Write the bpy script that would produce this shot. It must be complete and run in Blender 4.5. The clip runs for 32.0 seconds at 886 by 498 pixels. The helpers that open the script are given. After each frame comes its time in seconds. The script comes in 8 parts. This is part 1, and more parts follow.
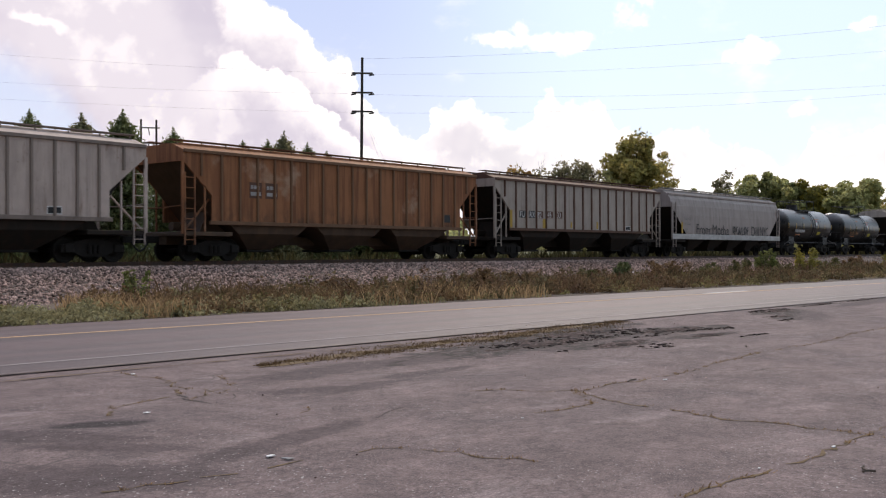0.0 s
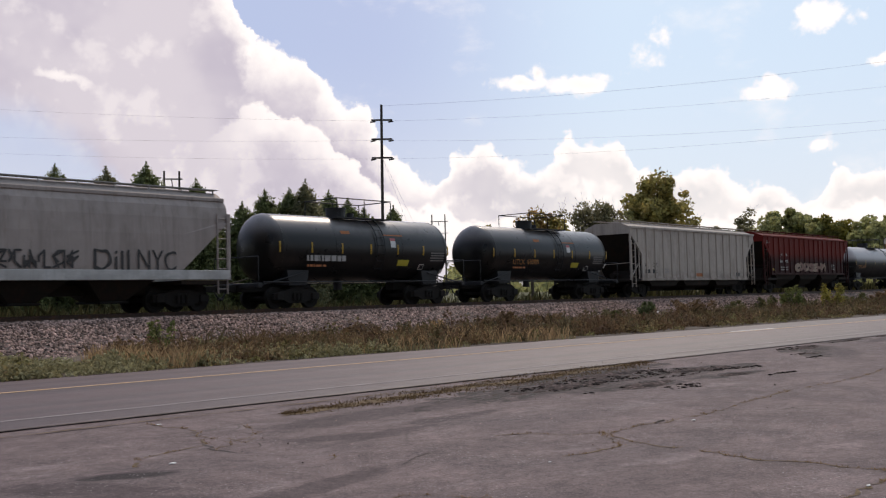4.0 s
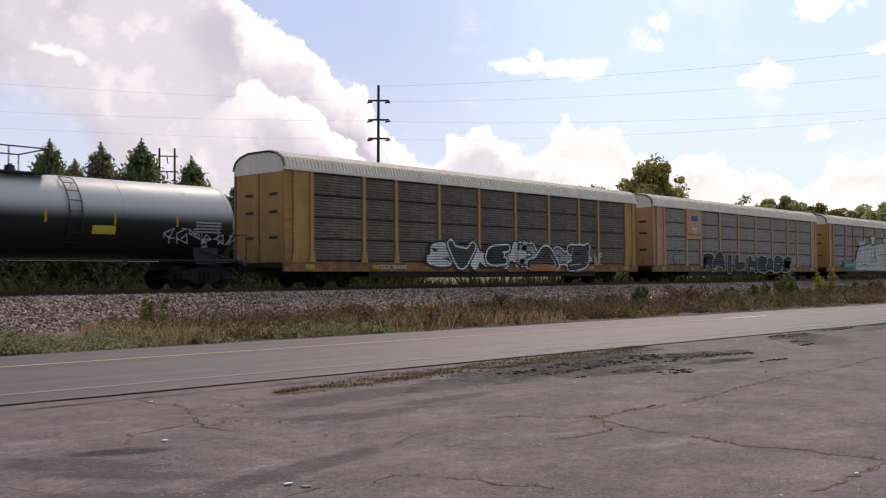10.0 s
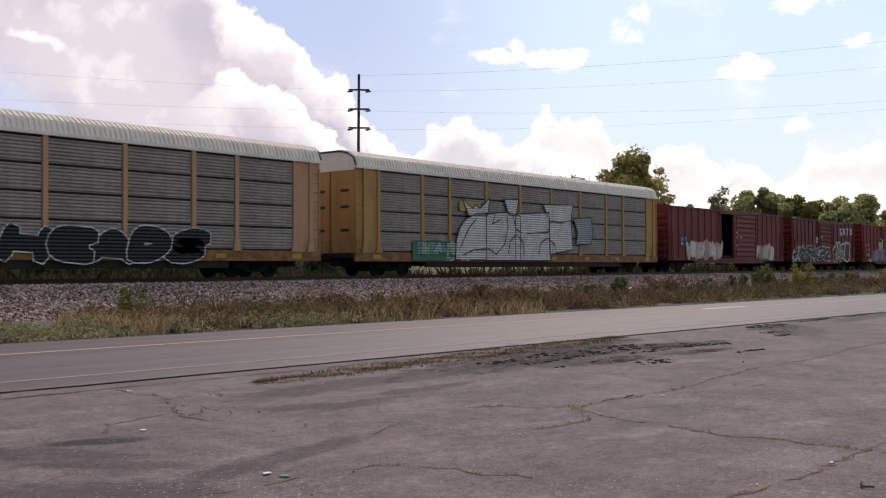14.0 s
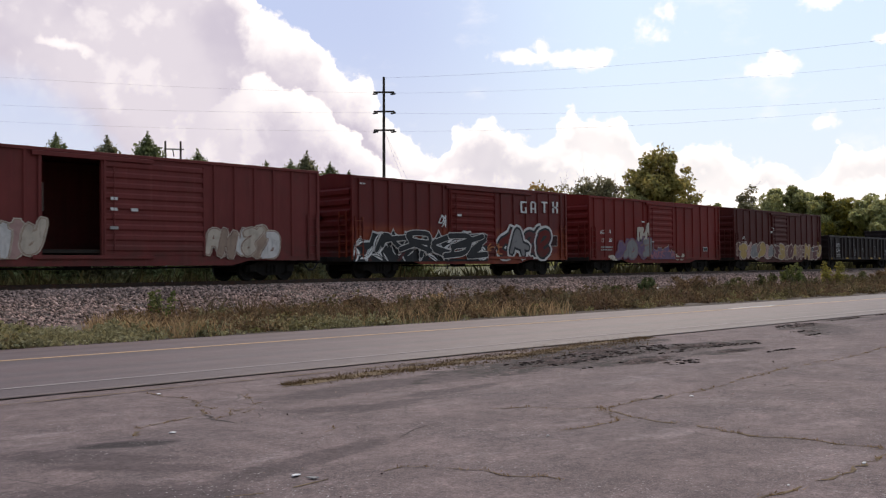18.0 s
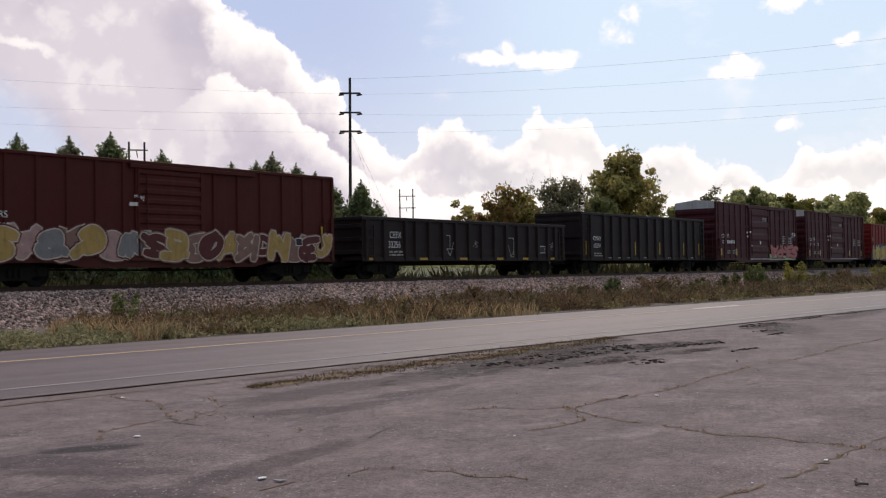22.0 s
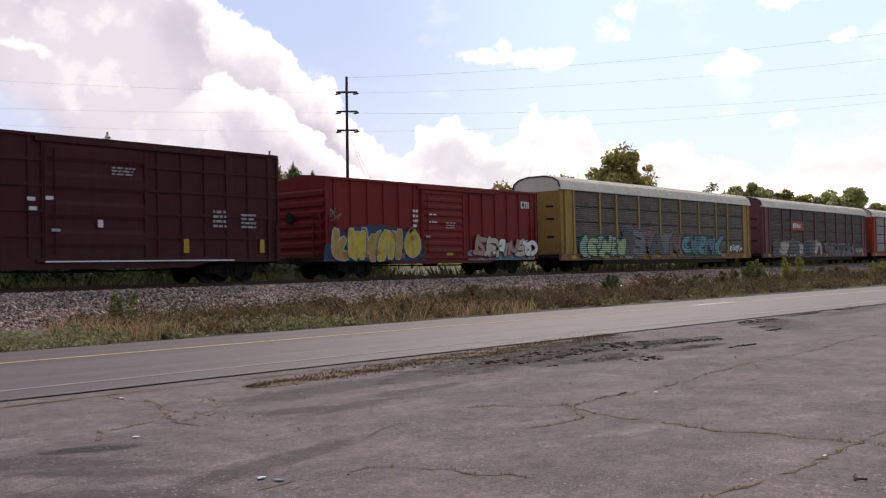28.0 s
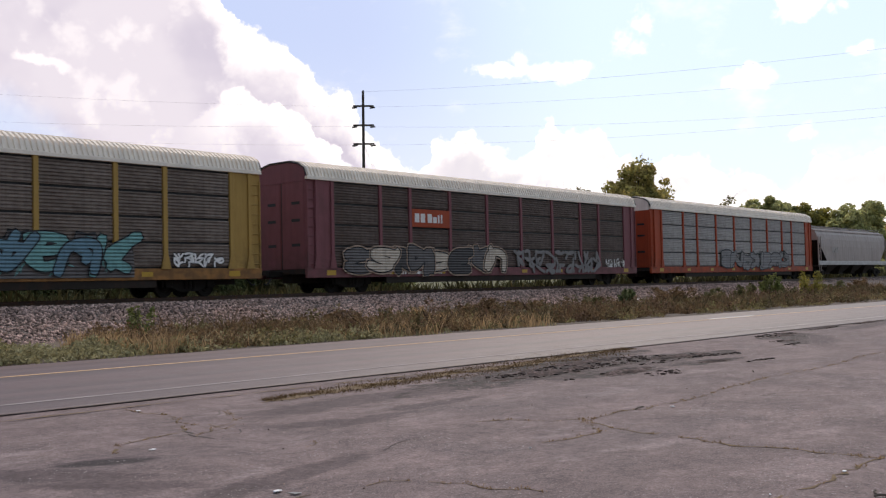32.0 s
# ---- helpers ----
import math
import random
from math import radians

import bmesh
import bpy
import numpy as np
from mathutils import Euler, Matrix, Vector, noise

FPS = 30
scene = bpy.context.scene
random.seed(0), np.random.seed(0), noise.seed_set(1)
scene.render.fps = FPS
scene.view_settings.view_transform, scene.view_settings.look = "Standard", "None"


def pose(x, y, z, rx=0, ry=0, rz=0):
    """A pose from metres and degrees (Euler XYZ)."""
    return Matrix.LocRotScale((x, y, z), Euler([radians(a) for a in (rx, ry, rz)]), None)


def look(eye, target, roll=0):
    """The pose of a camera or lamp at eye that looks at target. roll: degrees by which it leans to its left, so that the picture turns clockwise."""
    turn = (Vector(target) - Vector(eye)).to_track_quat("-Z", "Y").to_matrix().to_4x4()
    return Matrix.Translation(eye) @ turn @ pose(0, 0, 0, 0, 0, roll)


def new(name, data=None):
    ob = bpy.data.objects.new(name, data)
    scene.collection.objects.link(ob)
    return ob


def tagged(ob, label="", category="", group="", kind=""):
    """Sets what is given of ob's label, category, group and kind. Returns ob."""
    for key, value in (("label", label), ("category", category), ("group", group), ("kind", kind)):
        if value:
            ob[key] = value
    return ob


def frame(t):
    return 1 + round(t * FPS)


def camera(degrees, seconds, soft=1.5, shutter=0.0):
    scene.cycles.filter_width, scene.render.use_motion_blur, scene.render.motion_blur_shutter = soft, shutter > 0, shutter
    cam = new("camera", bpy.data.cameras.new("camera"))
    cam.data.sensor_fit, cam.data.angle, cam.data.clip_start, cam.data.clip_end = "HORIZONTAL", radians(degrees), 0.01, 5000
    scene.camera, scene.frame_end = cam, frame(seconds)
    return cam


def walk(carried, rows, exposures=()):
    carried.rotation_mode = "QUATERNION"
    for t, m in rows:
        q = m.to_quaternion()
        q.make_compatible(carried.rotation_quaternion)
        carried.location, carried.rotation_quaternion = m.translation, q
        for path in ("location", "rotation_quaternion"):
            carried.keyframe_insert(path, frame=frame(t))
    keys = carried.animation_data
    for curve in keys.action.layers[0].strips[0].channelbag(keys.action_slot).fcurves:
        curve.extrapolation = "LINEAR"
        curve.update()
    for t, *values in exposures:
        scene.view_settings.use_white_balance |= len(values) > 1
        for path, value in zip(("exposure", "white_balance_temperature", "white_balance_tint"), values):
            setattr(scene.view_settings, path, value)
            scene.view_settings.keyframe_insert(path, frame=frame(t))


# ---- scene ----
LENS = 48.0
EYE = (0.0, 0.0, 1.5)
TRACK_Y = 31.35
RAIL_Z = 1.2
cam = camera(LENS, 32.0, soft=1.2, shutter=0.12)
# seconds, tilt, lean, heading of a camera held in one spot
PATH = (
    (0, 90.203, 0.166, -49.866), (0.5, 89.915, 0.178, -48.901), (1, 90.899, 0.373, -49.103), (1.5, 92.149, 0.887, -50.8),
    (2, 93.159, 1.063, -50.797), (2.5, 93.382, 1.316, -49.64), (3, 93.241, 1.531, -49.126), (3.5, 93.057, 1.598, -48.511),
    (5.5, 91.762, 0.971, -49.316), (6, 91.846, 1.112, -49.491), (6.5, 91.957, 0.842, -49.679), (7, 92.073, 0.638, -49.588),
    (7.5, 92.145, 0.393, -49.272), (8, 92.057, 0.509, -48.82), (8.5, 92.012, 0.857, -48.52), (9, 91.85, 0.244, -48.653),
    (9.5, 91.722, 0.489, -48.79), (10, 91.711, 0.466, -48.893), (10.5, 91.702, 0.835, -49.352), (11, 91.695, 0.624, -49.928),
    (11.5, 91.65, 0.483, -50.371), (12, 91.464, 0.549, -50.609), (12.5, 91.25, 0.113, -50.685), (13, 91.204, -0.174, -50.449),
    (13.5, 91.198, -0.12, -50.249), (14, 91.128, 0.273, -50.047), (14.5, 91.141, 0.455, -49.786), (15, 91.085, 0.386, -49.65),
    (15.5, 91.086, 0.391, -49.547), (17.5, 91.175, 0.725, -48.638), (18, 91.226, 0.736, -48.53), (18.5, 91.282, 0.768, -48.577),
    (19, 91.35, 0.8, -48.64), (19.5, 91.418, 0.703, -48.715), (20, 91.275, 0.597, -48.948), (20.5, 91.194, 0.878, -49.333),
    (21, 91.248, 0.853, -49.914), (21.5, 91.292, 0.838, -50.304), (22, 91.267, 0.918, -50.446), (22.5, 91.358, 1.026, -50.426),
    (23, 91.373, 0.535, -50.387), (23.5, 91.383, 0.59, -50.205), (24, 91.335, 0.599, -50.135), (24.5, 91.182, 0.55, -50.144),
    (26.5, 91.168, 0.61, -50.351), (27, 91.115, 0.996, -50.32), (27.5, 91.049, 1.21, -50.412), (28, 91.169, 1.308, -50.562),
    (28.5, 91.347, 1.15, -50.801), (29, 91.533, 1.13, -50.844), (29.5, 91.673, 1.103, -50.647), (30, 91.729, 1.151, -50.323),
    (30.5, 91.71, 1.4, -50.038), (31, 91.777, 1.37, -49.827), (31.5, 91.817, 1.439, -49.703), (32, 91.96, 1.266, -49.635),
)
walk(cam, [(t, pose(*EYE, rx, ry, rz)) for t, rx, ry, rz in PATH], exposures=[(t, e, 7850, 17.5) for t, e in (
    (0.0, 0.03), (1.0, 0.03), (2.0, -0.28), (3.5, -0.28), (5.5, -0.16), (10.0, -0.10), (14.0, -0.10), (18.0, -0.12), (22.5, -0.22), (24.5, -0.18), (27.0, -0.02), (29.0, -0.05), (30.0, -0.03), (32.0, 0.02))])


def train_shift(t):
    """Metres that the train has rolled towards -x since the start."""
    q = (t - 16) / 16
    c = (204.026, -8.120, 0.575, 1.375, -0.282)
    return sum(k * (q ** (i + 1) - (-1) ** (i + 1)) for i, k in enumerate(c))

# ---- world and sun ----
SUN_BEARING, SUN_ELEVATION = 30.0, 46.0


class Nodes:
    """Short hand for shader arithmetic."""

    def __init__(self, tree):
        self.t = tree

    def node(self, kind):
        return self.t.nodes.new(kind)

    def put(self, socket, v):
        if isinstance(v, bpy.types.NodeSocket):
            self.t.links.new(v, socket)
        elif v is not None:
            socket.default_value = v

    def math(self, op, a, b=None, c=None, clamp=False):
        n = self.node("ShaderNodeMath")
        n.operation, n.use_clamp = op, clamp
        for i, v in enumerate((a, b, c)):
            self.put(n.inputs[i], v)
        return n.outputs[0]

    def span(self, v, lo, hi, a=0.0, b=1.0):
        n = self.node("ShaderNodeMapRange")
        n.interpolation_type = "SMOOTHSTEP"
        for i, s in enumerate((v, lo, hi, a, b)):
            self.put(n.inputs[i], s)
        return n.outputs[0]

    def mix(self, f, a, b, blend="MIX"):
        n = self.node("ShaderNodeMix")
        n.data_type, n.blend_type = "RGBA", blend
        self.put(n.inputs[0], f)
        for s, v in ((n.inputs[6], a), (n.inputs[7], b)):
            self.put(s, (*v, 1.0) if isinstance(v, tuple) and len(v) == 3 else v)
        return n.outputs[2]

    def noise(self, vec, scale, detail=4.0, rough=0.55, colour=False, distort=0.0):
        n = self.node("ShaderNodeTexNoise")
        self.put(n.inputs["Vector"], vec)
        n.inputs["Scale"].default_value = scale
        n.inputs["Detail"].default_value = detail
        n.inputs["Roughness"].default_value = rough
        n.inputs["Distortion"].default_value = distort
        return n.outputs[1 if colour else 0]

    def stretch(self, vec, s, at=(0, 0, 0)):
        n = self.node("ShaderNodeMapping")
        self.put(n.inputs[0], vec)
        n.inputs["Scale"].default_value = s
        n.inputs["Location"].default_value = at
        return n.outputs[0]

    def split(self, vec):
        n = self.node("ShaderNodeSeparateXYZ")
        self.put(n.inputs[0], vec)
        return n.outputs


# small fair-weather clouds: bearing and elevation of the middle, half widths, weight
CLOUDS = (
    (36.8, 12.1, 2.5, 0.60, 0.7), (35.6, 12.75, 1.0, 0.75, 0.7), (33.0, 11.85, 2.1, 0.90, 0.75), (22.8, 10.75, 2.7, 0.80, 0.65),
    (20.0, 14.4, 2.2, 0.9, 0.65), (28.6, 12.9, 1.6, 1.3, 0.22), (17.0, 12.0, 0.6, 0.4, 0.5), (20.6, 7.6, 1.2, 0.6, 0.5), (76, 7, 6, 3, 0.7))
# upper rim of the cloud bank, of the nearer heap within it, and the clear gap under it: bearing, elevation
RIM = ((0, 6), (14, 7), (17.8, 6.8), (19.5, 6.3), (20.7, 5.1), (22.4, 5.8), (24.8, 5.9), (25.9, 6.9), (27.8, 7.1), (29.9, 7.4), (30.9, 8.8), (32.2, 8.7), (33.7, 9.5), (35.0, 7.6), (37.3, 7.6), (38.6, 8.9),
       (40.6, 8.5), (41.6, 6.9), (43.8, 8.0), (45.1, 9.8), (45.8, 11.0), (47.1, 11.8), (48.4, 12.9), (49.0, 14.0), (50.3, 14.5), (52.2, 14.8), (52.9, 16.5), (55, 20), (60, 24), (80, 25))
HEAP = ((40, 4.5), (43, 5.6), (45.5, 7.1), (47.0, 8.6), (47.7, 9.4), (49.0, 9.9), (50.0, 10.9), (51.3, 11.2), (53.1, 10.5), (55, 9.6), (60, 8.0))
GAP = ((57, -6), (59, 4.5), (60.2, 7.2), (61.4, 8.4), (63.5, 9.5), (66, 10.2), (80, 11.5))


def make_world():
    w = bpy.data.worlds.new("sky")
    w.use_nodes = True
    scene.world = w
    t = w.node_tree
    t.nodes.clear()
    n = Nodes(t)
    sky = n.node("ShaderNodeTexSky")
    sky.sky_type, sky.sun_disc = "NISHITA", False
    sky.sun_elevation, sky.sun_rotation = radians(SUN_ELEVATION), radians(90 - SUN_BEARING)
    sky.air_density, sky.dust_density, sky.ozone_density = 1.0, 1.4, 1.0
    way = n.node("ShaderNodeTexCoord").outputs["Generated"]
    x, y, z = n.split(way)
    bear = n.math("MULTIPLY", n.math("ARCTAN2", y, x), 57.2958)
    elev = n.math("MULTIPLY", n.math("ARCSINE", z), 57.2958)
    # billows push the edges about
    warp = n.split(n.noise(way, 26.0, 7.0, 0.60, True))
    soft_warp = n.split(n.noise(way, 9.0, 4.0, 0.55, True))
    fine = n.noise(way, 70.0, 6.0, 0.65)
    b2 = n.math("ADD", bear, n.math("MULTIPLY", n.math("SUBTRACT", warp[0], 0.5), 2.6))
    e2 = n.math("ADD", elev, n.math("MULTIPLY", n.math("SUBTRACT", warp[1], 0.5), 2.2))
    b3 = n.math("ADD", bear, n.math("MULTIPLY", n.math("SUBTRACT", soft_warp[0], 0.5), 5.0))
    e3 = n.math("ADD", elev, n.math("MULTIPLY", n.math("SUBTRACT", soft_warp[1], 0.5), 4.0))

    def outline(points, across):
        """Height of a broken line over the bearing."""
        h = points[0][1]
        for (p, q), (p2, q2) in zip(points, points[1:]):
            r = n.node("ShaderNodeMapRange")
            for i, v in enumerate((across, p, p2, 0.0, q2 - q)):
                n.put(r.inputs[i], v)
            h = n.math("ADD", h, r.outputs[0])
        return h

    # round heads along the rims
    heads = None
    for sc, k in ((24.0, 0.55), (58.0, 0.34)):
        vo = n.node("ShaderNodeTexVoronoi")
        vo.feature = "SMOOTH_F1"
        n.put(vo.inputs["Vector"], n.mix(0.05, way, n.noise(way, sc * 0.5, 3.0, 0.6, True)))
        vo.inputs["Scale"].default_value = sc
        vo.inputs["Smoothness"].default_value = 0.35
        q = n.math("MULTIPLY", n.math("SUBTRACT", 0.42, vo.outputs["Distance"]), k)
        heads = q if heads is None else n.math("ADD", heads, q)
    ragged = n.math("ADD", n.math("MULTIPLY", heads, 1.5), n.math("MULTIPLY", n.math("SUBTRACT", fine, 0.5), 0.9))
    under_rim = n.math("ADD", n.math("SUBTRACT", outline(RIM, b2), e2), ragged)
    under_heap = n.math("ADD", n.math("SUBTRACT", outline(HEAP, b2), e2), ragged)
    over_gap = n.math("SUBTRACT", e3, outline(GAP, b3))
    bank = n.math("MULTIPLY", n.span(under_rim, 0.0, 0.45), n.span(over_gap, -0.6, 2.4, 0.12, 1.0))
    total = None
    for a, e, ra, re, k in CLOUDS:
        da = n.math("DIVIDE", n.math("SUBTRACT", n.math("ADD", n.math("MULTIPLY", b2, 0.9), n.math("MULTIPLY", bear, 0.1)), a), ra)
        de = n.math("DIVIDE", n.math("SUBTRACT", n.math("ADD", n.math("MULTIPLY", e2, 0.75), n.math("MULTIPLY", elev, 0.25)), e), re)
        d = n.math("SQRT", n.math("ADD", n.math("MULTIPLY", da, da), n.math("MULTIPLY", de, de)))
        f = n.math("MULTIPLY", n.math("SUBTRACT", 1.0, d), k)
        total = f if total is None else n.math("SMOOTH_MAX", total, f, 0.12)
    # scattered cumulus over the rest of the sky
    rest = n.math("MULTIPLY", n.math("SUBTRACT", n.noise(n.stretch(way, (1, 1, 2.2)), 3.2, 6.0, 0.55), 0.5), 4.0)
    aside = n.math("MAXIMUM", n.span(elev, 20, 28), n.span(n.math("ABSOLUTE", n.math("SUBTRACT", bear, 40.0)), 32, 44))
    rest = n.math("SUBTRACT", n.math("SUBTRACT", rest, 0.25), n.math("MULTIPLY", n.math("SUBTRACT", 1.0, aside), 6.0))
    total = n.math("MAXIMUM", total, rest)
    thick = n.math("ADD", n.math("ADD", total, n.math("MULTIPLY", heads, 1.1)), n.math("MULTIPLY", n.math("SUBTRACT", fine, 0.5), 0.7))
    cover = n.math("MAXIMUM", n.span(thick, -0.02, 0.42), n.math("MULTIPLY", bank, n.span(n.math("ABSOLUTE", n.math("SUBTRACT", bear, 40.0)), 44, 36)))
    # thin veils high in the blue
    veil = n.span(n.noise(n.stretch(way, (1, 1, 1.8)), 7.0, 6.0, 0.6), 0.52, 0.72, 0.0, 0.42)
    cover = n.math("MAXIMUM", cover, veil)
    # a wisp before the large cloud
    da = n.math("DIVIDE", n.math("SUBTRACT", b2, 62.4), 1.7)
    de = n.math("DIVIDE", n.math("SUBTRACT", n.math("ADD", e2, n.math("MULTIPLY", n.math("SUBTRACT", bear, 62.4), -0.22)), 12.2), 0.42)
    wisp = n.span(n.math("SUBTRACT", 1.0, n.math("ADD", n.math("MULTIPLY", da, da), n.math("MULTIPLY", de, de))), 0.0, 1.2, 0.0, 0.8)
    # sunlit rims shine, the bulk behind them is a soft grey
    lump = n.noise(way, 8.0, 4.0, 0.55)
    puff = n.noise(way, 30.0, 5.0, 0.6)
    deep = n.span(under_rim, 0.15, n.math("ADD", 1.7, n.math("MULTIPLY", n.span(bear, 41, 47), 1.9)))
    front = n.math("MULTIPLY", n.span(under_heap, -0.05, 0.35), n.span(bear, 55.5, 51.0))
    deep = n.math("MULTIPLY", deep, n.math("SUBTRACT", 1.0, n.math("MULTIPLY", front, n.span(under_heap, 3.2, 0.2, 0.0, 0.85))))
    tone = n.math("ADD", n.math("MULTIPLY", n.span(lump, 0.36, 0.64), 0.55), n.math("MULTIPLY", n.span(n.math("SUBTRACT", puff, n.math("MULTIPLY", heads, 1.3)), 0.22, 0.58), 0.55))
    grey = n.math("MULTIPLY", deep, n.math("ADD", n.span(bear, 41, 47, 0.05, 0.52), n.math("MULTIPLY", tone, n.span(bear, 41, 50, 0.8, 0.40))))
    grey = n.math("MULTIPLY", grey, n.math("SUBTRACT", 1.0, n.math("MULTIPLY", wisp, 0.9)))
    grey = n.math("MAXIMUM", grey, n.math("MULTIPLY", n.span(total, 0.3, 0.9), n.span(lump, 0.4, 0.7, 0.0, 0.5)))
    side = n.span(bear, 30, 46)
    # brightness falls off away from the sun
    b0, e0 = radians(SUN_BEARING), radians(SUN_ELEVATION)
    near = n.math("ADD", n.math("ADD", n.math("MULTIPLY", x, math.cos(b0) * math.cos(e0)), n.math("MULTIPLY", y, math.sin(b0) * math.cos(e0))), n.math("MULTIPLY", z, math.sin(e0)))
    glow = n.span(near, -0.35, 0.62)
    shine = n.mix(glow, (0.46, 0.47, 0.51), (1.22, 1.31, 1.43))
    cloud = n.mix(grey, shine, n.mix(glow, (0.32, 0.33, 0.36), n.mix(side, (0.78, 0.88, 1.02), (0.595, 0.625, 0.835))))
    blue = n.mix(n.math("MULTIPLY", glow, 0.8), sky.outputs[0], n.mix(side, (6.9, 10.3, 14.4), (5.0, 7.1, 11.8)))
    haze = n.math("MULTIPLY", n.span(elev, 0.0, 15.0, 0.7, 0.0), glow)
    clear = n.mix(haze, blue, (8.4, 10.2, 12.4))
    back = n.node("ShaderNodeBackground")
    t.links.new(n.mix(1.0, clear, (0.1, 0.1, 0.1), "MULTIPLY"), back.inputs[0])
    heap = n.node("ShaderNodeBackground")
    t.links.new(cloud, heap.inputs[0])
    both = n.node("ShaderNodeMixShader")
    for i, v in enumerate((cover, back.outputs[0], heap.outputs[0])):
        t.links.new(v, both.inputs[i])
    out = n.node("ShaderNodeOutputWorld")
    t.links.new(both.outputs[0], out.inputs[0])


make_world()
sun_data = bpy.data.lights.new("sun", "SUN")
sun_data.energy, sun_data.angle, sun_data.color = 1.9, radians(11), (1.0, 0.95, 0.87)
sun = new("sun", sun_data)
b, e = radians(SUN_BEARING), radians(SUN_ELEVATION)
toward = Vector((math.cos(b) * math.cos(e), math.sin(b) * math.cos(e), math.sin(e)))
sun.matrix_world = look(toward * 200, (0, 0, 0))


# ---- materials ----
def material(name, base, rough=0.6, metal=0.0, layers=(), bump=(0, 0), object_random=0.0, islands=0.0, coord="Object", translucent=0.0, gloss=0.25):
    """layers: (colour, scale xyz, low, high, strength[, where z low, z high])"""
    m = bpy.data.materials.new(name)
    m.use_nodes = True
    t = m.node_tree
    n = Nodes(t)
    bsdf = t.nodes["Principled BSDF"]
    vec = n.node("ShaderNodeTexCoord").outputs[coord]
    col = n.node("ShaderNodeRGB")
    col.outputs[0].default_value = (*base, 1)
    col = col.outputs[0]
    mottle = n.noise(vec, 1.7, 6.0, 0.66)
    col = n.mix(1.0, col, n.mix(mottle, (0.80, 0.80, 0.80), (1.18, 1.18, 1.18)), "MULTIPLY")
    for i, (c, s, lo, hi, k, *zone) in enumerate(layers):
        f = n.span(n.noise(n.stretch(vec, s, (i * 7.3, i * 3.1, i * 5.7)), 1.0, 6.0, 0.62), lo, hi, 0.0, k)
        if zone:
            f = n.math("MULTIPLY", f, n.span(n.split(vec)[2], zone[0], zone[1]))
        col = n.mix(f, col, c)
    if object_random:
        r = n.node("ShaderNodeObjectInfo").outputs["Random"]
        col = n.mix(1.0, col, n.mix(r, (1 - object_random,) * 3, (1 + object_random,) * 3), "MULTIPLY")
    if islands:
        r = n.node("ShaderNodeNewGeometry").outputs["Random Per Island"]
        col = n.mix(1.0, col, n.mix(r, (1 - islands,) * 3, (1 + islands,) * 3), "MULTIPLY")
    t.links.new(col, bsdf.inputs["Base Color"])
    bsdf.inputs["Metallic"].default_value = metal
    bsdf.inputs["Specular IOR Level"].default_value = gloss
    rr = n.math("ADD", n.math("MULTIPLY", mottle, 0.25), rough - 0.12, clamp=True)
    t.links.new(rr, bsdf.inputs["Roughness"])
    if bump[0]:
        bn = n.node("ShaderNodeBump")
        bn.inputs["Strength"].default_value = bump[1]
        bn.inputs["Distance"].default_value = 0.02
        t.links.new(n.noise(vec, bump[0], 6.0, 0.65), bn.inputs["Height"])
        t.links.new(bn.outputs[0], bsdf.inputs["Normal"])
    if translucent:
        tr = n.node("ShaderNodeBsdfTranslucent")
        t.links.new(col, tr.inputs[0])
        mx = n.node("ShaderNodeMixShader")
        mx.inputs[0].default_value = translucent
        t.links.new(bsdf.outputs[0], mx.inputs[1])
        t.links.new(tr.outputs[0], mx.inputs[2])
        t.links.new(mx.outputs[0], t.nodes["Material Output"].inputs[0])
    return m


RUST = (0.13, 0.05, 0.025)
GRIME = (0.060, 0.042, 0.034)


def paint(name, base, rust=0.35, dirt=0.4, rough=0.55):
    """Weathered freight-car paint: streaks that run down, rust blooms, grime low down."""
    return material(name, base, rough, 0.0, (
        (tuple(c * 0.62 for c in base), (2.6, 2.6, 0.28), 0.42, 0.72, dirt),
        (tuple(c * 0.5 + g * 0.35 for c, g in zip(base, GRIME)), (8.0, 8.0, 0.30), 0.52, 0.70, dirt * 0.9),
        (GRIME, (0.9, 0.9, 0.5), 0.5, 0.78, dirt * 0.8),
        (tuple(min(1, c * 1.25 + 0.02) for c in base), (5.0, 5.0, 0.22), 0.56, 0.74, 0.35),
        (GRIME, (1.6, 1.6, 3.0), 0.36, 0.60, dirt * 0.9, 1.9, 0.9),
        (RUST, (3.4, 3.4, 0.5), 0.58, 0.74, rust),
        (RUST, (11, 11, 7), 0.64, 0.72, rust * 0.8),
        (tuple(min(1, c * 1.45) for c in base), (1.1, 1.1, 0.8), 0.56, 0.8, 0.3),
    ), bump=(14, 0.12), gloss=0.1)


IRON = material("dark_running_gear", (0.013, 0.011, 0.010), 0.85, 0.0, (((0.05, 0.024, 0.015), (4, 4, 4), 0.5, 0.8, 0.3), ((0.035, 0.030, 0.026), (9, 9, 9), 0.55, 0.75, 0.4)), (20, 0.2))
UNDER = material("grimy_underframe", (0.022, 0.017, 0.014), 0.85, 0.0, (((0.06, 0.027, 0.016), (2, 2, 1), 0.45, 0.75, 0.45), ((0.05, 0.042, 0.034), (5, 5, 3), 0.55, 0.75, 0.4)), (12, 0.2))
WHITE = material("white_stencil", (0.62, 0.61, 0.6), 0.6, 0.0, (((0.25, 0.22, 0.2), (6, 6, 6), 0.5, 0.75, 0.4),))
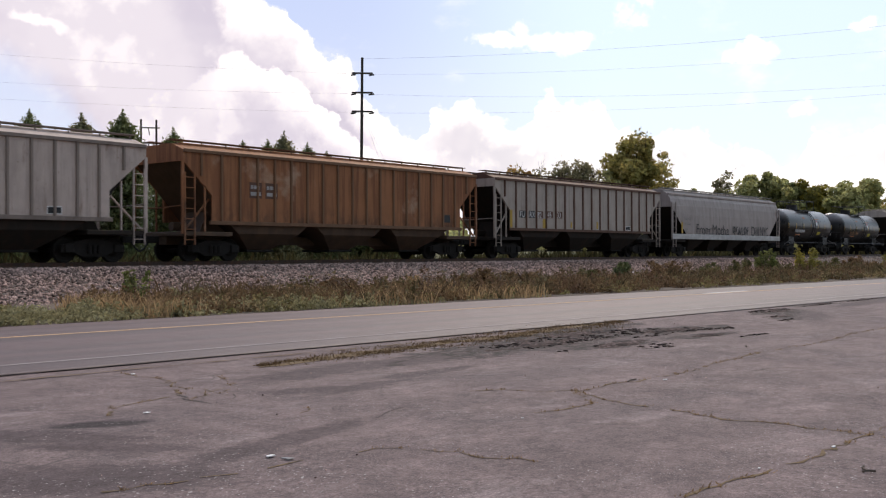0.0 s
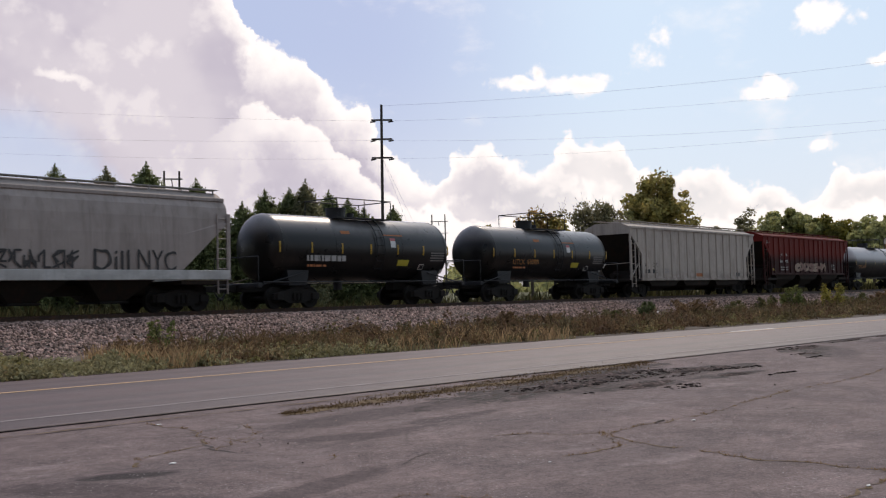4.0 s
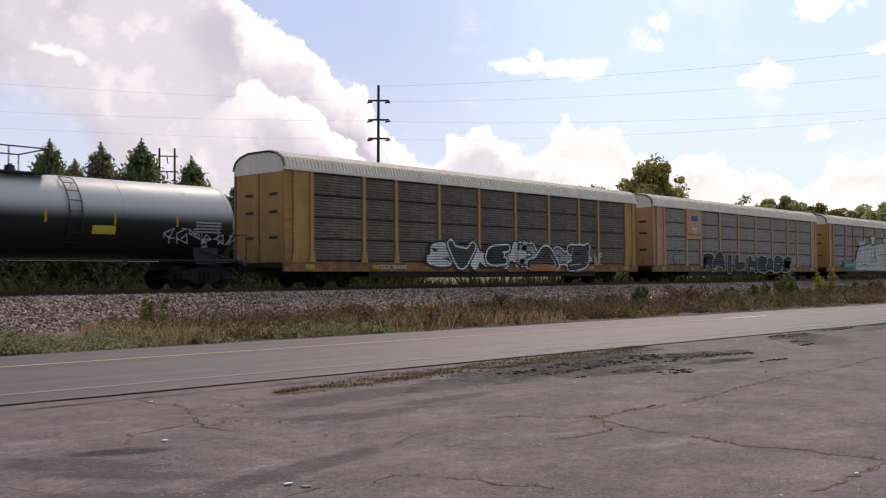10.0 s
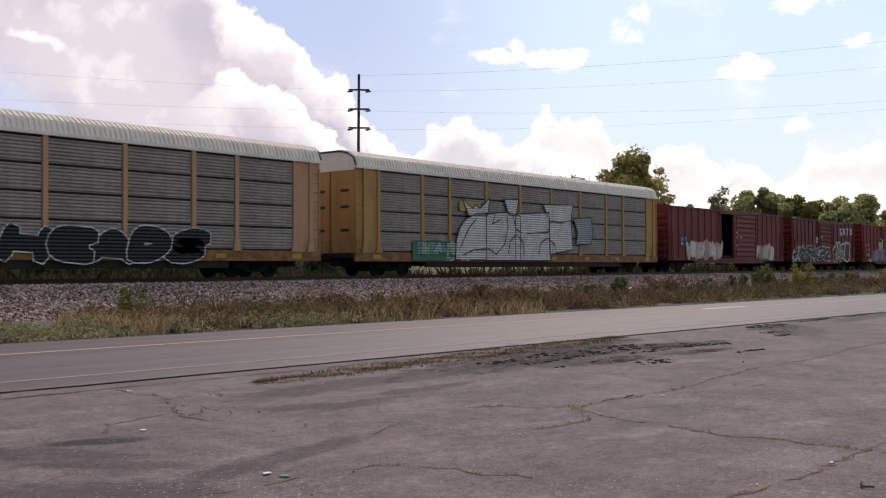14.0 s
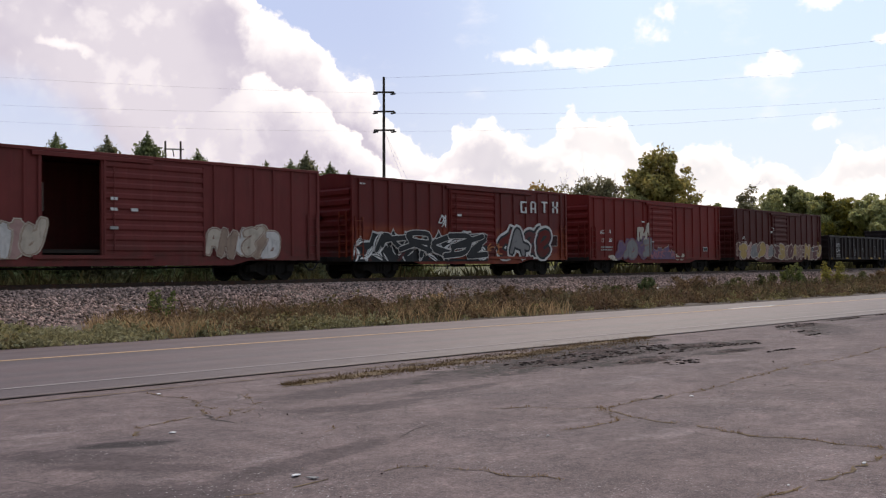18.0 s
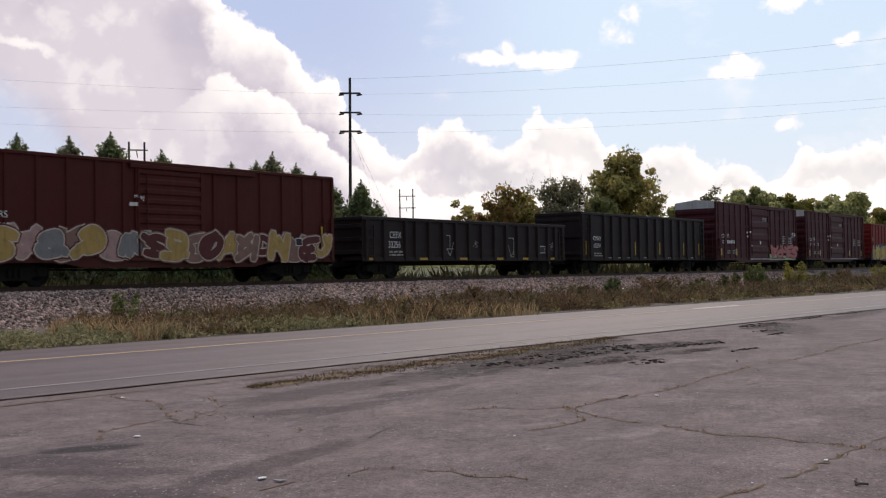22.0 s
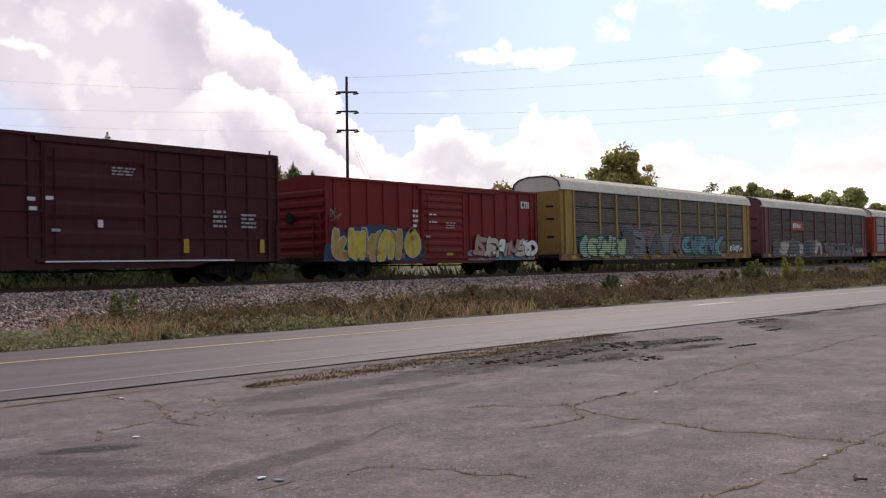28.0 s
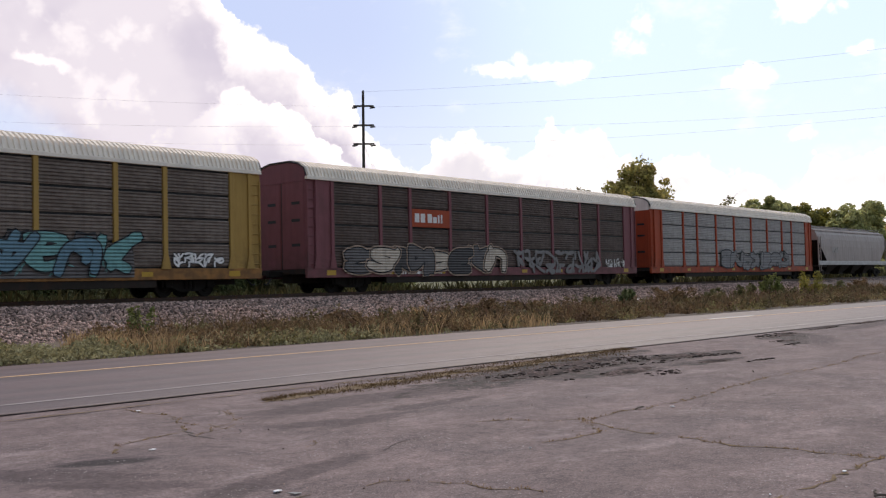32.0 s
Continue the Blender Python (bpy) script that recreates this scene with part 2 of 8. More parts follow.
FADED = material("faded_stencil", (0.33, 0.31, 0.3), 0.65, 0.0, (((0.15, 0.12, 0.1), (6, 6, 6), 0.45, 0.7, 0.5),))
BLACK = material("black_paint", (0.02, 0.02, 0.022), 0.5, 0.0, (((0.07, 0.06, 0.06), (3, 3, 3), 0.5, 0.8, 0.4),))
REFLECT = material("yellow_reflector", (0.42, 0.25, 0.035), 0.4, 0.0, (((0.2, 0.1, 0.02), (8, 8, 8), 0.55, 0.75, 0.5),))
RAILTOP = material("rusty_rail", (0.05, 0.032, 0.025), 0.55, 0.3, ((RUST, (6, 6, 6), 0.4, 0.7, 0.5),), (30, 0.2))
TIE = material("creosoted_tie", (0.03, 0.024, 0.02), 0.9, 0.0, (((0.075, 0.062, 0.05), (3, 20, 20), 0.45, 0.75, 0.6),), (30, 0.4))
ROOFGREY = paint("weathered_pale_roof", (0.80, 0.71, 0.62), 0.10, 0.2)
SLAT = paint("galvanised_side_screen", (0.37, 0.322, 0.292), 0.10, 0.30, 0.5)
SLAT_DARK = paint("sooty_side_screen", (0.235, 0.190, 0.168), 0.20, 0.5, 0.55)
GALV = paint("galvanised_steel", (0.34, 0.33, 0.32), 0.2, 0.3)


# ---- mesh helpers ----
class Mesh:
    def __init__(self):
        self.v, self.f = [], []

    def add(self, v, f):
        k = len(self.v)
        self.v += [tuple(p) for p in v]
        self.f += [tuple(i + k for i in q) for q in f]
        return self

    def box(self, x0, x1, y0, y1, z0, z1, c=0.0):
        if c <= 0:
            return self.add([(x, y, z) for x in (x0, x1) for y in (y0, y1) for z in (z0, z1)],
                            [(0, 1, 3, 2), (4, 6, 7, 5), (0, 4, 5, 1), (2, 3, 7, 6), (0, 2, 6, 4), (1, 5, 7, 3)])
        bm = bmesh.new()
        bmesh.ops.create_cube(bm, size=1)
        for q in bm.verts:
            q.co = Vector(((x0 + x1) / 2 + q.co.x * (x1 - x0), (y0 + y1) / 2 + q.co.y * (y1 - y0), (z0 + z1) / 2 + q.co.z * (z1 - z0)))
        bmesh.ops.bevel(bm, geom=bm.edges[:], offset=c, segments=1, affect="EDGES")
        bm.verts.index_update()
        self.add([q.co for q in bm.verts], [[q.index for q in f.verts] for f in bm.faces])
        bm.free()
        return self

    def prism(self, poly, axis, a, b):
        """A polygon drawn in the plane across the axis ('x': y, z; 'y': x, z; 'z': x, y) and drawn out from a to b."""
        put = {"x": lambda p, t: (t, p[0], p[1]), "y": lambda p, t: (p[0], t, p[1]), "z": lambda p, t: (p[0], p[1], t)}[axis]
        m = len(poly)
        sides = [(i, (i + 1) % m, m + (i + 1) % m, m + i) for i in range(m)]
        return self.add([put(p, a) for p in poly] + [put(p, b) for p in poly], [tuple(range(m - 1, -1, -1)), tuple(range(m, 2 * m))] + sides)

    def rod(self, p, q, r, n=6, r2=None):
        p, q = Vector(p), Vector(q)
        d = (q - p).normalized()
        a = d.orthogonal().normalized()
        c = d.cross(a)
        r2 = r if r2 is None else r2
        ring = [(a * math.cos(6.2832 * i / n) + c * math.sin(6.2832 * i / n)) for i in range(n)]
        return self.add([p + k * r for k in ring] + [q + k * r2 for k in ring],
                        [(i, (i + 1) % n, n + (i + 1) % n, n + i) for i in range(n)] + [tuple(range(n - 1, -1, -1)), tuple(range(n, 2 * n))])

    def tube(self, pts, r, n=6):
        """One bent pipe along the points."""
        pts = [Vector(p) for p in pts]
        way = [(pts[min(i + 1, len(pts) - 1)] - pts[max(i - 1, 0)]).normalized() for i in range(len(pts))]
        a = way[0].orthogonal().normalized()
        v, f = [], []
        for i, (p, d) in enumerate(zip(pts, way)):
            a = (a - d * a.dot(d)).normalized()
            c = d.cross(a)
            v += [p + (a * math.cos(6.2832 * j / n) + c * math.sin(6.2832 * j / n)) * r for j in range(n)]
            if i:
                k = (i - 1) * n
                f += [(k + j, k + (j + 1) % n, k + n + (j + 1) % n, k + n + j) for j in range(n)]
        k = (len(pts) - 1) * n
        return self.add(v, f + [tuple(range(n - 1, -1, -1)), tuple(range(k, k + n))])

    def spin_x(self, profile, n=32, cy=0.0, cz=0.0):
        """profile of (x, radius) turned about the x axis"""
        m = len(profile)
        v = [(x, cy + r * math.cos(6.2832 * i / n), cz + r * math.sin(6.2832 * i / n)) for x, r in profile for i in range(n)]
        f = [(j * n + i, j * n + (i + 1) % n, (j + 1) * n + (i + 1) % n, (j + 1) * n + i) for j in range(m - 1) for i in range(n)]
        f += [tuple(range(n - 1, -1, -1)), tuple(range((m - 1) * n, m * n))]
        return self.add(v, f)

    def wave(self, x0, x1, z0, z1, y, depth, count):
        """A sheet in the x-z plane with ribs that run along x."""
        pts = []
        h = (z1 - z0) / count
        for i in range(count):
            z = z0 + i * h
            pts += [(z, y), (z + h * 0.34, y), (z + h * 0.5, y - depth), (z + h * 0.84, y - depth)]
        pts.append((z1, y))
        m = len(pts)
        return self.add([(x0, q, p) for p, q in pts] + [(x1, q, p) for p, q in pts], [(i, m + i, m + i + 1, i + 1) for i in range(m - 1)])

    def data(self, name, mat, smooth=False):
        me = bpy.data.meshes.new(name)
        me.from_pydata(self.v, [], self.f)
        if smooth:
            me.polygons.foreach_set("use_smooth", [True] * len(me.polygons))
        me.materials.append(mat)
        me.update()
        return me


def part(name, mesh, mat, parent, label="", smooth=False):
    ob = new(name, mesh if isinstance(mesh, bpy.types.Mesh) else mesh.data(name, mat, smooth))
    ob.parent = parent
    if label:
        tagged(ob, label)
    return ob


def at(ob, x=0, y=0, z=0, rz=0):
    ob.matrix_basis = pose(x, y, z, 0, 0, rz)
    return ob


def arrays(name, verts, faces, mat, smooth=False):
    """A mesh from numpy arrays of points and of equal-sized faces."""
    me = bpy.data.meshes.new(name)
    k = faces.shape[1]
    me.vertices.add(len(verts))
    me.vertices.foreach_set("co", verts.astype(np.float32).ravel())
    me.loops.add(faces.size)
    me.loops.foreach_set("vertex_index", faces.astype(np.int32).ravel())
    me.polygons.add(len(faces))
    me.polygons.foreach_set("loop_start", np.arange(0, faces.size, k, dtype=np.int32))
    me.polygons.foreach_set("loop_total", np.full(len(faces), k, dtype=np.int32))
    if smooth:
        me.polygons.foreach_set("use_smooth", np.ones(len(faces), dtype=bool))
    me.update(calc_edges=True)
    me.materials.append(mat)
    return me

# ---- ground, road, track ----
SEAM_Y, WHITE_Y, YELLOW_Y, FAR_Y = 11.93, 12.82, 16.75, 19.85
ROAD_LIE = pose(6, 0, 0, 0, 0, -4.29) @ pose(-6, 0, 0)       # the road runs a little aslant to the track


def skew(x):
    """How far the road has drawn away from the track at x."""
    return -0.075 * (max(x, -58.0) - 6)


def verge_bend(x, y):
    """The verge widens as the road draws away from the bank."""
    return y - 0.075 * (np.maximum(x, -58.0) - 6) * np.clip((25.2 - y) / 5.25, 0, 1)


def lot_z(x, y):
    """The lot's gentle unevenness, which dies out towards the road."""
    return 0.035 * noise.noise(Vector((x * 0.35, y * 0.35, 3.0))) * min(1.0, max(0.0, (10.9 + skew(x) - y) / 1.8))


def strip(name, profile, x0, x1, step, mat, wobble=0.0, kind="structure", label="", category=""):
    """A sheet whose y-z profile is drawn out along x, with an uneven surface."""
    xs = np.arange(x0, x1 + step, step)
    prof = np.array(profile, float)
    v = np.empty((len(xs), len(prof), 3))
    for i, x in enumerate(xs):
        for j, (y, z) in enumerate(prof):
            dz = wobble * noise.noise(Vector((x * 0.35, y * 0.35, 3.0))) if wobble else 0.0
            if name == "parking_lot":
                y += skew(x) * min(1.0, max(0.0, (y - 4.0) / (SEAM_Y - 4.0)))
                dz = lot_z(x, y)
            elif name == "verge":
                y = float(verge_bend(x, y))
            v[i, j] = (x, y, z + dz)
    m = len(prof)
    idx = np.arange(len(xs) * m).reshape(len(xs), m)
    f = np.stack([idx[:-1, :-1], idx[1:, :-1], idx[1:, 1:], idx[:-1, 1:]], -1).reshape(-1, 4)
    return tagged(new(name, arrays(name, v.reshape(-1, 3), f, mat, True)), label, category, "", kind)


GRASSLAND = material("field_grass", (0.085, 0.088, 0.035), 0.9, 0.0, (((0.11, 0.095, 0.042), (0.5, 0.5, 0.5), 0.42, 0.65, 0.7), ((0.04, 0.05, 0.02), (2, 2, 2), 0.5, 0.7, 0.6)), (6, 0.5))
SOIL = material("gravelly_soil", (0.13, 0.10, 0.08), 0.95, 0.0, (((0.22, 0.19, 0.16), (14, 14, 14), 0.5, 0.65, 0.7), ((0.06, 0.05, 0.04), (1.2, 1.2, 1.2), 0.5, 0.7, 0.6)), (24, 0.7))
BALLAST = material("crushed_stone_bed", (0.105, 0.080, 0.070), 0.95, 0.0, (((0.25, 0.20, 0.18), (17, 17, 17), 0.5, 0.6, 0.8), ((0.05, 0.045, 0.04), (15, 15, 15), 0.52, 0.62, 0.9)), (16, 1.0))
STONE = material("crushed_stone", (0.35, 0.236, 0.203), 0.9, 0.0, (((0.10, 0.08, 0.072), (4, 4, 4), 0.5, 0.7, 0.5), ((0.22, 0.145, 0.12), (0.45, 0.8, 0.8), 0.42, 0.62, 0.7)), islands=0.8)
ROAD = material("worn_asphalt_road", (0.110, 0.068, 0.067), 0.58, 0.0, (
    ((0.062, 0.042, 0.043), (0.012, 0.75, 1), 0.42, 0.60, 0.8), ((0.122, 0.090, 0.088), (60, 60, 60), 0.54, 0.64, 0.4),
    ((0.060, 0.044, 0.043), (0.10, 2.6, 1), 0.52, 0.72, 0.5), ((0.122, 0.088, 0.086), (0.05, 1.4, 1), 0.55, 0.7, 0.4)), (90, 0.2), gloss=0.42)
YELLOW = material("worn_yellow_line", (0.54, 0.32, 0.165), 0.7, 0.0, (((0.2, 0.16, 0.12), (5, 22, 5), 0.45, 0.62, 0.6),), gloss=0.5)
EDGE = material("worn_white_line", (0.29, 0.245, 0.24), 0.7, 0.0, (((0.14, 0.115, 0.112), (1.6, 18, 5), 0.44, 0.60, 0.7),), gloss=0.5)
TAR = material("dark_joint", (0.058, 0.045, 0.040), 0.85, 0.0, (((0.10, 0.085, 0.075), (9, 9, 9), 0.5, 0.7, 0.6),))
DEADGRASS = material("dry_joint_grass", (0.19, 0.128, 0.072), 0.95, 0.0, (((0.06, 0.045, 0.03), (5, 5, 5), 0.46, 0.62, 0.6), ((0.2, 0.14, 0.085), (9, 9, 9), 0.52, 0.62, 0.7)), (40, 0.8))
RUBBLE = material("broken_asphalt", (0.058, 0.038, 0.034), 0.95, 0.0, (((0.20, 0.138, 0.130), (13, 13, 13), 0.52, 0.62, 0.8), ((0.020, 0.015, 0.014), (4.5, 4.5, 4.5), 0.48, 0.60, 0.85)), (30, 0.9))
CHUNK = material("loose_asphalt_lumps", (0.050, 0.034, 0.030), 0.95, islands=0.6)


def lot_material():
    """Old patched lot: pale aggregate, soaked dark drifts, fine crazing."""
    m = bpy.data.materials.new("old_asphalt_lot")
    m.use_nodes = True
    t = m.node_tree
    n = Nodes(t)
    vec = n.node("ShaderNodeTexCoord").outputs["Object"]
    x, y, z = n.split(vec)
    turn = n.node("ShaderNodeMapping")
    n.put(turn.inputs[0], vec)
    turn.inputs["Rotation"].default_value = (0, 0, radians(-14))
    turn.inputs["Scale"].default_value = (0.22, 0.42, 1)
    drift = n.noise(turn.outputs[0], 1.0, 6.0, 0.6, distort=0.6)
    blotch = n.noise(vec, 0.9, 6.0, 0.62)
    grit = n.noise(vec, 95.0, 3.0, 0.7)
    speck = n.noise(vec, 38.0, 2.0, 0.5)
    col = n.mix(n.span(blotch, 0.35, 0.65), (0.130, 0.092, 0.089), (0.187, 0.133, 0.127))
    col = n.mix(n.span(drift, 0.50, 0.66, 0, 0.5), col, (0.102, 0.077, 0.079))
    # soaked band that crosses the lot behind the loose rubble
    band = None
    for cx, cy, rx, ry, tilt in ((4.72, 7.86, 0.50, 0.20, -22), (4.1, 7.6, 1.0, 0.34, -55), (4.2, 6.9, 0.9, 0.26, -50), (5.3, 6.15, 1.5, 0.26, 10), (7.9, 7.85, 1.1, 0.26, 6), (7.4, 8.1, 0.8, 0.3, -30), (9.5, 8.25, 1.3, 0.24, 2), (8.8, 9.3, 2.0, 0.5, 6), (3.6, 6.0, 1.2, 0.6, -40), (10.4, 9.3, 1.8, 0.5, 4), (14.6, 8.7, 3.6, 0.95, -4), (23.5, 8.6, 3.0, 0.7, 24), (31, 9.4, 5, 0.5, 4), (9.0, 1.4, 3.6, 0.95, 0)):
        c, s = math.cos(radians(tilt)), math.sin(radians(tilt))
        dx, dy = n.math("SUBTRACT", x, cx), n.math("SUBTRACT", y, cy)
        u = n.math("DIVIDE", n.math("ADD", n.math("MULTIPLY", dx, c), n.math("MULTIPLY", dy, s)), rx)
        w = n.math("DIVIDE", n.math("SUBTRACT", n.math("MULTIPLY", dy, c), n.math("MULTIPLY", dx, s)), ry)
        d = n.math("SUBTRACT", 1.0, n.math("SQRT", n.math("ADD", n.math("MULTIPLY", u, u), n.math("MULTIPLY", w, w))))
        band = d if band is None else n.math("MAXIMUM", band, d)
    wet = n.math("ADD", band, n.math("ADD", n.math("MULTIPLY", n.math("SUBTRACT", n.noise(vec, 1.6, 6.0, 0.65), 0.5), 1.3), n.math("MULTIPLY", n.math("SUBTRACT", n.noise(n.stretch(vec, (1.0, 1.6, 1.0)), 7.0, 5.0, 0.7), 0.5), 1.1)))
    col = n.mix(n.span(wet, -0.02, 0.5, 0, 0.72), col, (0.066, 0.046, 0.047))
    # a deep black soak at one spot
    dx, dy = n.math("DIVIDE", n.math("SUBTRACT", x, 4.68), 0.42), n.math("DIVIDE", n.math("SUBTRACT", n.math("ADD", y, n.math("MULTIPLY", x, 0.36)), 9.52), 0.19)
    pit = n.math("SUBTRACT", 1.0, n.math("SQRT", n.math("ADD", n.math("MULTIPLY", dx, dx), n.math("MULTIPLY", dy, dy))))
    col = n.mix(n.span(n.math("ADD", pit, n.math("MULTIPLY", n.math("SUBTRACT", n.noise(vec, 6.0, 5.0, 0.7), 0.5), 1.3)), -0.1, 0.35, 0, 0.9), col, (0.026, 0.019, 0.020))
    # pale worn places
    pale = n.math("MULTIPLY", n.span(n.noise(n.stretch(vec, (0.5, 0.9, 1.0), (3.1, 1.7, 0)), 1.3, 6.0, 0.7), 0.53, 0.68, 0, 0.5), n.span(wet, -0.3, 0.1, 1, 0))
    col = n.mix(pale, col, (0.27, 0.212, 0.205))
    for sc, lo, hi in ((2.2, 0.86, 1.12), (6.0, 0.82, 1.16), (22.0, 0.78, 1.20), (60.0, 0.70, 1.28)):
        col = n.mix(1.0, col, n.mix(n.span(n.noise(vec, sc, 4.0, 0.7), 0.32, 0.68), (lo, lo, lo), (hi, hi, hi)), "MULTIPLY")
    # crumbled places: dark clods and pale dust
    rough = None
    for cx, cy, rx, ry, tilt in ((13.4, 9.4, 3.4, 0.9, 2), (15.5, 10.2, 3.4, 0.5, 2), (14.0, 8.4, 1.4, 0.5, -10), (17.2, 9.0, 2.4, 0.6, -8), (16.6, 7.9, 1.6, 0.3, -4), (24.2, 9.6, 1.6, 0.7, 16), (22.3, 8.6, 1.6, 0.35, 24), (28.2, 10.0, 1.8, 0.22, -4), (32.5, 10.0, 3.0, 0.3, -6)  ):
        c, s = math.cos(radians(tilt)), math.sin(radians(tilt))
        dx, dy = n.math("SUBTRACT", x, cx), n.math("SUBTRACT", y, cy)
        u = n.math("DIVIDE", n.math("ADD", n.math("MULTIPLY", dx, c), n.math("MULTIPLY", dy, s)), rx)
        w = n.math("DIVIDE", n.math("SUBTRACT", n.math("MULTIPLY", dy, c), n.math("MULTIPLY", dx, s)), ry)
        d = n.math("SUBTRACT", 1.0, n.math("SQRT", n.math("ADD", n.math("MULTIPLY", u, u), n.math("MULTIPLY", w, w))))
        rough = d if rough is None else n.math("MAXIMUM", rough, d)
    torn = n.math("ADD", rough, n.math("MULTIPLY", n.math("SUBTRACT", n.noise(vec, 1.9, 7.0, 0.7), 0.5), 2.2))
    clod = n.span(n.noise(n.stretch(vec, (1.0, 2.0, 1.0)), 3.0, 6.0, 0.75), 0.42, 0.50)
    col = n.mix(n.span(torn, 0.0, 0.3, 0, 0.85), col, (0.096, 0.064, 0.061))
    col = n.mix(n.math("MULTIPLY", n.span(torn, 0.05, 0.25), clod), col, (0.030, 0.022, 0.020))
    worn = n.math("SUBTRACT", 1.0, n.math("MULTIPLY", n.math("MAXIMUM", n.span(torn, 0.0, 0.3), n.span(wet, 0.0, 0.42)), 0.72))
    col = n.mix(n.math("MULTIPLY", n.span(grit, 0.55, 0.68, 0, 0.6), worn), col, (0.37, 0.305, 0.30))
    col = n.mix(n.math("MULTIPLY", n.span(speck, 0.58, 0.68, 0, 0.6), worn), col, (0.065, 0.053, 0.05))
    chip = n.span(n.noise(vec, 42.0, 1.0, 0.4), 0.70, 0.735, 0, 0.75)
    col = n.mix(n.math("MULTIPLY", chip, n.span(n.noise(vec, 0.8, 3.0), 0.42, 0.58)), col, (0.52, 0.48, 0.46))
    cell = n.node("ShaderNodeTexVoronoi")
    cell.feature = "DISTANCE_TO_EDGE"
    n.put(cell.inputs["Vector"], n.mix(0.06, vec, n.noise(vec, 3.0, 4.0, 0.6, True)))
    cell.inputs["Scale"].default_value = 1.15
    craze = n.math("MULTIPLY", n.span(cell.outputs["Distance"], 0.004, 0.02, 1, 0), n.span(n.noise(vec, 0.45, 3.0), 0.55, 0.66))
    col = n.mix(n.math("MULTIPLY", craze, 0.6), col, (0.06, 0.05, 0.045))
    bsdf = t.nodes["Principled BSDF"]
    t.links.new(col, bsdf.inputs["Base Color"])
    bsdf.inputs["Roughness"].default_value = 0.85
    bsdf.inputs["Specular IOR Level"].default_value = 0.25
    bn = n.node("ShaderNodeBump")
    bn.inputs["Strength"].default_value = 0.4
    bn.inputs["Distance"].default_value = 0.012
    t.links.new(n.math("ADD", grit, n.math("MULTIPLY", blotch, 0.4)), bn.inputs["Height"])
    t.links.new(bn.outputs[0], bsdf.inputs["Normal"])
    return m


LOT = lot_material()

ground = Mesh()
ground.prism([(-1500, -1500), (2500, -1500), (2500, 2500), (-1500, 2500)], "z", -0.9, -0.35)
tagged(new("ground", ground.data("ground", GRASSLAND)), "rough grassy ground that reaches the horizon", "ground", "", "structure")
strip("parking_lot", [(-40, 0), (-20, 0), (-8, 0), (-4, 0), (0, 0)] + [(0.25 * k, 0) for k in range(4, 47)] + [(SEAM_Y, 0), (SEAM_Y, -0.4)], -58, 160, 0.25, LOT, 0.035, label="cracked weathered asphalt parking lot with dark stains", category="parking lot")
strip("road", [(SEAM_Y, -0.4), (SEAM_Y, 0.012), (SEAM_Y + 0.1, 0.02), (14, 0.05), (16.8, 0.07), (FAR_Y, 0.03), (FAR_Y, -0.4)], -58, 300, 5.0, ROAD, label="two-lane asphalt road with worn paint lines", category="road").matrix_basis = ROAD_LIE
strip("verge", [(FAR_Y + 0.05, -0.4), (FAR_Y + 0.05, 0.02), (21, 0.0), (22.5, 0.02), (24.0, 0.10), (25.2, 0.2), (25.2, -0.4)], -58, 300, 1.5, SOIL, 0.06, label="weedy gravel verge beside the road", category="verge")
strip("ballast_bank", [(24.6, 0.06), (25.2, 0.20), (26.3, 0.46), (27.4, 0.74), (28.4, 0.97), (29.4, 1.02), (30.2, 1.03), (31.35, 1.02), (32.6, 1.03), (33.6, 0.98), (35.4, 0.4), (37, 0.1), (37, -0.4)], -430, 520, 1.0, BALLAST, 0.05, label="grey crushed-stone ballast bank of the railway", category="ballast")
strip("field", [(36.5, 0.12), (40, 0.3), (46, 0.45), (60, 0.6), (90, 1.0), (160, 2.0), (300, 4.0), (300, -0.4)], -500, 700, 12.0, GRASSLAND, 0.25, label="rough grass behind the railway", category="field")


def line(name, y, w, z, mat, x0, x1, label, jag=0.0, seed=1):
    rnd = random.Random(seed)
    xs = [x0]
    while xs[-1] < x1:
        xs.append(xs[-1] + (0.35 if jag else 3.0))
    v, f = [], []
    for i, x in enumerate(xs):
        a, b2 = rnd.uniform(-jag, jag), rnd.uniform(-jag, jag)
        v += [(x, y - w / 2 + a, z), (x, y + w / 2 + b2, z)]
        if i:
            k = 2 * i
            f.append((k - 2, k, k + 1, k - 1))
    ob = new(name, Mesh().add(v, f).data(name, mat))
    ob.matrix_basis = ROAD_LIE
    return tagged(ob, label, "road marking" if "line" in name else "joint", "", "structure")


line("yellow_line", YELLOW_Y, 0.17, 0.0745, YELLOW, -56, 290, "worn yellow centre line on the road")
line("white_line", WHITE_Y, 0.12, 0.0365, EDGE, -56, 290, "worn white edge line on the road")
line("road_joint", SEAM_Y, 0.050, 0.016, TAR, -56, 26, "dark open joint between road and lot", 0.028, 4)
line("road_joint", SEAM_Y, 0.04, 0.016, TAR, 26.2, 150, "dark open joint between road and lot", 0.02, 5)
line("lot_joint", SEAM_Y - 0.56, 0.05, 0.012, DEADGRASS, -56, 13, "thin dirt-filled crack along the lot's edge", 0.03, 9)
dash = tagged(new("passing_line", Mesh().box(30.6, 33.6, YELLOW_Y + 0.14, YELLOW_Y + 0.34, 0.06, 0.074).data("passing_line", WHITE)), "short white dash beside the centre line", "road marking", "", "structure")
dash.matrix_basis = ROAD_LIE


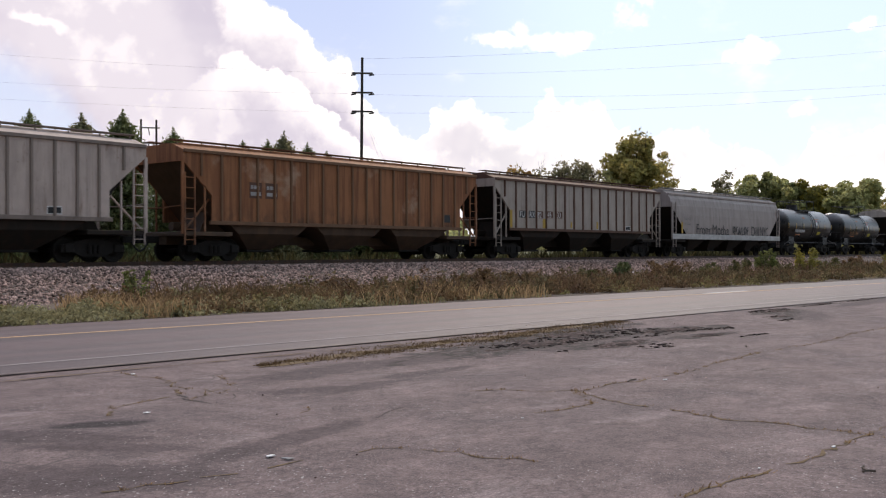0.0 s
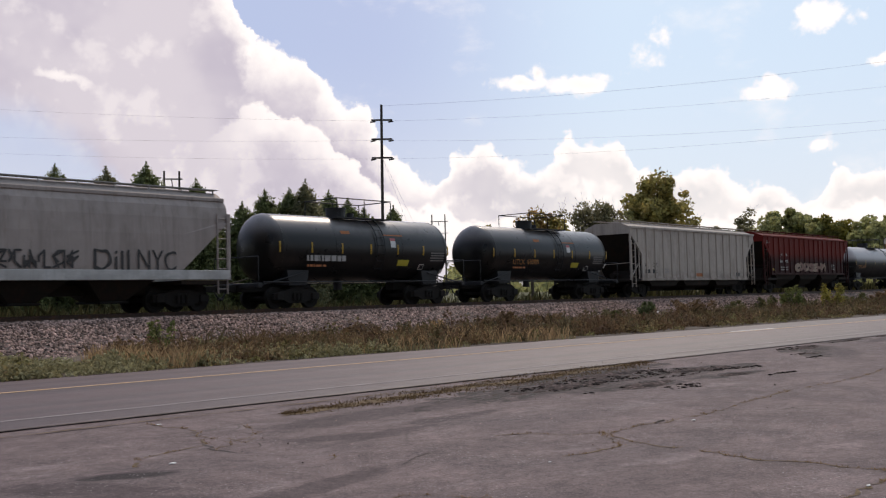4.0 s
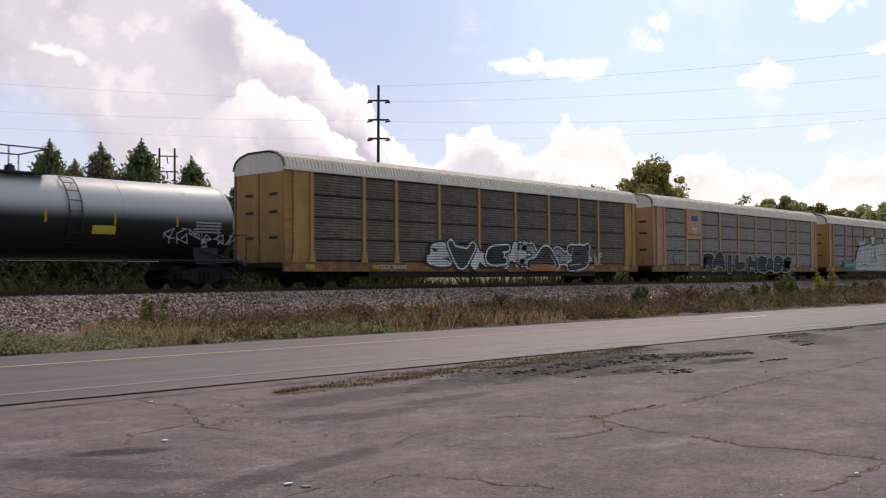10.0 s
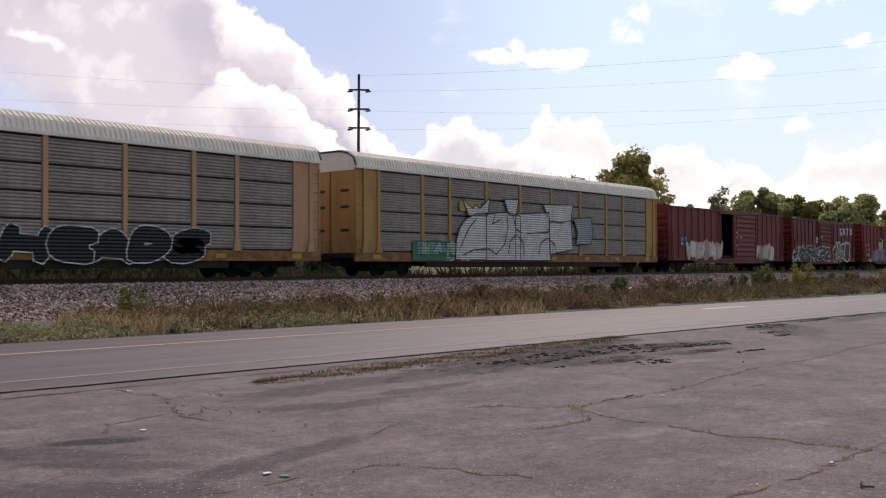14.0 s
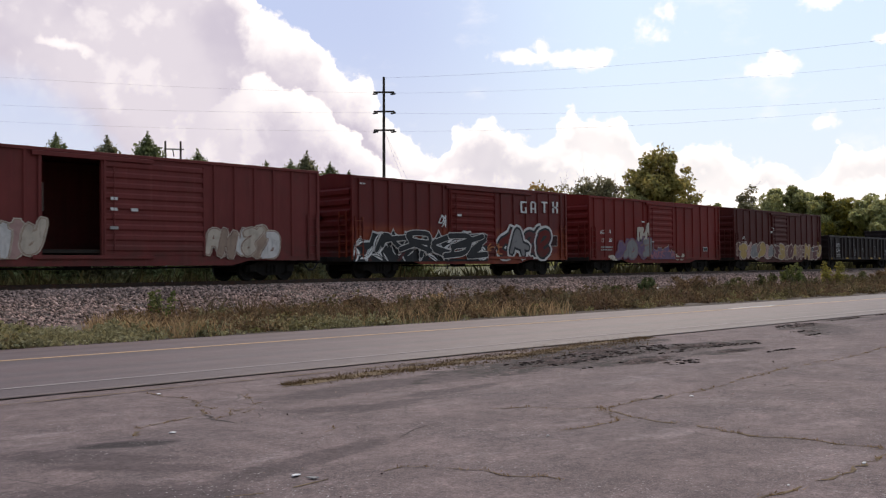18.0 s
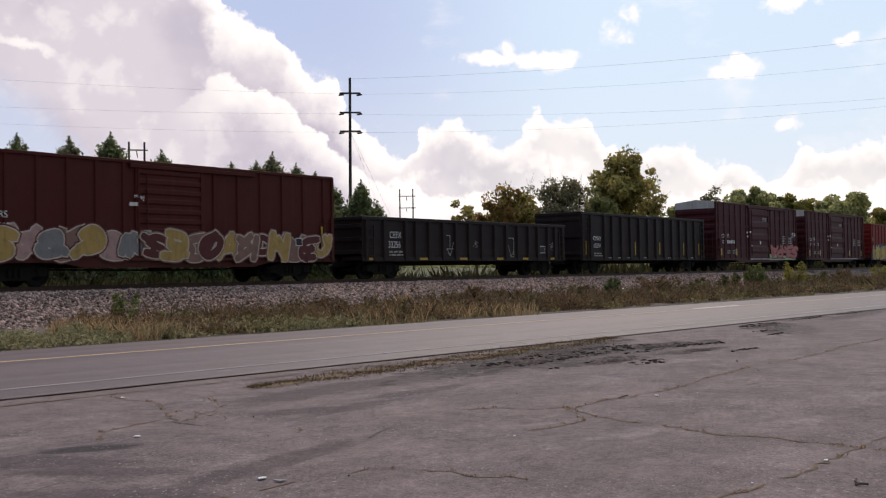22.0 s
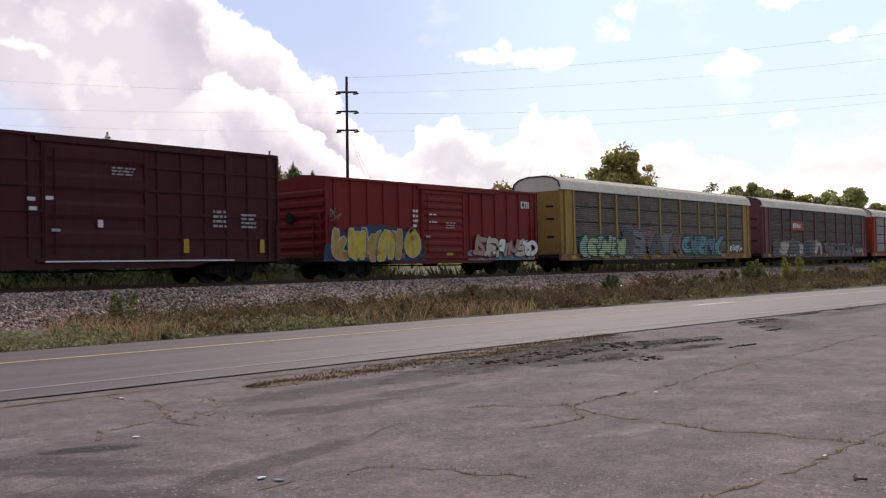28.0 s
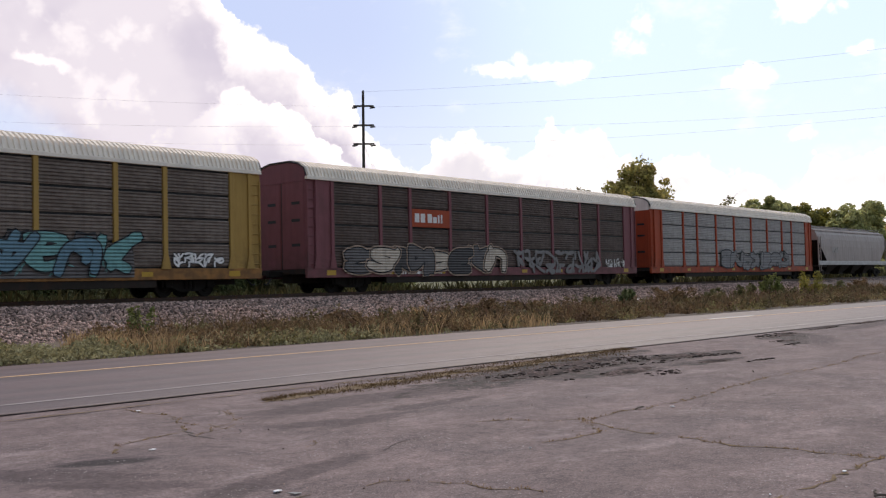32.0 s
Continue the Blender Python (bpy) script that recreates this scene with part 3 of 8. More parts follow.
TUFTS = []          # where dry grass stands in the joints


def crack(points, w, mat, seed, label, name="crack"):
    """A jagged crack or grassy joint along a run of points on the lot."""
    rnd = random.Random(seed)
    fine = []
    for (x0, y0), (x1, y1) in zip(points, points[1:]):
        k = max(2, int(math.hypot(x1 - x0, y1 - y0) / 0.12))
        for i in range(k):
            fine.append((x0 + (x1 - x0) * i / k + rnd.uniform(-0.045, 0.045), y0 + (y1 - y0) * i / k + rnd.uniform(-0.045, 0.045)))
    fine.append(points[-1])
    v, f = [], []
    for i, (x, y) in enumerate(fine):
        a, b2 = fine[max(0, i - 1)], fine[min(len(fine) - 1, i + 1)]
        d = Vector((b2[0] - a[0], b2[1] - a[1])).normalized()
        ww = w * 0.42 * max(0.12, 0.75 + 1.3 * noise.noise(Vector((x * 6, y * 6, seed + 3)))) * rnd.uniform(0.6, 1.4)
        z = 0.004 + lot_z(x, y)
        v += [(x - d.y * ww, y + d.x * ww, z), (x + d.y * ww, y - d.x * ww, z)]
        # the crack fades out here and there
        if i and noise.noise(Vector((x * 2.3, y * 2.3, seed))) + 0.6 * noise.noise(Vector((x * 9, y * 9, seed))) > -0.34:
            k = 2 * i
            f.append((k - 2, k, k + 1, k - 1))
            if mat is DEADGRASS:
                TUFTS.append((x, y, z))
    return tagged(new(name, Mesh().add(v, f).data(name, mat)), label, "crack", "", "structure")


GRASSY = "crack in the lot filled with dry grass"
DARK = "thin dark crack across the lot"
crack([(6.92, 11.22), (6.88, 10.53), (6.95, 10.27), (6.61, 9.49), (6.31, 9.01), (6.0, 8.87), (5.6, 8.77), (5.28, 8.61), (4.99, 8.19)], 0.028, DEADGRASS, 1, GRASSY)
crack([(6.61, 9.49), (6.7, 9.15), (6.62, 8.74), (6.89, 8.9)], 0.022, DEADGRASS, 2, GRASSY)
crack([(6.31, 9.01), (6.08, 8.45), (6.09, 8.14), (6.54, 8.37), (6.69, 8.58)], 0.026, TAR, 3, "dark crack round a broken patch")
crack([(6.1, 8.5), (6.6, 8.9), (7.2, 9.2), (7.5, 9.9)], 0.020, DEADGRASS, 9, GRASSY)
crack([(6.3, 7.03), (6.66, 7.23), (6.79, 7.24)], 0.026, DEADGRASS, 21, GRASSY)
crack([(6.56, 6.97), (6.85, 6.99)], 0.022, TAR, 22, DARK)
crack([(8.35, 6.71), (8.56, 6.57), (8.71, 6.31), (8.86, 6.04), (9.11, 5.85), (9.3, 5.76), (9.62, 5.78)], 0.024, DEADGRASS, 4, GRASSY)
crack([(9.62, 5.78), (10.01, 5.82), (10.21, 5.72), (10.64, 5.74), (11.38, 5.67)], 0.030, DEADGRASS, 5, GRASSY)
crack([(11.38, 5.67), (12.51, 5.83), (14.28, 5.94), (16.07, 5.77), (18.83, 5.94), (22, 6.0), (27, 6.3)], 0.030, DEADGRASS, 13, GRASSY)
crack([(9.13, 5.83), (8.97, 5.49), (8.76, 5.13), (8.68, 4.75), (8.66, 4.38), (8.44, 3.94), (8.43, 3.67), (8.5, 3.35), (8.46, 2.96), (8.48, 2.76), (8.47, 2.66), (8.44, 2.1)], 0.034, DEADGRASS, 6, GRASSY)
crack([(8.6, 2.62), (8.34, 2.62), (8.04, 2.62), (7.44, 2.61), (7.17, 2.63), (6.91, 2.65), (6.26, 2.75), (5.6, 2.8)], 0.036, DEADGRASS, 7, GRASSY)
crack([(10.6, 2.5), (9.4, 2.58), (8.6, 2.62)], 0.030, DEADGRASS, 23, GRASSY)
crack([(7.66, 5.29), (8.19, 5.26), (8.51, 5.21), (9.13, 5.83)], 0.022, DEADGRASS, 8, GRASSY)
crack([(3.4, 5.7), (4.1, 5.55), (4.44, 5.49), (4.68, 5.46), (4.92, 5.43), (5.22, 5.39), (5.5, 5.31)], 0.026, DEADGRASS, 10, GRASSY)
crack([(5.5, 5.31), (5.68, 5.01), (5.77, 4.7), (5.77, 4.44), (5.85, 4.24), (5.9, 3.8)], 0.020, DEADGRASS, 11, GRASSY)
crack([(12.06, 5.17), (12.72, 5.0), (12.87, 4.8)], 0.030, TAR, 12, DARK)
crack([(12.53, 4.43), (12.54, 4.13), (12.4, 3.55), (12.5, 2.8)], 0.026, TAR, 14, DARK)
crack([(8.59, 6.9), (8.92, 6.85), (9.17, 6.84)], 0.018, TAR, 15, DARK)
crack([(6.5, 6.27), (7.12, 6.53), (7.25, 6.42)], 0.014, TAR, 16, DARK)


def patch(name, outline, mat, z, seed, label, ragged=0.14):
    """A flat ragged-edged patch."""
    rnd = random.Random(seed)
    pts = []
    for (x0, y0), (x1, y1) in zip(outline, outline[1:] + outline[:1]):
        k = max(2, int(math.hypot(x1 - x0, y1 - y0) / 0.16))
        pts += [(x0 + (x1 - x0) * i / k + rnd.uniform(-ragged, ragged), y0 + (y1 - y0) * i / k + rnd.uniform(-ragged, ragged) * 0.5) for i in range(k)]
    bm = bmesh.new()
    vs = [bm.verts.new((x, y, z + lot_z(x, y))) for x, y in pts]
    face = bm.faces.new(vs)
    bmesh.ops.triangulate(bm, faces=[face])
    me = bpy.data.meshes.new(name)
    bm.to_mesh(me)
    bm.free()
    me.materials.append(mat)
    for p in me.polygons:
        if p.normal.z < 0:
            p.flip()
    return tagged(new(name, me), label, "patch", "", "structure")


patch("grass_edge", [(8.36, 10.2), (9.6, 10.22), (10.7, 10.35), (12.3, 10.4), (13.5, 10.42), (14.4, 10.4), (15.7, 10.62), (16.8, 10.72), (18.4, 10.86), (17.9, 10.98), (16.8, 11.02), (15.7, 10.98), (14.4, 10.78), (12.3, 10.72), (10.7, 10.66), (9.0, 10.5)], DEADGRASS, 0.006, 3, "strip of dry grass and dirt at the lot's edge", 0.16)


def lumps(n, spots, lo, hi, seed, sink=0.3):
    """n small broken stones scattered over spots (x, y, rx, ry); arrays of points and triangles."""
    rng = np.random.default_rng(seed)
    base = np.array([(1, 0, 0), (-1, 0, 0), (0, 1, 0), (0, -1, 0), (0, 0, 1), (0, 0, -1)], float)
    tri = np.array([(0, 2, 4), (2, 1, 4), (1, 3, 4), (3, 0, 4), (2, 0, 5), (1, 2, 5), (3, 1, 5), (0, 3, 5)])
    w = np.array([s[2] * s[3] for s in spots])
    pick = rng.choice(len(spots), n, p=w / w.sum())
    sp = np.array(spots)[pick]
    ang, rad = rng.uniform(0, 6.2832, n), np.sqrt(rng.uniform(0, 1, n))
    px, py = sp[:, 0] + sp[:, 2] * rad * np.cos(ang), sp[:, 1] + sp[:, 3] * rad * np.sin(ang)
    size = lo * (hi / lo) ** (rng.uniform(0, 1, n) ** 1.7)
    pts = base[None] * rng.uniform(0.6, 1.2, (n, 6, 1)) * size[:, None, None]
    th = rng.uniform(0, 6.2832, n)
    c, s = np.cos(th)[:, None], np.sin(th)[:, None]
    tl = rng.uniform(-0.7, 0.7, n)
    ct, st = np.cos(tl)[:, None], np.sin(tl)[:, None]
    X, Y, Z = pts[..., 0], pts[..., 1], pts[..., 2] * 0.75
    Y, Z = Y * ct - Z * st, Y * st + Z * ct
    X, Y = X * c - Y * s, X * s + Y * c
    out = np.stack([X + px[:, None], Y + py[:, None], Z + (size * sink)[:, None]], -1)
    faces = (tri[None] + 6 * np.arange(n)[:, None, None]).reshape(-1, 3)
    return out, faces, px, py


# clods lie in loose drifts: x, y, half widths
DRIFTS = [(13.2, 9.45, 0.7, 0.2), (14.1, 9.06, 0.7, 0.15), (14.1, 8.3, 0.6, 0.12), (14.2, 7.8, 0.35, 0.08), (12.65, 8.3, 0.3, 0.07), (17.5, 9.0, 1.0, 0.14), (18.2, 8.45, 0.8, 0.2), (17.4, 7.2, 0.4, 0.06),
          (14.5, 7.4, 0.3, 0.06), (16.1, 8.6, 0.8, 0.12), (12.6, 9.5, 0.5, 0.2), (13.0, 9.0, 0.5, 0.15), (14.8, 9.3, 0.4, 0.15), (14.3, 7.6, 0.5, 0.14), (17.4, 8.7, 0.7, 0.16), (17.1, 7.2, 0.5, 0.08), (24.6, 9.9, 1.1, 0.35), (22.3, 8.9, 0.7, 0.12), (21.2, 8.2, 0.5, 0.09), (28.0, 9.95, 1.2, 0.08), (32.0, 9.9, 1.6, 0.12), (15.2, 9.4, 2.4, 0.5)]
v, f, px, py = lumps(1500, DRIFTS, 0.010, 0.075, 3)
v[..., 2] = v[..., 2] * 0.4 + np.array([lot_z(a, b2) for a, b2 in zip(px, py)])[:, None]
tagged(new("asphalt_rubble", arrays("asphalt_rubble", v.reshape(-1, 3), f, CHUNK)), "loose dark lumps of broken asphalt on the lot", "rubble", "", "stuff")
def crumbled(x0, x1, y0, y1, spots, step, seed):
    """Broken-up asphalt: a rough low relief that comes up through the lot in uneven patches."""
    xs, ys = np.arange(x0, x1, step), np.arange(y0, y1, step)
    v = np.empty((len(xs), len(ys), 3))
    for i, x in enumerate(xs):
        for j, y in enumerate(ys):
            d = max(1 - math.hypot((x - cx) / rx, (y - cy) / ry) for cx, cy, rx, ry in spots)
            big = noise.fractal(Vector((x * 1.3, y * 2.6, seed)), 1.0, 2.0, 4)
            fine = noise.noise(Vector((x * 8.0, y * 14.0, seed + 5)))
            rise = d - 0.42 + 0.62 * big + 0.30 * fine
            v[i, j] = (x, y, lot_z(x, y) + min(0.035, 0.07 * rise) + (0.012 * noise.noise(Vector((x * 17, y * 24, seed))) if rise > 0 else -0.004))
    m = len(ys)
    idx = np.arange(len(xs) * m).reshape(len(xs), m)
    f = np.stack([idx[:-1, :-1], idx[1:, :-1], idx[1:, 1:], idx[:-1, 1:]], -1).reshape(-1, 4)
    tagged(new("crumbled_asphalt", arrays("crumbled_asphalt", v.reshape(-1, 3), f, RUBBLE)), "crumbled dark asphalt breaking up on the lot", "broken asphalt", "", "structure")


crumbled(10.5, 19.8, 7.0, 10.5, [(13.6, 9.2, 2.4, 0.55), (14.1, 8.2, 1.2, 0.35), (17.3, 8.9, 2.0, 0.4), (16.8, 7.8, 1.2, 0.2), (15.4, 9.8, 2.6, 0.35)], 0.045, 2.0)
crumbled(19.8, 34.5, 7.6, 10.6, [(24.5, 9.75, 1.3, 0.5), (22.2, 8.7, 1.1, 0.25), (28.1, 10.0, 1.6, 0.2), (32.2, 10.0, 2.2, 0.22)], 0.07, 4.0)
v, f, _, _ = lumps(500, [(9, 6, 8, 5), (14, 8, 8, 3)], 0.004, 0.014, 8)
v[..., 2] += 0.0
tagged(new("grit", arrays("grit", v.reshape(-1, 3), f, STONE)), "scattered pale grit on the lot", "grit", "", "stuff")


def bank_z(y):
    return np.interp(y, [24.6, 25.2, 26.3, 27.4, 28.4, 29.4, 30.2, 33], [0.06, 0.20, 0.46, 0.74, 0.97, 1.02, 1.03, 1.03])


def ballast_stones(n, x0, x1, y0, y1, lo, hi, seed):
    rng = np.random.default_rng(seed)
    v, f, px, py = lumps(n, [(0, 0, 1, 1)], lo, hi, seed, 0.25)
    # nearer the eye the stones lie thicker
    u = rng.uniform(0, 1, n) ** 1.35
    nx, ny = x0 + (x1 - x0) * u, rng.uniform(y0, y1, n)
    v[..., 0] += (nx - px)[:, None]
    v[..., 1] += (ny - py)[:, None]
    v[..., 2] += bank_z(ny)[:, None]
    return tagged(new("ballast_stones", arrays("ballast_stones", v.reshape(-1, 3), f, STONE)), "loose grey and brown crushed stones on the railway bank", "stones", "", "stuff")


ballast_stones(64000, 5, 75, 24.6, 29.7, 0.030, 0.085, 11)
ballast_stones(16000, 60, 190, 25.2, 29.7, 0.025, 0.06, 12)


def rails():
    prof = [(-0.075, -0.17), (0.075, -0.17), (0.075, -0.155), (0.012, -0.135), (0.012, -0.04), (0.037, -0.03), (0.037, 0), (-0.037, 0), (-0.037, -0.03), (-0.012, -0.04), (-0.012, -0.135), (-0.075, -0.155)]
    for y in (-0.755, 0.755):
        ob = new("rail", Mesh().prism([(TRACK_Y + y + a, RAIL_Z + b2) for a, b2 in prof], "x", -430, 520).data("rail", RAILTOP))
        tagged(ob, "rusty steel rail on wooden ties", "rail", "rails of the track", "structure")
    ties = Mesh()
    rnd = random.Random(5)
    for i in range(560):
        x = -40 + i * 0.5 + rnd.uniform(-0.03, 0.03)
        e = rnd.uniform(-0.06, 0.06)
        ties.box(x - 0.115, x + 0.115, TRACK_Y - 1.3 + e, TRACK_Y + 1.3 + e, RAIL_Z - 0.34, RAIL_Z - 0.172)
    tagged(new("ties", ties.data("ties", TIE)), "dark creosoted wooden ties under the rails", "ties", "", "stuff")


rails()
# ---- the train ----
CARS = []          # (empty, middle at the start)
SHARED = {}


def shared(key, make):
    if key not in SHARED:
        SHARED[key] = make()
    return SHARED[key]


def rail_car(name, s0, s1, label, category):
    car = new(name)
    car.empty_display_size = 0.5
    mid = (s0 + s1) / 2
    car.matrix_basis = pose(mid, TRACK_Y, RAIL_Z)
    CARS.append((car, mid))
    tagged(car, label, category, "cars of the freight train")
    return car, (s1 - s0) / 2


def frame_mesh():
    m = Mesh()
    prof = [(-1.15, 0.34), (-1.15, 0.58), (-0.75, 0.66), (-0.3, 0.78), (0.3, 0.78), (0.75, 0.66), (1.15, 0.58), (1.15, 0.34), (0.75, 0.36), (0.4, 0.2), (-0.4, 0.2), (-0.75, 0.36)]
    m.prism(prof, "y", -0.08, 0.08)
    for x in (-0.89, 0.89):
        m.box(x - 0.16, x + 0.16, -0.15, 0.15, 0.32, 0.62, 0.03)
    for x in (-0.18, 0, 0.18):
        m.rod((x, -0.11, 0.3), (x, -0.11, 0.58), 0.075, 8)
    return m.data("side_frame", IRON)


def wheel_mesh(r):
    m = Mesh()
    prof = [(-0.07, r * 0.25), (-0.07, r * 0.42), (-0.03, r * 0.55), (-0.04, r * 0.84), (-0.06, r * 0.88), (-0.06, r), (0.05, r * 1.01), (0.07, r * 1.06), (0.08, r * 1.06), (0.08, r * 0.88), (0.03, r * 0.82), (0.03, r * 0.5), (0.07, r * 0.4), (0.07, r * 0.25)]
    n = 24
    v = [(q * math.cos(6.2832 * i / n), p, r + q * math.sin(6.2832 * i / n)) for p, q in prof for i in range(n)]
    f = [(j * n + i, j * n + (i + 1) % n, (j + 1) * n + (i + 1) % n, (j + 1) * n + i) for j in range(len(prof) - 1) for i in range(n)]
    f += [tuple(range(n)), tuple(range((len(prof) - 1) * n, len(prof) * n))]
    return m.add(v, f).data("wheel", IRON)


def trucks(car, xs, r=0.42):
    for x in xs:
        t = part("truck", shared("bolster", lambda: Mesh().box(-0.22, 0.22, -1.1, 1.1, 0.42, 0.68, 0.04).box(-0.3, 0.3, -0.3, 0.3, 0.66, 0.82, 0.03).data("truck", IRON)), IRON, car, "dark iron four-wheel truck")
        at(t, x)
        for y in (-1.0, 1.0):
            at(part("side_frame", shared("frame", frame_mesh), IRON, t), 0, y, 0, 180 if y > 0 else 0)
        for wx in (-0.89, 0.89):
            at(part("axle", shared("axle", lambda: Mesh().rod((0, -0.95, 0), (0, 0.95, 0), 0.08, 8).data("axle", IRON)), IRON, t), wx, 0, r)
            for y in (-0.76, 0.76):
                at(part("wheel", shared("wheel%g" % r, lambda: wheel_mesh(r)), IRON, t), wx, y, 0, 0 if y < 0 else 180)


def coupler_mesh():
    m = Mesh()
    m.box(0, 0.55, -0.09, 0.09, 0.68, 0.92, 0.02)
    m.box(0.5, 0.72, -0.17, 0.13, 0.66, 0.96, 0.04)
    return m.data("coupler", IRON)


def hose_mesh():
    return Mesh().tube([(0.1, -0.45, 0.72), (0.25, -0.47, 0.5), (0.45, -0.42, 0.38), (0.66, -0.3, 0.42)], 0.03, 6).data("air_hose", BLACK)


def couplers(car, h):
    for sgn in (-1, 1):
        ob = part("coupler", shared("coupler", coupler_mesh), IRON, car)
        ob.matrix_basis = pose(sgn * (h - 0.05), 0, 0, 0, 0, 0 if sgn > 0 else 180)
        part("air_hose", shared("hose", hose_mesh), BLACK, ob)


def ladder(car, x, y, z, hgt, mat, w=0.42, rz=0, name="ladder"):
    ob = part(name, shared(("stiles", hgt, w, mat.name), lambda: Mesh().box(-w / 2 - 0.025, -w / 2 + 0.025, -0.03, 0.03, 0, hgt).box(w / 2 - 0.025, w / 2 + 0.025, -0.03, 0.03, 0, hgt).data("ladder", mat)), mat, car)
    ob.matrix_basis = pose(x, y, z, 0, 0, rz)
    k = max(2, round(hgt / 0.38))
    rung = shared(("rung", w, mat.name), lambda: Mesh().rod((-w / 2, -0.01, 0), (w / 2, -0.01, 0), 0.017, 6).data("rung", mat))
    for i in range(k):
        at(part("rung", rung, mat, ob), 0, 0, hgt * (i + 0.5) / k)


def lettering(car, body, x, z, size, y, mat, name="lettering", wide=1.0, label=""):
    """Painted letters on the near side, from x at baseline z."""
    c = bpy.data.curves.new("letters", "FONT")
    c.body, c.size = body, size
    tmp = new("letters", c)
    me = bpy.data.meshes.new_from_object(tmp)
    bpy.data.objects.remove(tmp)
    bpy.data.curves.remove(c)
    co = np.empty(len(me.vertices) * 3)
    me.vertices.foreach_get("co", co)
    co = co.reshape(-1, 3)
    co = np.stack([co[:, 0] * wide + x, np.full(len(co), y), co[:, 1] + z], -1)
    me.vertices.foreach_set("co", co.ravel())
    me.materials.clear()
    me.materials.append(mat)
    me.name = name
    me.update()
    return part(name, me, mat, car, label or "painted white letters")


def bars(car, x, z, w, h, y, mat, rows=1, seed=1, name="stencil", gap=0.45):
    """Small writing that cannot be read: short bars."""
    rnd = random.Random(seed)
    m = Mesh()
    step = h / rows
    for r in range(rows):
        zz, xx = z + h - (r + 1) * step, x
        while xx < x + w - 0.05:
            q = min(rnd.uniform(0.06, 0.3), x + w - xx)
            m.box(xx, xx + q, y - 0.004, y, zz + step * gap * 0.5, zz + step * (1 - gap * 0.5))
            xx += q + rnd.uniform(0.03, 0.09)
    return part(name, m, mat, car)


def plate(car, x, z, w, h, y, mat, name="placard", label="", rim=None):
    if rim:
        part("plate_rim", Mesh().box(x - 0.03, x + w + 0.03, y - 0.004, y, z - 0.03, z + h + 0.03), rim, car)
        y -= 0.004
    return part(name, Mesh().box(x, x + w, y - 0.006, y, z, z + h), mat, car, label)


def ribbon(m, pts, w, y):
    """A flat brush stroke with round ends on the plane y."""
    for i in range(len(pts) - 1):
        a, b2 = Vector(pts[i]), Vector(pts[i + 1])
        d = b2 - a
        if d.length < 1e-4:
            continue
        q = Vector((-d.y, d.x)).normalized() * w / 2
        m.add([(p.x, y, p.y) for p in (a - q, b2 - q, b2 + q, a + q)], [(0, 1, 2, 3)])
    for i, p in enumerate(pts):
        k = 8
        m.add([(p[0] + w / 2 * math.cos(6.2832 * j / k), y - 0.0006 * (1 + i % 3), p[1] + w / 2 * math.sin(6.2832 * j / k)) for j in range(k)], [tuple(range(k))])


def graffiti(car, x0, x1, z0, z1, y, fill, line_mat, halo, seed, n, spiky=False, label="sprayed graffiti lettering", thick=0.2, hl=None):
    """Overlapping sprayed letter-like figures of no meaning, in three coats."""
    rnd = random.Random(seed)
    cell = (x1 - x0) / n
    h = z1 - z0
    strokes = []
    for i in range(n):
        cx = x0 + cell * i
        grid = [(cx + cell * u, z0 + h * w) for w in (0.1, 0.37, 0.64, 0.9) for u in (0.12, 0.5, 0.92)]
        for _ in range(3):
            k = rnd.choice((3, 3, 4))
            p = [rnd.choice(grid)]
            while len(p) < k:
                q = rnd.choice(grid)
                if 0.15 * h < math.dist(p[-1], q) < 0.75 * max(h, cell):
                    p.append(q)
                elif rnd.random() < 0.1:
                    p.append(q)
            pts = []
            for a, b2 in zip(p, p[1:]):
                bend = 0.0 if spiky else rnd.uniform(-0.22, 0.22)
                for s in range(5):
                    t = s / 5
                    ox = bend * math.sin(math.pi * t)
                    pts.append((a[0] + (b2[0] - a[0]) * t - (b2[1] - a[1]) * ox, a[1] + (b2[1] - a[1]) * t + (b2[0] - a[0]) * ox))
            pts.append(p[-1])
            pts = [(min(max(q[0], x0), x1), min(max(q[1], z0 + 0.03), z1)) for q in pts]
            strokes.append(pts)
    w = thick * min(h, cell * 1.3)
    top = None
    for k, (mat, ww) in enumerate(((halo, w * 2.0), (line_mat, w * 1.5), (fill, w * 0.85))):
        if mat is None:
            continue
        m = Mesh()
        for p in strokes:
            ribbon(m, p, ww, y - 0.004 * k)
        if top is None:
            top = part("graffiti", m, mat, car, label)
        else:
            part("graffiti_coat", m, mat, top)
    if hl:
        m = Mesh()
        for p in strokes[::2]:
            ribbon(m, [(q[0] + w * 0.15, q[1] + w * 0.2) for q in p[:4]], w * 0.16, y - 0.015)
        part("graffiti_shine", m, hl, top)
    return top


def leaf_shape(cx, cz, ln, wd, ang, bow, k=7):
    """A curved shard, pointed at both ends."""
    c, q = math.cos(ang), math.sin(ang)
    up, dn = [], []
    for i in range(k):
        t = i / (k - 1)
        s = math.sin(math.pi * t)
        mid = bow * s
        for row, w in ((up, mid + wd * s ** 0.8), (dn, mid - wd * s ** 0.8)):
            u, v = (t - 0.5) * ln, w
            row.append((cx + u * c - v * q, cz + u * q + v * c))
    return up + dn[::-1][1:-1]


def flat(m, pts, y):
    m.add([(p[0], y, p[1]) for p in pts], [tuple(range(len(pts)))])


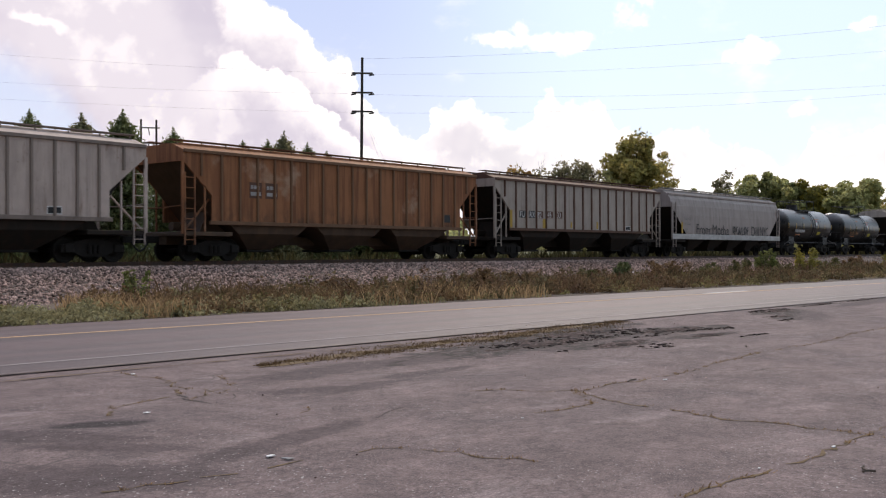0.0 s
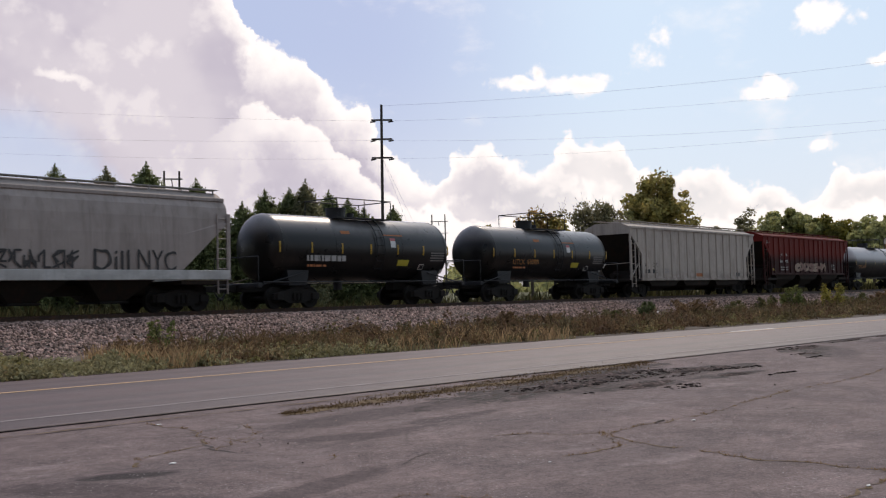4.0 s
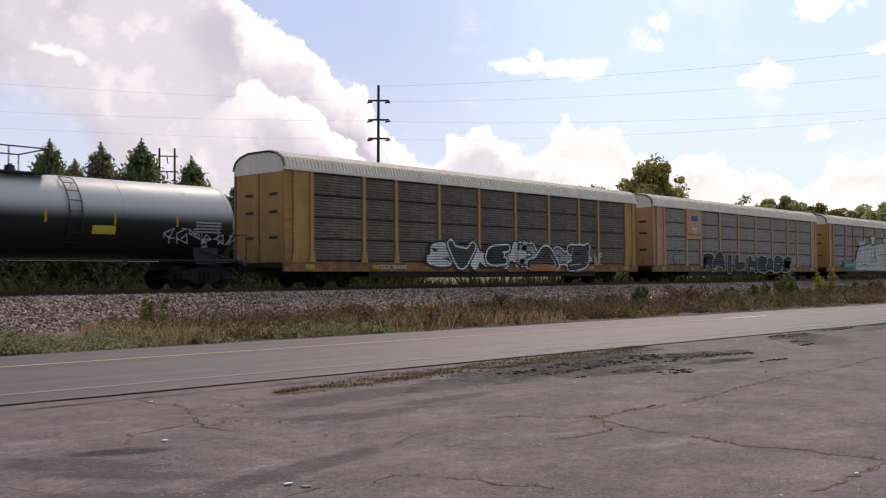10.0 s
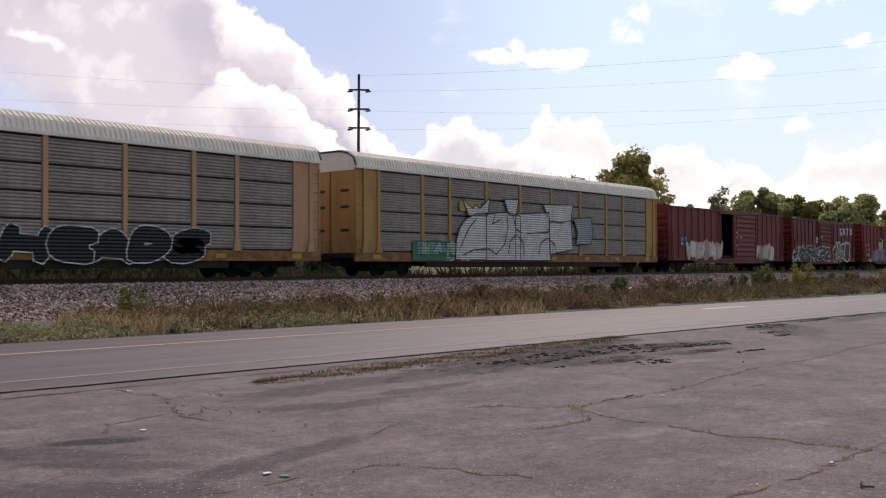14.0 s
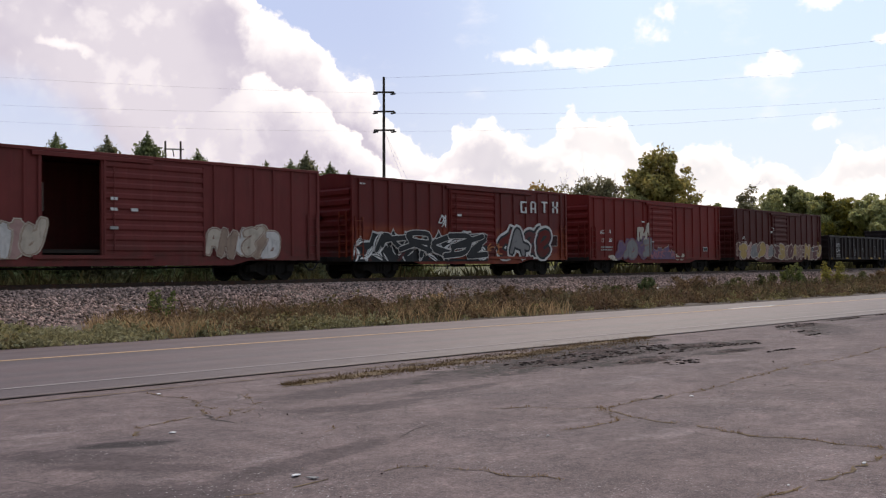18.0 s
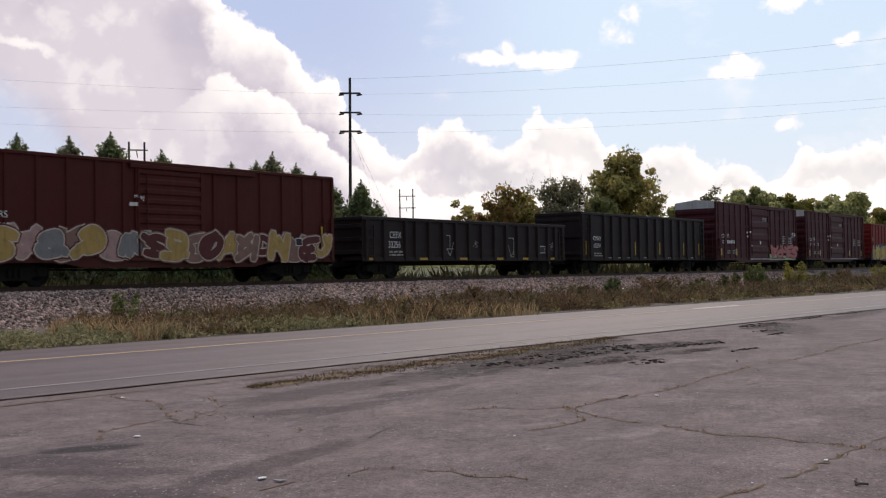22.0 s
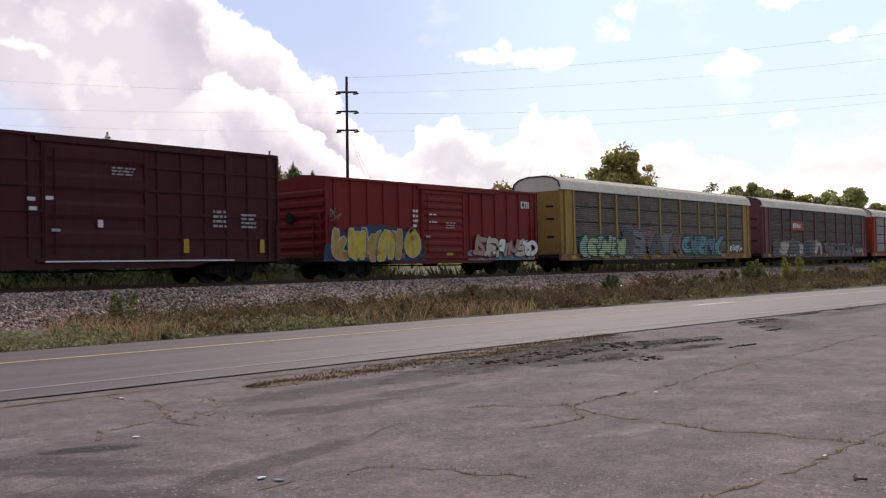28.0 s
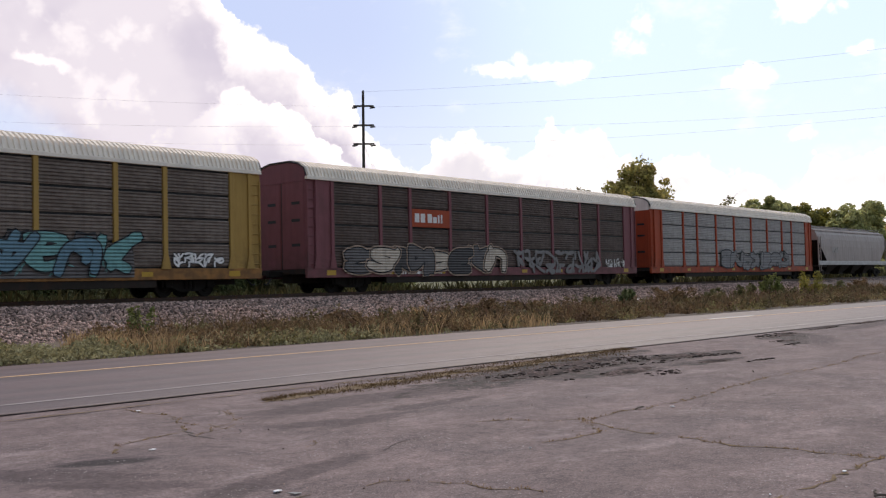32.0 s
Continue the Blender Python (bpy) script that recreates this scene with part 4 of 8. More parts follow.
def wildstyle(car, x0, x1, z0, z1, y, ground, shard, rim, seed, n, label, accent=None, fill=7):
    """A spiky sprayed block: pale rim, dark ground, interlocked pale shards, thin dark cuts."""
    rnd = random.Random(seed)
    h, cell = z1 - z0, (x1 - x0) / n
    top = [(x0, z0 + h * 0.3)]
    for i in range(n):
        a = x0 + cell * i
        tall = rnd.uniform(0.74, 1.0) if 0 < i < n - 1 else rnd.uniform(0.55, 0.8)
        kind = rnd.random()
        if kind < 0.4:
            steps = ((0.08, 0.86), (0.14, 1.0), (0.45, 0.95), (0.74, 0.98), (0.84, 0.80), (0.97, 0.78))
        elif kind < 0.7:
            steps = ((0.12, 0.72), (0.3, 0.86), (0.42, 1.0), (0.55, 0.84), (0.95, rnd.uniform(0.66, 0.84)))
        else:
            steps = ((0.1, 0.74), (0.5, 0.80), (0.8, 0.90), (0.9, 1.0), (0.97, 0.74))
        top += [(a + cell * u, z0 + h * tall * w) for u, w in steps]
    top.append((x1, z0 + h * 0.25))

    def ceiling(x):
        return float(np.interp(x, [p[0] for p in top], [p[1] for p in top]))

    base = part("graffiti", Mesh(), rim, car, label)
    me = Mesh()
    for (a, b2), (c, d) in zip(top, top[1:]):
        me.add([(a, y, z0), (c, y, z0), (c, y, d + h * 0.045), (a, y, b2 + h * 0.045)], [(0, 1, 2, 3)])
    base.data = me.data("graffiti", rim)
    me = Mesh()
    for (a, b2), (c, d) in zip(top, top[1:]):
        me.add([(a, y - 0.003, z0), (c, y - 0.003, z0), (c, y - 0.003, d - h * 0.01), (a, y - 0.003, b2 - h * 0.01)], [(0, 1, 2, 3)])
    part("graffiti_ground", me, ground, base)
    dy = y - 0.006
    for i in range(n * fill):
        cx = x0 + (x1 - x0) * (i + 0.5 + rnd.uniform(-1.5, 1.5)) / (n * fill)
        cx = min(max(cx, x0 + 0.12), x1 - 0.12)
        room = ceiling(cx) - z0
        cz = z0 + room * rnd.uniform(0.12, 0.86)
        ang = rnd.choice((0.9, -0.8, 0.35, -0.3, 1.4, 2.2)) + rnd.uniform(-0.25, 0.25)
        ln = min(h, cell * 1.5) * rnd.uniform(0.3, 0.72)
        wd, bow = ln * rnd.uniform(0.05, 0.13), ln * rnd.uniform(-0.16, 0.16)
        pts = [(min(max(p, x0), x1), min(max(q, z0 + 0.02), ceiling(min(max(p, x0), x1)) - 0.02)) for p, q in leaf_shape(cx, cz, ln, wd, ang, bow)]
        dy -= 0.0004
        m = Mesh()
        flat(m, pts, dy)
        part("graffiti_shard", m, accent if accent and rnd.random() < 0.12 else shard, base)
        dy -= 0.0004
        pts = [(min(max(p, x0), x1), min(max(q, z0 + 0.02), z1)) for p, q in leaf_shape(cx + rnd.uniform(-0.05, 0.05), cz, ln * 0.8, wd * 0.28, ang + rnd.uniform(-0.2, 0.2), bow)]
        m = Mesh()
        flat(m, pts, dy)
        part("graffiti_line", m, ground, base)
    return base


def spray(name, c, ribbed=False):
    m = material(name, c, 0.6, 0.0, ((tuple(q * 0.55 for q in c), (3, 3, 3), 0.45, 0.7, 0.5), (tuple(q * 0.4 + 0.03 for q in c), (7, 7, 1.2), 0.5, 0.72, 0.55)))
    if ribbed:
        # paint on corrugated panels takes their ribs
        t = m.node_tree
        n = Nodes(t)
        z = n.split(n.node("ShaderNodeTexCoord").outputs["Object"])[2]
        wave = n.math("SINE", n.math("MULTIPLY", z, 6.2832 / 0.118))
        bn = n.node("ShaderNodeBump")
        bn.inputs["Strength"].default_value, bn.inputs["Distance"].default_value = 1.0, 0.016
        t.links.new(wave, bn.inputs["Height"])
        t.links.new(bn.outputs[0], t.nodes["Principled BSDF"].inputs["Normal"])
    return m


SPRAYS = dict(white=(0.72, 0.71, 0.70), black=(0.018, 0.018, 0.02), grey=(0.3, 0.3, 0.31), cream=(0.50, 0.42, 0.345), purple=(0.14, 0.08, 0.15), pink=(0.45, 0.13, 0.13), yellow=(0.52, 0.38, 0.06), blue=(0.022, 0.055, 0.11),
              teal=(0.12, 0.30, 0.30), green=(0.05, 0.14, 0.10), lime=(0.36, 0.45, 0.24), charcoal=(0.055, 0.05, 0.05), tan=(0.33, 0.23, 0.175), rosy=(0.23, 0.125, 0.10), chalk=(0.58, 0.55, 0.53), orange=(0.42, 0.14, 0.05), dusk=(0.2, 0.19, 0.19),
              gold=(0.40, 0.25, 0.08), wine=(0.10, 0.02, 0.02), sky=(0.10, 0.20, 0.26), blush=(0.40, 0.24, 0.22), smoke=(0.11, 0.10, 0.10), mint=(0.28, 0.36, 0.30))
SP = {k: spray("spray_" + k, c) for k, c in SPRAYS.items()}
RIBBED = {k: spray("ribbed_spray_" + k, c, True) for k, c in SPRAYS.items()}

# letter-like strokes in a unit box
STROKES = dict(
    B=(((0.06, 0), (0.06, 1), (0.6, 0.98), (0.76, 0.76), (0.5, 0.54), (0.86, 0.32), (0.6, 0.02), (0.06, 0)),),
    A=(((0, 0), (0.36, 1), (0.56, 1), (0.92, 0)), ((0.2, 0.34), (0.74, 0.34))), C=(((0.88, 0.82), (0.5, 1), (0.08, 0.72), (0.08, 0.28), (0.5, 0), (0.9, 0.2)),), D=(((0.05, 0), (0.05, 1), (0.55, 0.96), (0.9, 0.5), (0.55, 0.04), (0.05, 0)),),
    E=(((0.88, 1), (0.1, 0.96), (0.1, 0.03), (0.9, 0)), ((0.12, 0.5), (0.72, 0.5))), H=(((0.06, 0), (0.08, 1)), ((0.84, 1), (0.86, 0)), ((0.1, 0.5), (0.82, 0.52))), I=(((0.45, 0), (0.45, 1)),),
    K=(((0.06, 0), (0.06, 1)), ((0.86, 1), (0.16, 0.5), (0.94, 0))), L=(((0.12, 1), (0.1, 0.04), (0.88, 0.06)),), M=(((0, 0), (0.1, 1), (0.46, 0.34), (0.82, 1), (0.94, 0)),), N=(((0.05, 0), (0.06, 1), (0.82, 0), (0.86, 1)),),
    O=(((0.46, 1), (0.05, 0.74), (0.05, 0.26), (0.46, 0), (0.88, 0.26), (0.88, 0.74), (0.46, 1)),), P=(((0.06, 0), (0.06, 1), (0.6, 1), (0.88, 0.76), (0.6, 0.46), (0.1, 0.44)),), R=(((0.05, 0), (0.05, 1), (0.6, 1), (0.84, 0.78), (0.6, 0.52), (0.1, 0.5)), ((0.42, 0.5), (0.92, 0))),
    S=(((0.88, 0.86), (0.48, 1), (0.1, 0.8), (0.2, 0.56), (0.72, 0.44), (0.88, 0.2), (0.46, 0), (0.04, 0.16)),), U=(((0.05, 1), (0.06, 0.26), (0.42, 0), (0.8, 0.22), (0.86, 1)),), Z=(((0.05, 0.96), (0.86, 1), (0.06, 0.02), (0.92, 0.05)),))


def soften(pts):
    """Cut the corners of a run of points once."""
    out = [pts[0]]
    for a, b2 in zip(pts, pts[1:]):
        out += [(a[0] * 0.78 + b2[0] * 0.22, a[1] * 0.78 + b2[1] * 0.22), (a[0] * 0.22 + b2[0] * 0.78, a[1] * 0.22 + b2[1] * 0.78)]
    return out + [pts[-1]]


def band(m, pts, w, y, low):
    """One brush stroke as an even strip with mitred bends and rounded ends."""
    pts = [Vector(q) for q in pts]
    d0, d1 = (pts[0] - pts[1]).normalized(), (pts[-1] - pts[-2]).normalized()
    way = [(pts[min(i + 1, len(pts) - 1)] - pts[max(i - 1, 0)]).normalized() for i in range(len(pts))]
    row = [(pts[0] + d0 * w * 0.45, way[0], w * 0.30)] + [(q, d, w * 0.5) for q, d in zip(pts, way)] + [(pts[-1] + d1 * w * 0.45, way[-1], w * 0.30)]
    v = []
    for q, d, r in row:
        v += [(q.x - d.y * r, y, max(low, q.y + d.x * r)), (q.x + d.y * r, y, max(low, q.y - d.x * r))]
    m.add(v, [(2 * i, 2 * i + 1, 2 * i + 3, 2 * i + 2) for i in range(len(row) - 1)])


def throwup(car, forms, x0, x1, z0, z1, y, fills, line_mat, halo, seed, label, fat=0.24, rim=0.075, slant=0.12, bounce=0.16, shine=None, lap=1.55, plain=False):
    """A row of fat sprayed figures that lap over one another, each a part with its rim, its line and its fill; plain ones can be read."""
    rnd = random.Random(seed)
    n = len(forms)
    cell = (x1 - x0) / n
    h = z1 - z0
    for i, key in enumerate(forms):
        low, high = z0 + h * rnd.uniform(0, bounce), z1 - h * rnd.uniform(0, bounce)
        w = min(fat * (high - low), (0.40 if plain else 0.5) * cell)
        pad = w * 0.5 + rim
        a, width = x0 + cell * i + pad * 0.6, cell * lap - 2 * pad * 0.75
        lean = slant + rnd.uniform(-0.10, 0.10)
        runs = []
        flip, turn = (False, False) if plain else (rnd.random() < 0.6, rnd.random() < 0.5)
        forms_here = list(STROKES[key])
        if not plain:
            q = rnd.uniform(0.2, 0.8)
            forms_here.append(((q, rnd.uniform(0.6, 1.1)), (q + rnd.uniform(-0.3, 0.3), 0.45), (rnd.uniform(-0.3, 1.3), rnd.uniform(-0.05, 0.2))))
        for st in forms_here:
            st = [(1 - u if flip else u, 1 - v if turn else v) for u, v in st]
            pts = [(a + width * u + lean * (high - low) * (v - 0.5), low + pad + (high - low - 2 * pad) * v + 0.04 * h * math.sin(5 * u + i)) for u, v in st]
            pts = soften(pts)
            runs.append(soften(pts) if len(st) > 2 else pts)
        letter = None
        for k, (mat, grow) in enumerate(((halo, 2.1 * rim), (line_mat, rim), (fills[i % len(fills)], 0.0))):
            if mat is None:
                continue
            m = Mesh()
            for j, pts in enumerate(runs):
                band(m, pts, w + 2 * grow, y - 0.0035 * k - 0.0006 * j - 0.0108 * (i % 2), z0)
            if letter is None:
                letter = part("graffiti_letter", m, mat, car, label)
            else:
                part("graffiti_coat", m, mat, letter)
        if shine:
            m = Mesh()
            q = runs[0][:max(2, len(runs[0]) // 3)]
            band(m, [(u - w * 0.16, v + w * 0.12) for u, v in q], w * 0.14, y - 0.026, z0)
            part("graffiti_shine", m, shine, letter)


def covered_hopper(s0, s1, body, rib, label, he=4.0, zs=1.4, ribs=14, w=1.55, cut=1.3, top=None, under=UNDER, cage=None):
    """Ribbed three-bay covered hopper."""
    car, h = rail_car("covered_hopper_car", s0, s1, label, "hopper car")
    top, cage = top or body, cage or body
    couplers(car, h)
    trucks(car, (-h + 1.75, h - 1.75))
    xe = h - 0.05
    prof = [(-xe, he), (-xe, he - 0.4), (-xe + cut, he - 1.6), (-xe + cut, zs), (xe - cut, zs), (xe - cut, he - 1.6), (xe, he - 0.4), (xe, he)]
    for y in (-w, w - 0.07):
        part("side_sheet", Mesh().prism(prof, "y", y, y + 0.07), body, car)
    span = 2 * (xe - cut)
    rb = shared(("rib", he, zs, rib.name), lambda: Mesh().prism([(-0.055, 0), (-0.035, -0.06), (0.035, -0.06), (0.055, 0)], "z", zs, he - 0.06).data("side_post", rib))
    rb_s = shared(("rib_short", he, rib.name), lambda: Mesh().prism([(-0.055, 0), (-0.035, -0.06), (0.035, -0.06), (0.055, 0)], "z", he - 0.9, he - 0.06).data("side_post", rib))
    for i in range(ribs):
        at(part("side_post", rb, rib, car), -xe + cut + span * (i + 0.5) / ribs, -w)
    for x in (-xe + cut * 0.62, xe - cut * 0.62):
        at(part("side_post", rb_s, rib, car), x, -w)
    part("eave", Mesh().box(-xe, xe, -w - 0.07, -w, he - 0.09, he + 0.03, 0.01), rib, car)
    part("side_sill", Mesh().box(-xe + cut - 0.1, xe - cut + 0.1, -w - 0.05, -w + 0.04, zs - 0.14, zs, 0.01), rib, car)
    roof = Mesh().prism([(-w, he), (-0.85, he + 0.26), (0.85, he + 0.26), (w, he)], "x", -xe, xe)
    part("roof", roof, top, car)
    part("hatch_trough", Mesh().box(-xe + 0.8, xe - 0.8, -0.32, 0.32, he + 0.25, he + 0.40, 0.03), top, car)
    for y in (-0.78, 0.62):
        m = Mesh().box(-xe, xe, y - 0.12, y + 0.28, he + 0.40, he + 0.43)
        k = 16
        for i in range(k):
            x = -xe + 0.2 + (2 * xe - 0.4) * i / (k - 1)
            m.box(x - 0.02, x + 0.02, y - 0.1, y - 0.06, he + 0.2, he + 0.40)
        part("running_board", m, rib, car)
    for sgn in (-1, 1):
        part("end_plate", Mesh().prism([(sgn * xe, he), (sgn * xe, he - 0.4), (sgn * (xe - 0.06), he - 0.4), (sgn * (xe - 0.06), he)], "y", -w + 0.07, w - 0.07), body, car)
        part("slope_sheet", Mesh().prism([(sgn * (xe - 0.05), he - 0.35), (sgn * (xe - 2.2), zs - 0.2), (sgn * (xe - 2.28), zs - 0.1), (sgn * (xe - 0.12), he - 0.3)], "y", -w + 0.08, w - 0.08), under, car)
        part("end_platform", Mesh().box(*sorted((sgn * (xe - 2.2), sgn * xe)), -w + 0.02, w - 0.02, 0.92, 1.08, 0.02), under, car)
        part("bolster_web", Mesh().prism([(sgn * (xe - 1.3), 1.08), (sgn * (xe - 2.5), 1.08), (sgn * (xe - 2.5), zs + 0.3), (sgn * (xe - 1.9), zs + 0.8)], "y", -0.7, 0.7), under, car)
        for y in (-w + 0.03, w - 0.03):
            part("corner_post", Mesh().box(sgn * xe - 0.05, sgn * xe + 0.05, y - 0.04, y + 0.04, 1.0, he - 0.4), cage, car)
            part("grab_post", Mesh().box(sgn * (xe - 0.95) - 0.03, sgn * (xe - 0.95) + 0.03, y - 0.03, y + 0.03, 1.08, he - 1.25), cage, car)
        ladder(car, sgn * (xe - 0.28), -w, 0.6, he - 1.4, cage)
        part("end_rail", Mesh().tube([(sgn * xe, -w + 0.1, 2.0), (sgn * xe, 0, 1.95), (sgn * xe, w - 0.1, 2.0)], 0.02), cage, car)
        part("brace", Mesh().rod((sgn * (xe - 0.1), -w + 0.1, 1.1), (sgn * (xe - 1.6), -w + 0.3, zs + 1.1), 0.04, 6), cage, car)
    part("brake_cylinder", Mesh().rod((-xe + 0.7, 0.2, 1.3), (-xe + 1.3, 0.2, 1.3), 0.17, 12), under, car)
    part("centre_sill", Mesh().box(-xe + 0.2, xe - 0.2, -0.24, 0.24, 0.62, 0.95), under, car)
    a, b2 = -xe + 1.9, xe - 1.9
    bay = (b2 - a) / 3
    for i in range(3):
        c = a + bay * (i + 0.5)
        t, u = bay * 0.48, 0.55
        m = Mesh()
        v = [(c - t, -w + 0.1, zs), (c + t, -w + 0.1, zs), (c + t, w - 0.1, zs), (c - t, w - 0.1, zs), (c - t * 0.72, -w + 0.16, zs - 0.45), (c + t * 0.72, -w + 0.16, zs - 0.45), (c + t * 0.72, w - 0.16, zs - 0.45), (c - t * 0.72, w - 0.16, zs - 0.45),
             (c - u, -0.75, 0.42), (c + u, -0.75, 0.42), (c + u, 0.75, 0.42), (c - u, 0.75, 0.42)]
        m.add(v, [(0, 4, 5, 1), (1, 5, 6, 2), (2, 6, 7, 3), (3, 7, 4, 0), (4, 8, 9, 5), (5, 9, 10, 6), (6, 10, 11, 7), (7, 11, 8, 4), (8, 11, 10, 9)])
        ob = part("discharge_bay", m, under, car)
        part("outlet_gate", Mesh().box(c - u - 0.12, c + u + 0.12, -0.85, 0.85, 0.34, 0.43, 0.02), IRON, ob)
    return car, h


def smooth_hopper(s0, s1, body, sill, label, he=4.12):
    """Round-sided covered hopper with a plain side."""
    car, h = rail_car("covered_hopper_car", s0, s1, label, "hopper car")
    couplers(car, h)
    trucks(car, (-h + 1.75, h - 1.75))
    xe, w = h - 0.05, 1.56
    arc = [(-w, 1.45), (-w - 0.01, 2.0), (-w, 2.7), (-w + 0.05, 3.3), (-w + 0.14, 3.72), (-w + 0.34, he - 0.06), (-0.8, he + 0.2), (0.8, he + 0.2), (w - 0.34, he - 0.06), (w - 0.14, 3.72), (w, 2.7), (w, 1.45)]
    cut = 1.95
    m = Mesh()
    rows = [(-xe, 3.2), (-xe + cut, 1.45), (xe - cut, 1.45), (xe, 3.2)]
    n = len(arc)
    v = []
    for x, low in rows:
        v += [(x, y, max(z, low if z < 3.2 else z)) for y, z in arc]
    f = [(j * n + i, (j + 1) * n + i, (j + 1) * n + i + 1, j * n + i + 1) for j in range(3) for i in range(n - 1)]
    f += [tuple(range(n)), tuple(range(3 * n + n - 1, 3 * n - 1, -1))]
    part("tank_body", m.add(v, f), body, car)
    part("side_sill", Mesh().box(-xe, xe, -w - 0.06, -w + 0.06, 1.12, 1.46, 0.015), sill, car)
    part("side_sill", Mesh().box(-xe, xe, w - 0.06, w + 0.06, 1.12, 1.46, 0.015), sill, car)
    part("eave", Mesh().box(-xe, xe, -w + 0.24, -w + 0.36, he - 0.16, he - 0.02, 0.02), body, car)
    part("hatch_trough", Mesh().box(-xe + 0.8, xe - 0.8, -0.3, 0.3, he + 0.18, he + 0.32, 0.03), body, car)
    mb = Mesh().box(-xe, xe, -0.95, -0.55, he + 0.30, he + 0.33)
    for i in range(14):
        x = -xe + 0.2 + (2 * xe - 0.4) * i / 13
        mb.box(x - 0.02, x + 0.02, -0.92, -0.88, he, he + 0.30)
    part("running_board", mb, GALV, car)
    for sgn in (-1, 1):
        part("slope_sheet", Mesh().prism([(sgn * (xe - 0.05), 3.25), (sgn * (xe - 2.7), 1.2), (sgn * (xe - 2.8), 1.3), (sgn * (xe - 0.12), 3.3)], "y", -w + 0.1, w - 0.1), UNDER, car)
        part("end_platform", Mesh().box(*sorted((sgn * (xe - 2.0), sgn * xe)), -w + 0.05, w - 0.05, 0.95, 1.1, 0.02), UNDER, car)
        for y in (-w, w):
            part("corner_post", Mesh().box(sgn * xe - 0.05, sgn * xe + 0.05, y - 0.04, y + 0.04, 1.1, 3.5), body, car)
        ladder(car, sgn * (xe - 0.3), -w - 0.02, 0.6, 2.9, body)
    part("centre_sill", Mesh().box(-xe + 0.2, xe - 0.2, -0.24, 0.24, 0.62, 0.95), UNDER, car)
    bay = (2 * xe - 5.2) / 4
    for i in range(4):
        c = -xe + 2.6 + bay * (i + 0.5)
        mm = Mesh()
        t, u = bay * 0.46, 0.45
        v = [(c - t, -w + 0.12, 1.3), (c + t, -w + 0.12, 1.3), (c + t, w - 0.12, 1.3), (c - t, w - 0.12, 1.3), (c - u, -0.7, 0.42), (c + u, -0.7, 0.42), (c + u, 0.7, 0.42), (c - u, 0.7, 0.42)]
        mm.add(v, [(0, 4, 5, 1), (1, 5, 6, 2), (2, 6, 7, 3), (3, 7, 4, 0), (4, 7, 6, 5)])
        ob = part("discharge_bay", mm, UNDER, car)
        part("outlet_gate", Mesh().box(c - u - 0.1, c + u + 0.1, -0.8, 0.8, 0.34, 0.43, 0.02), IRON, ob)
    return car, h


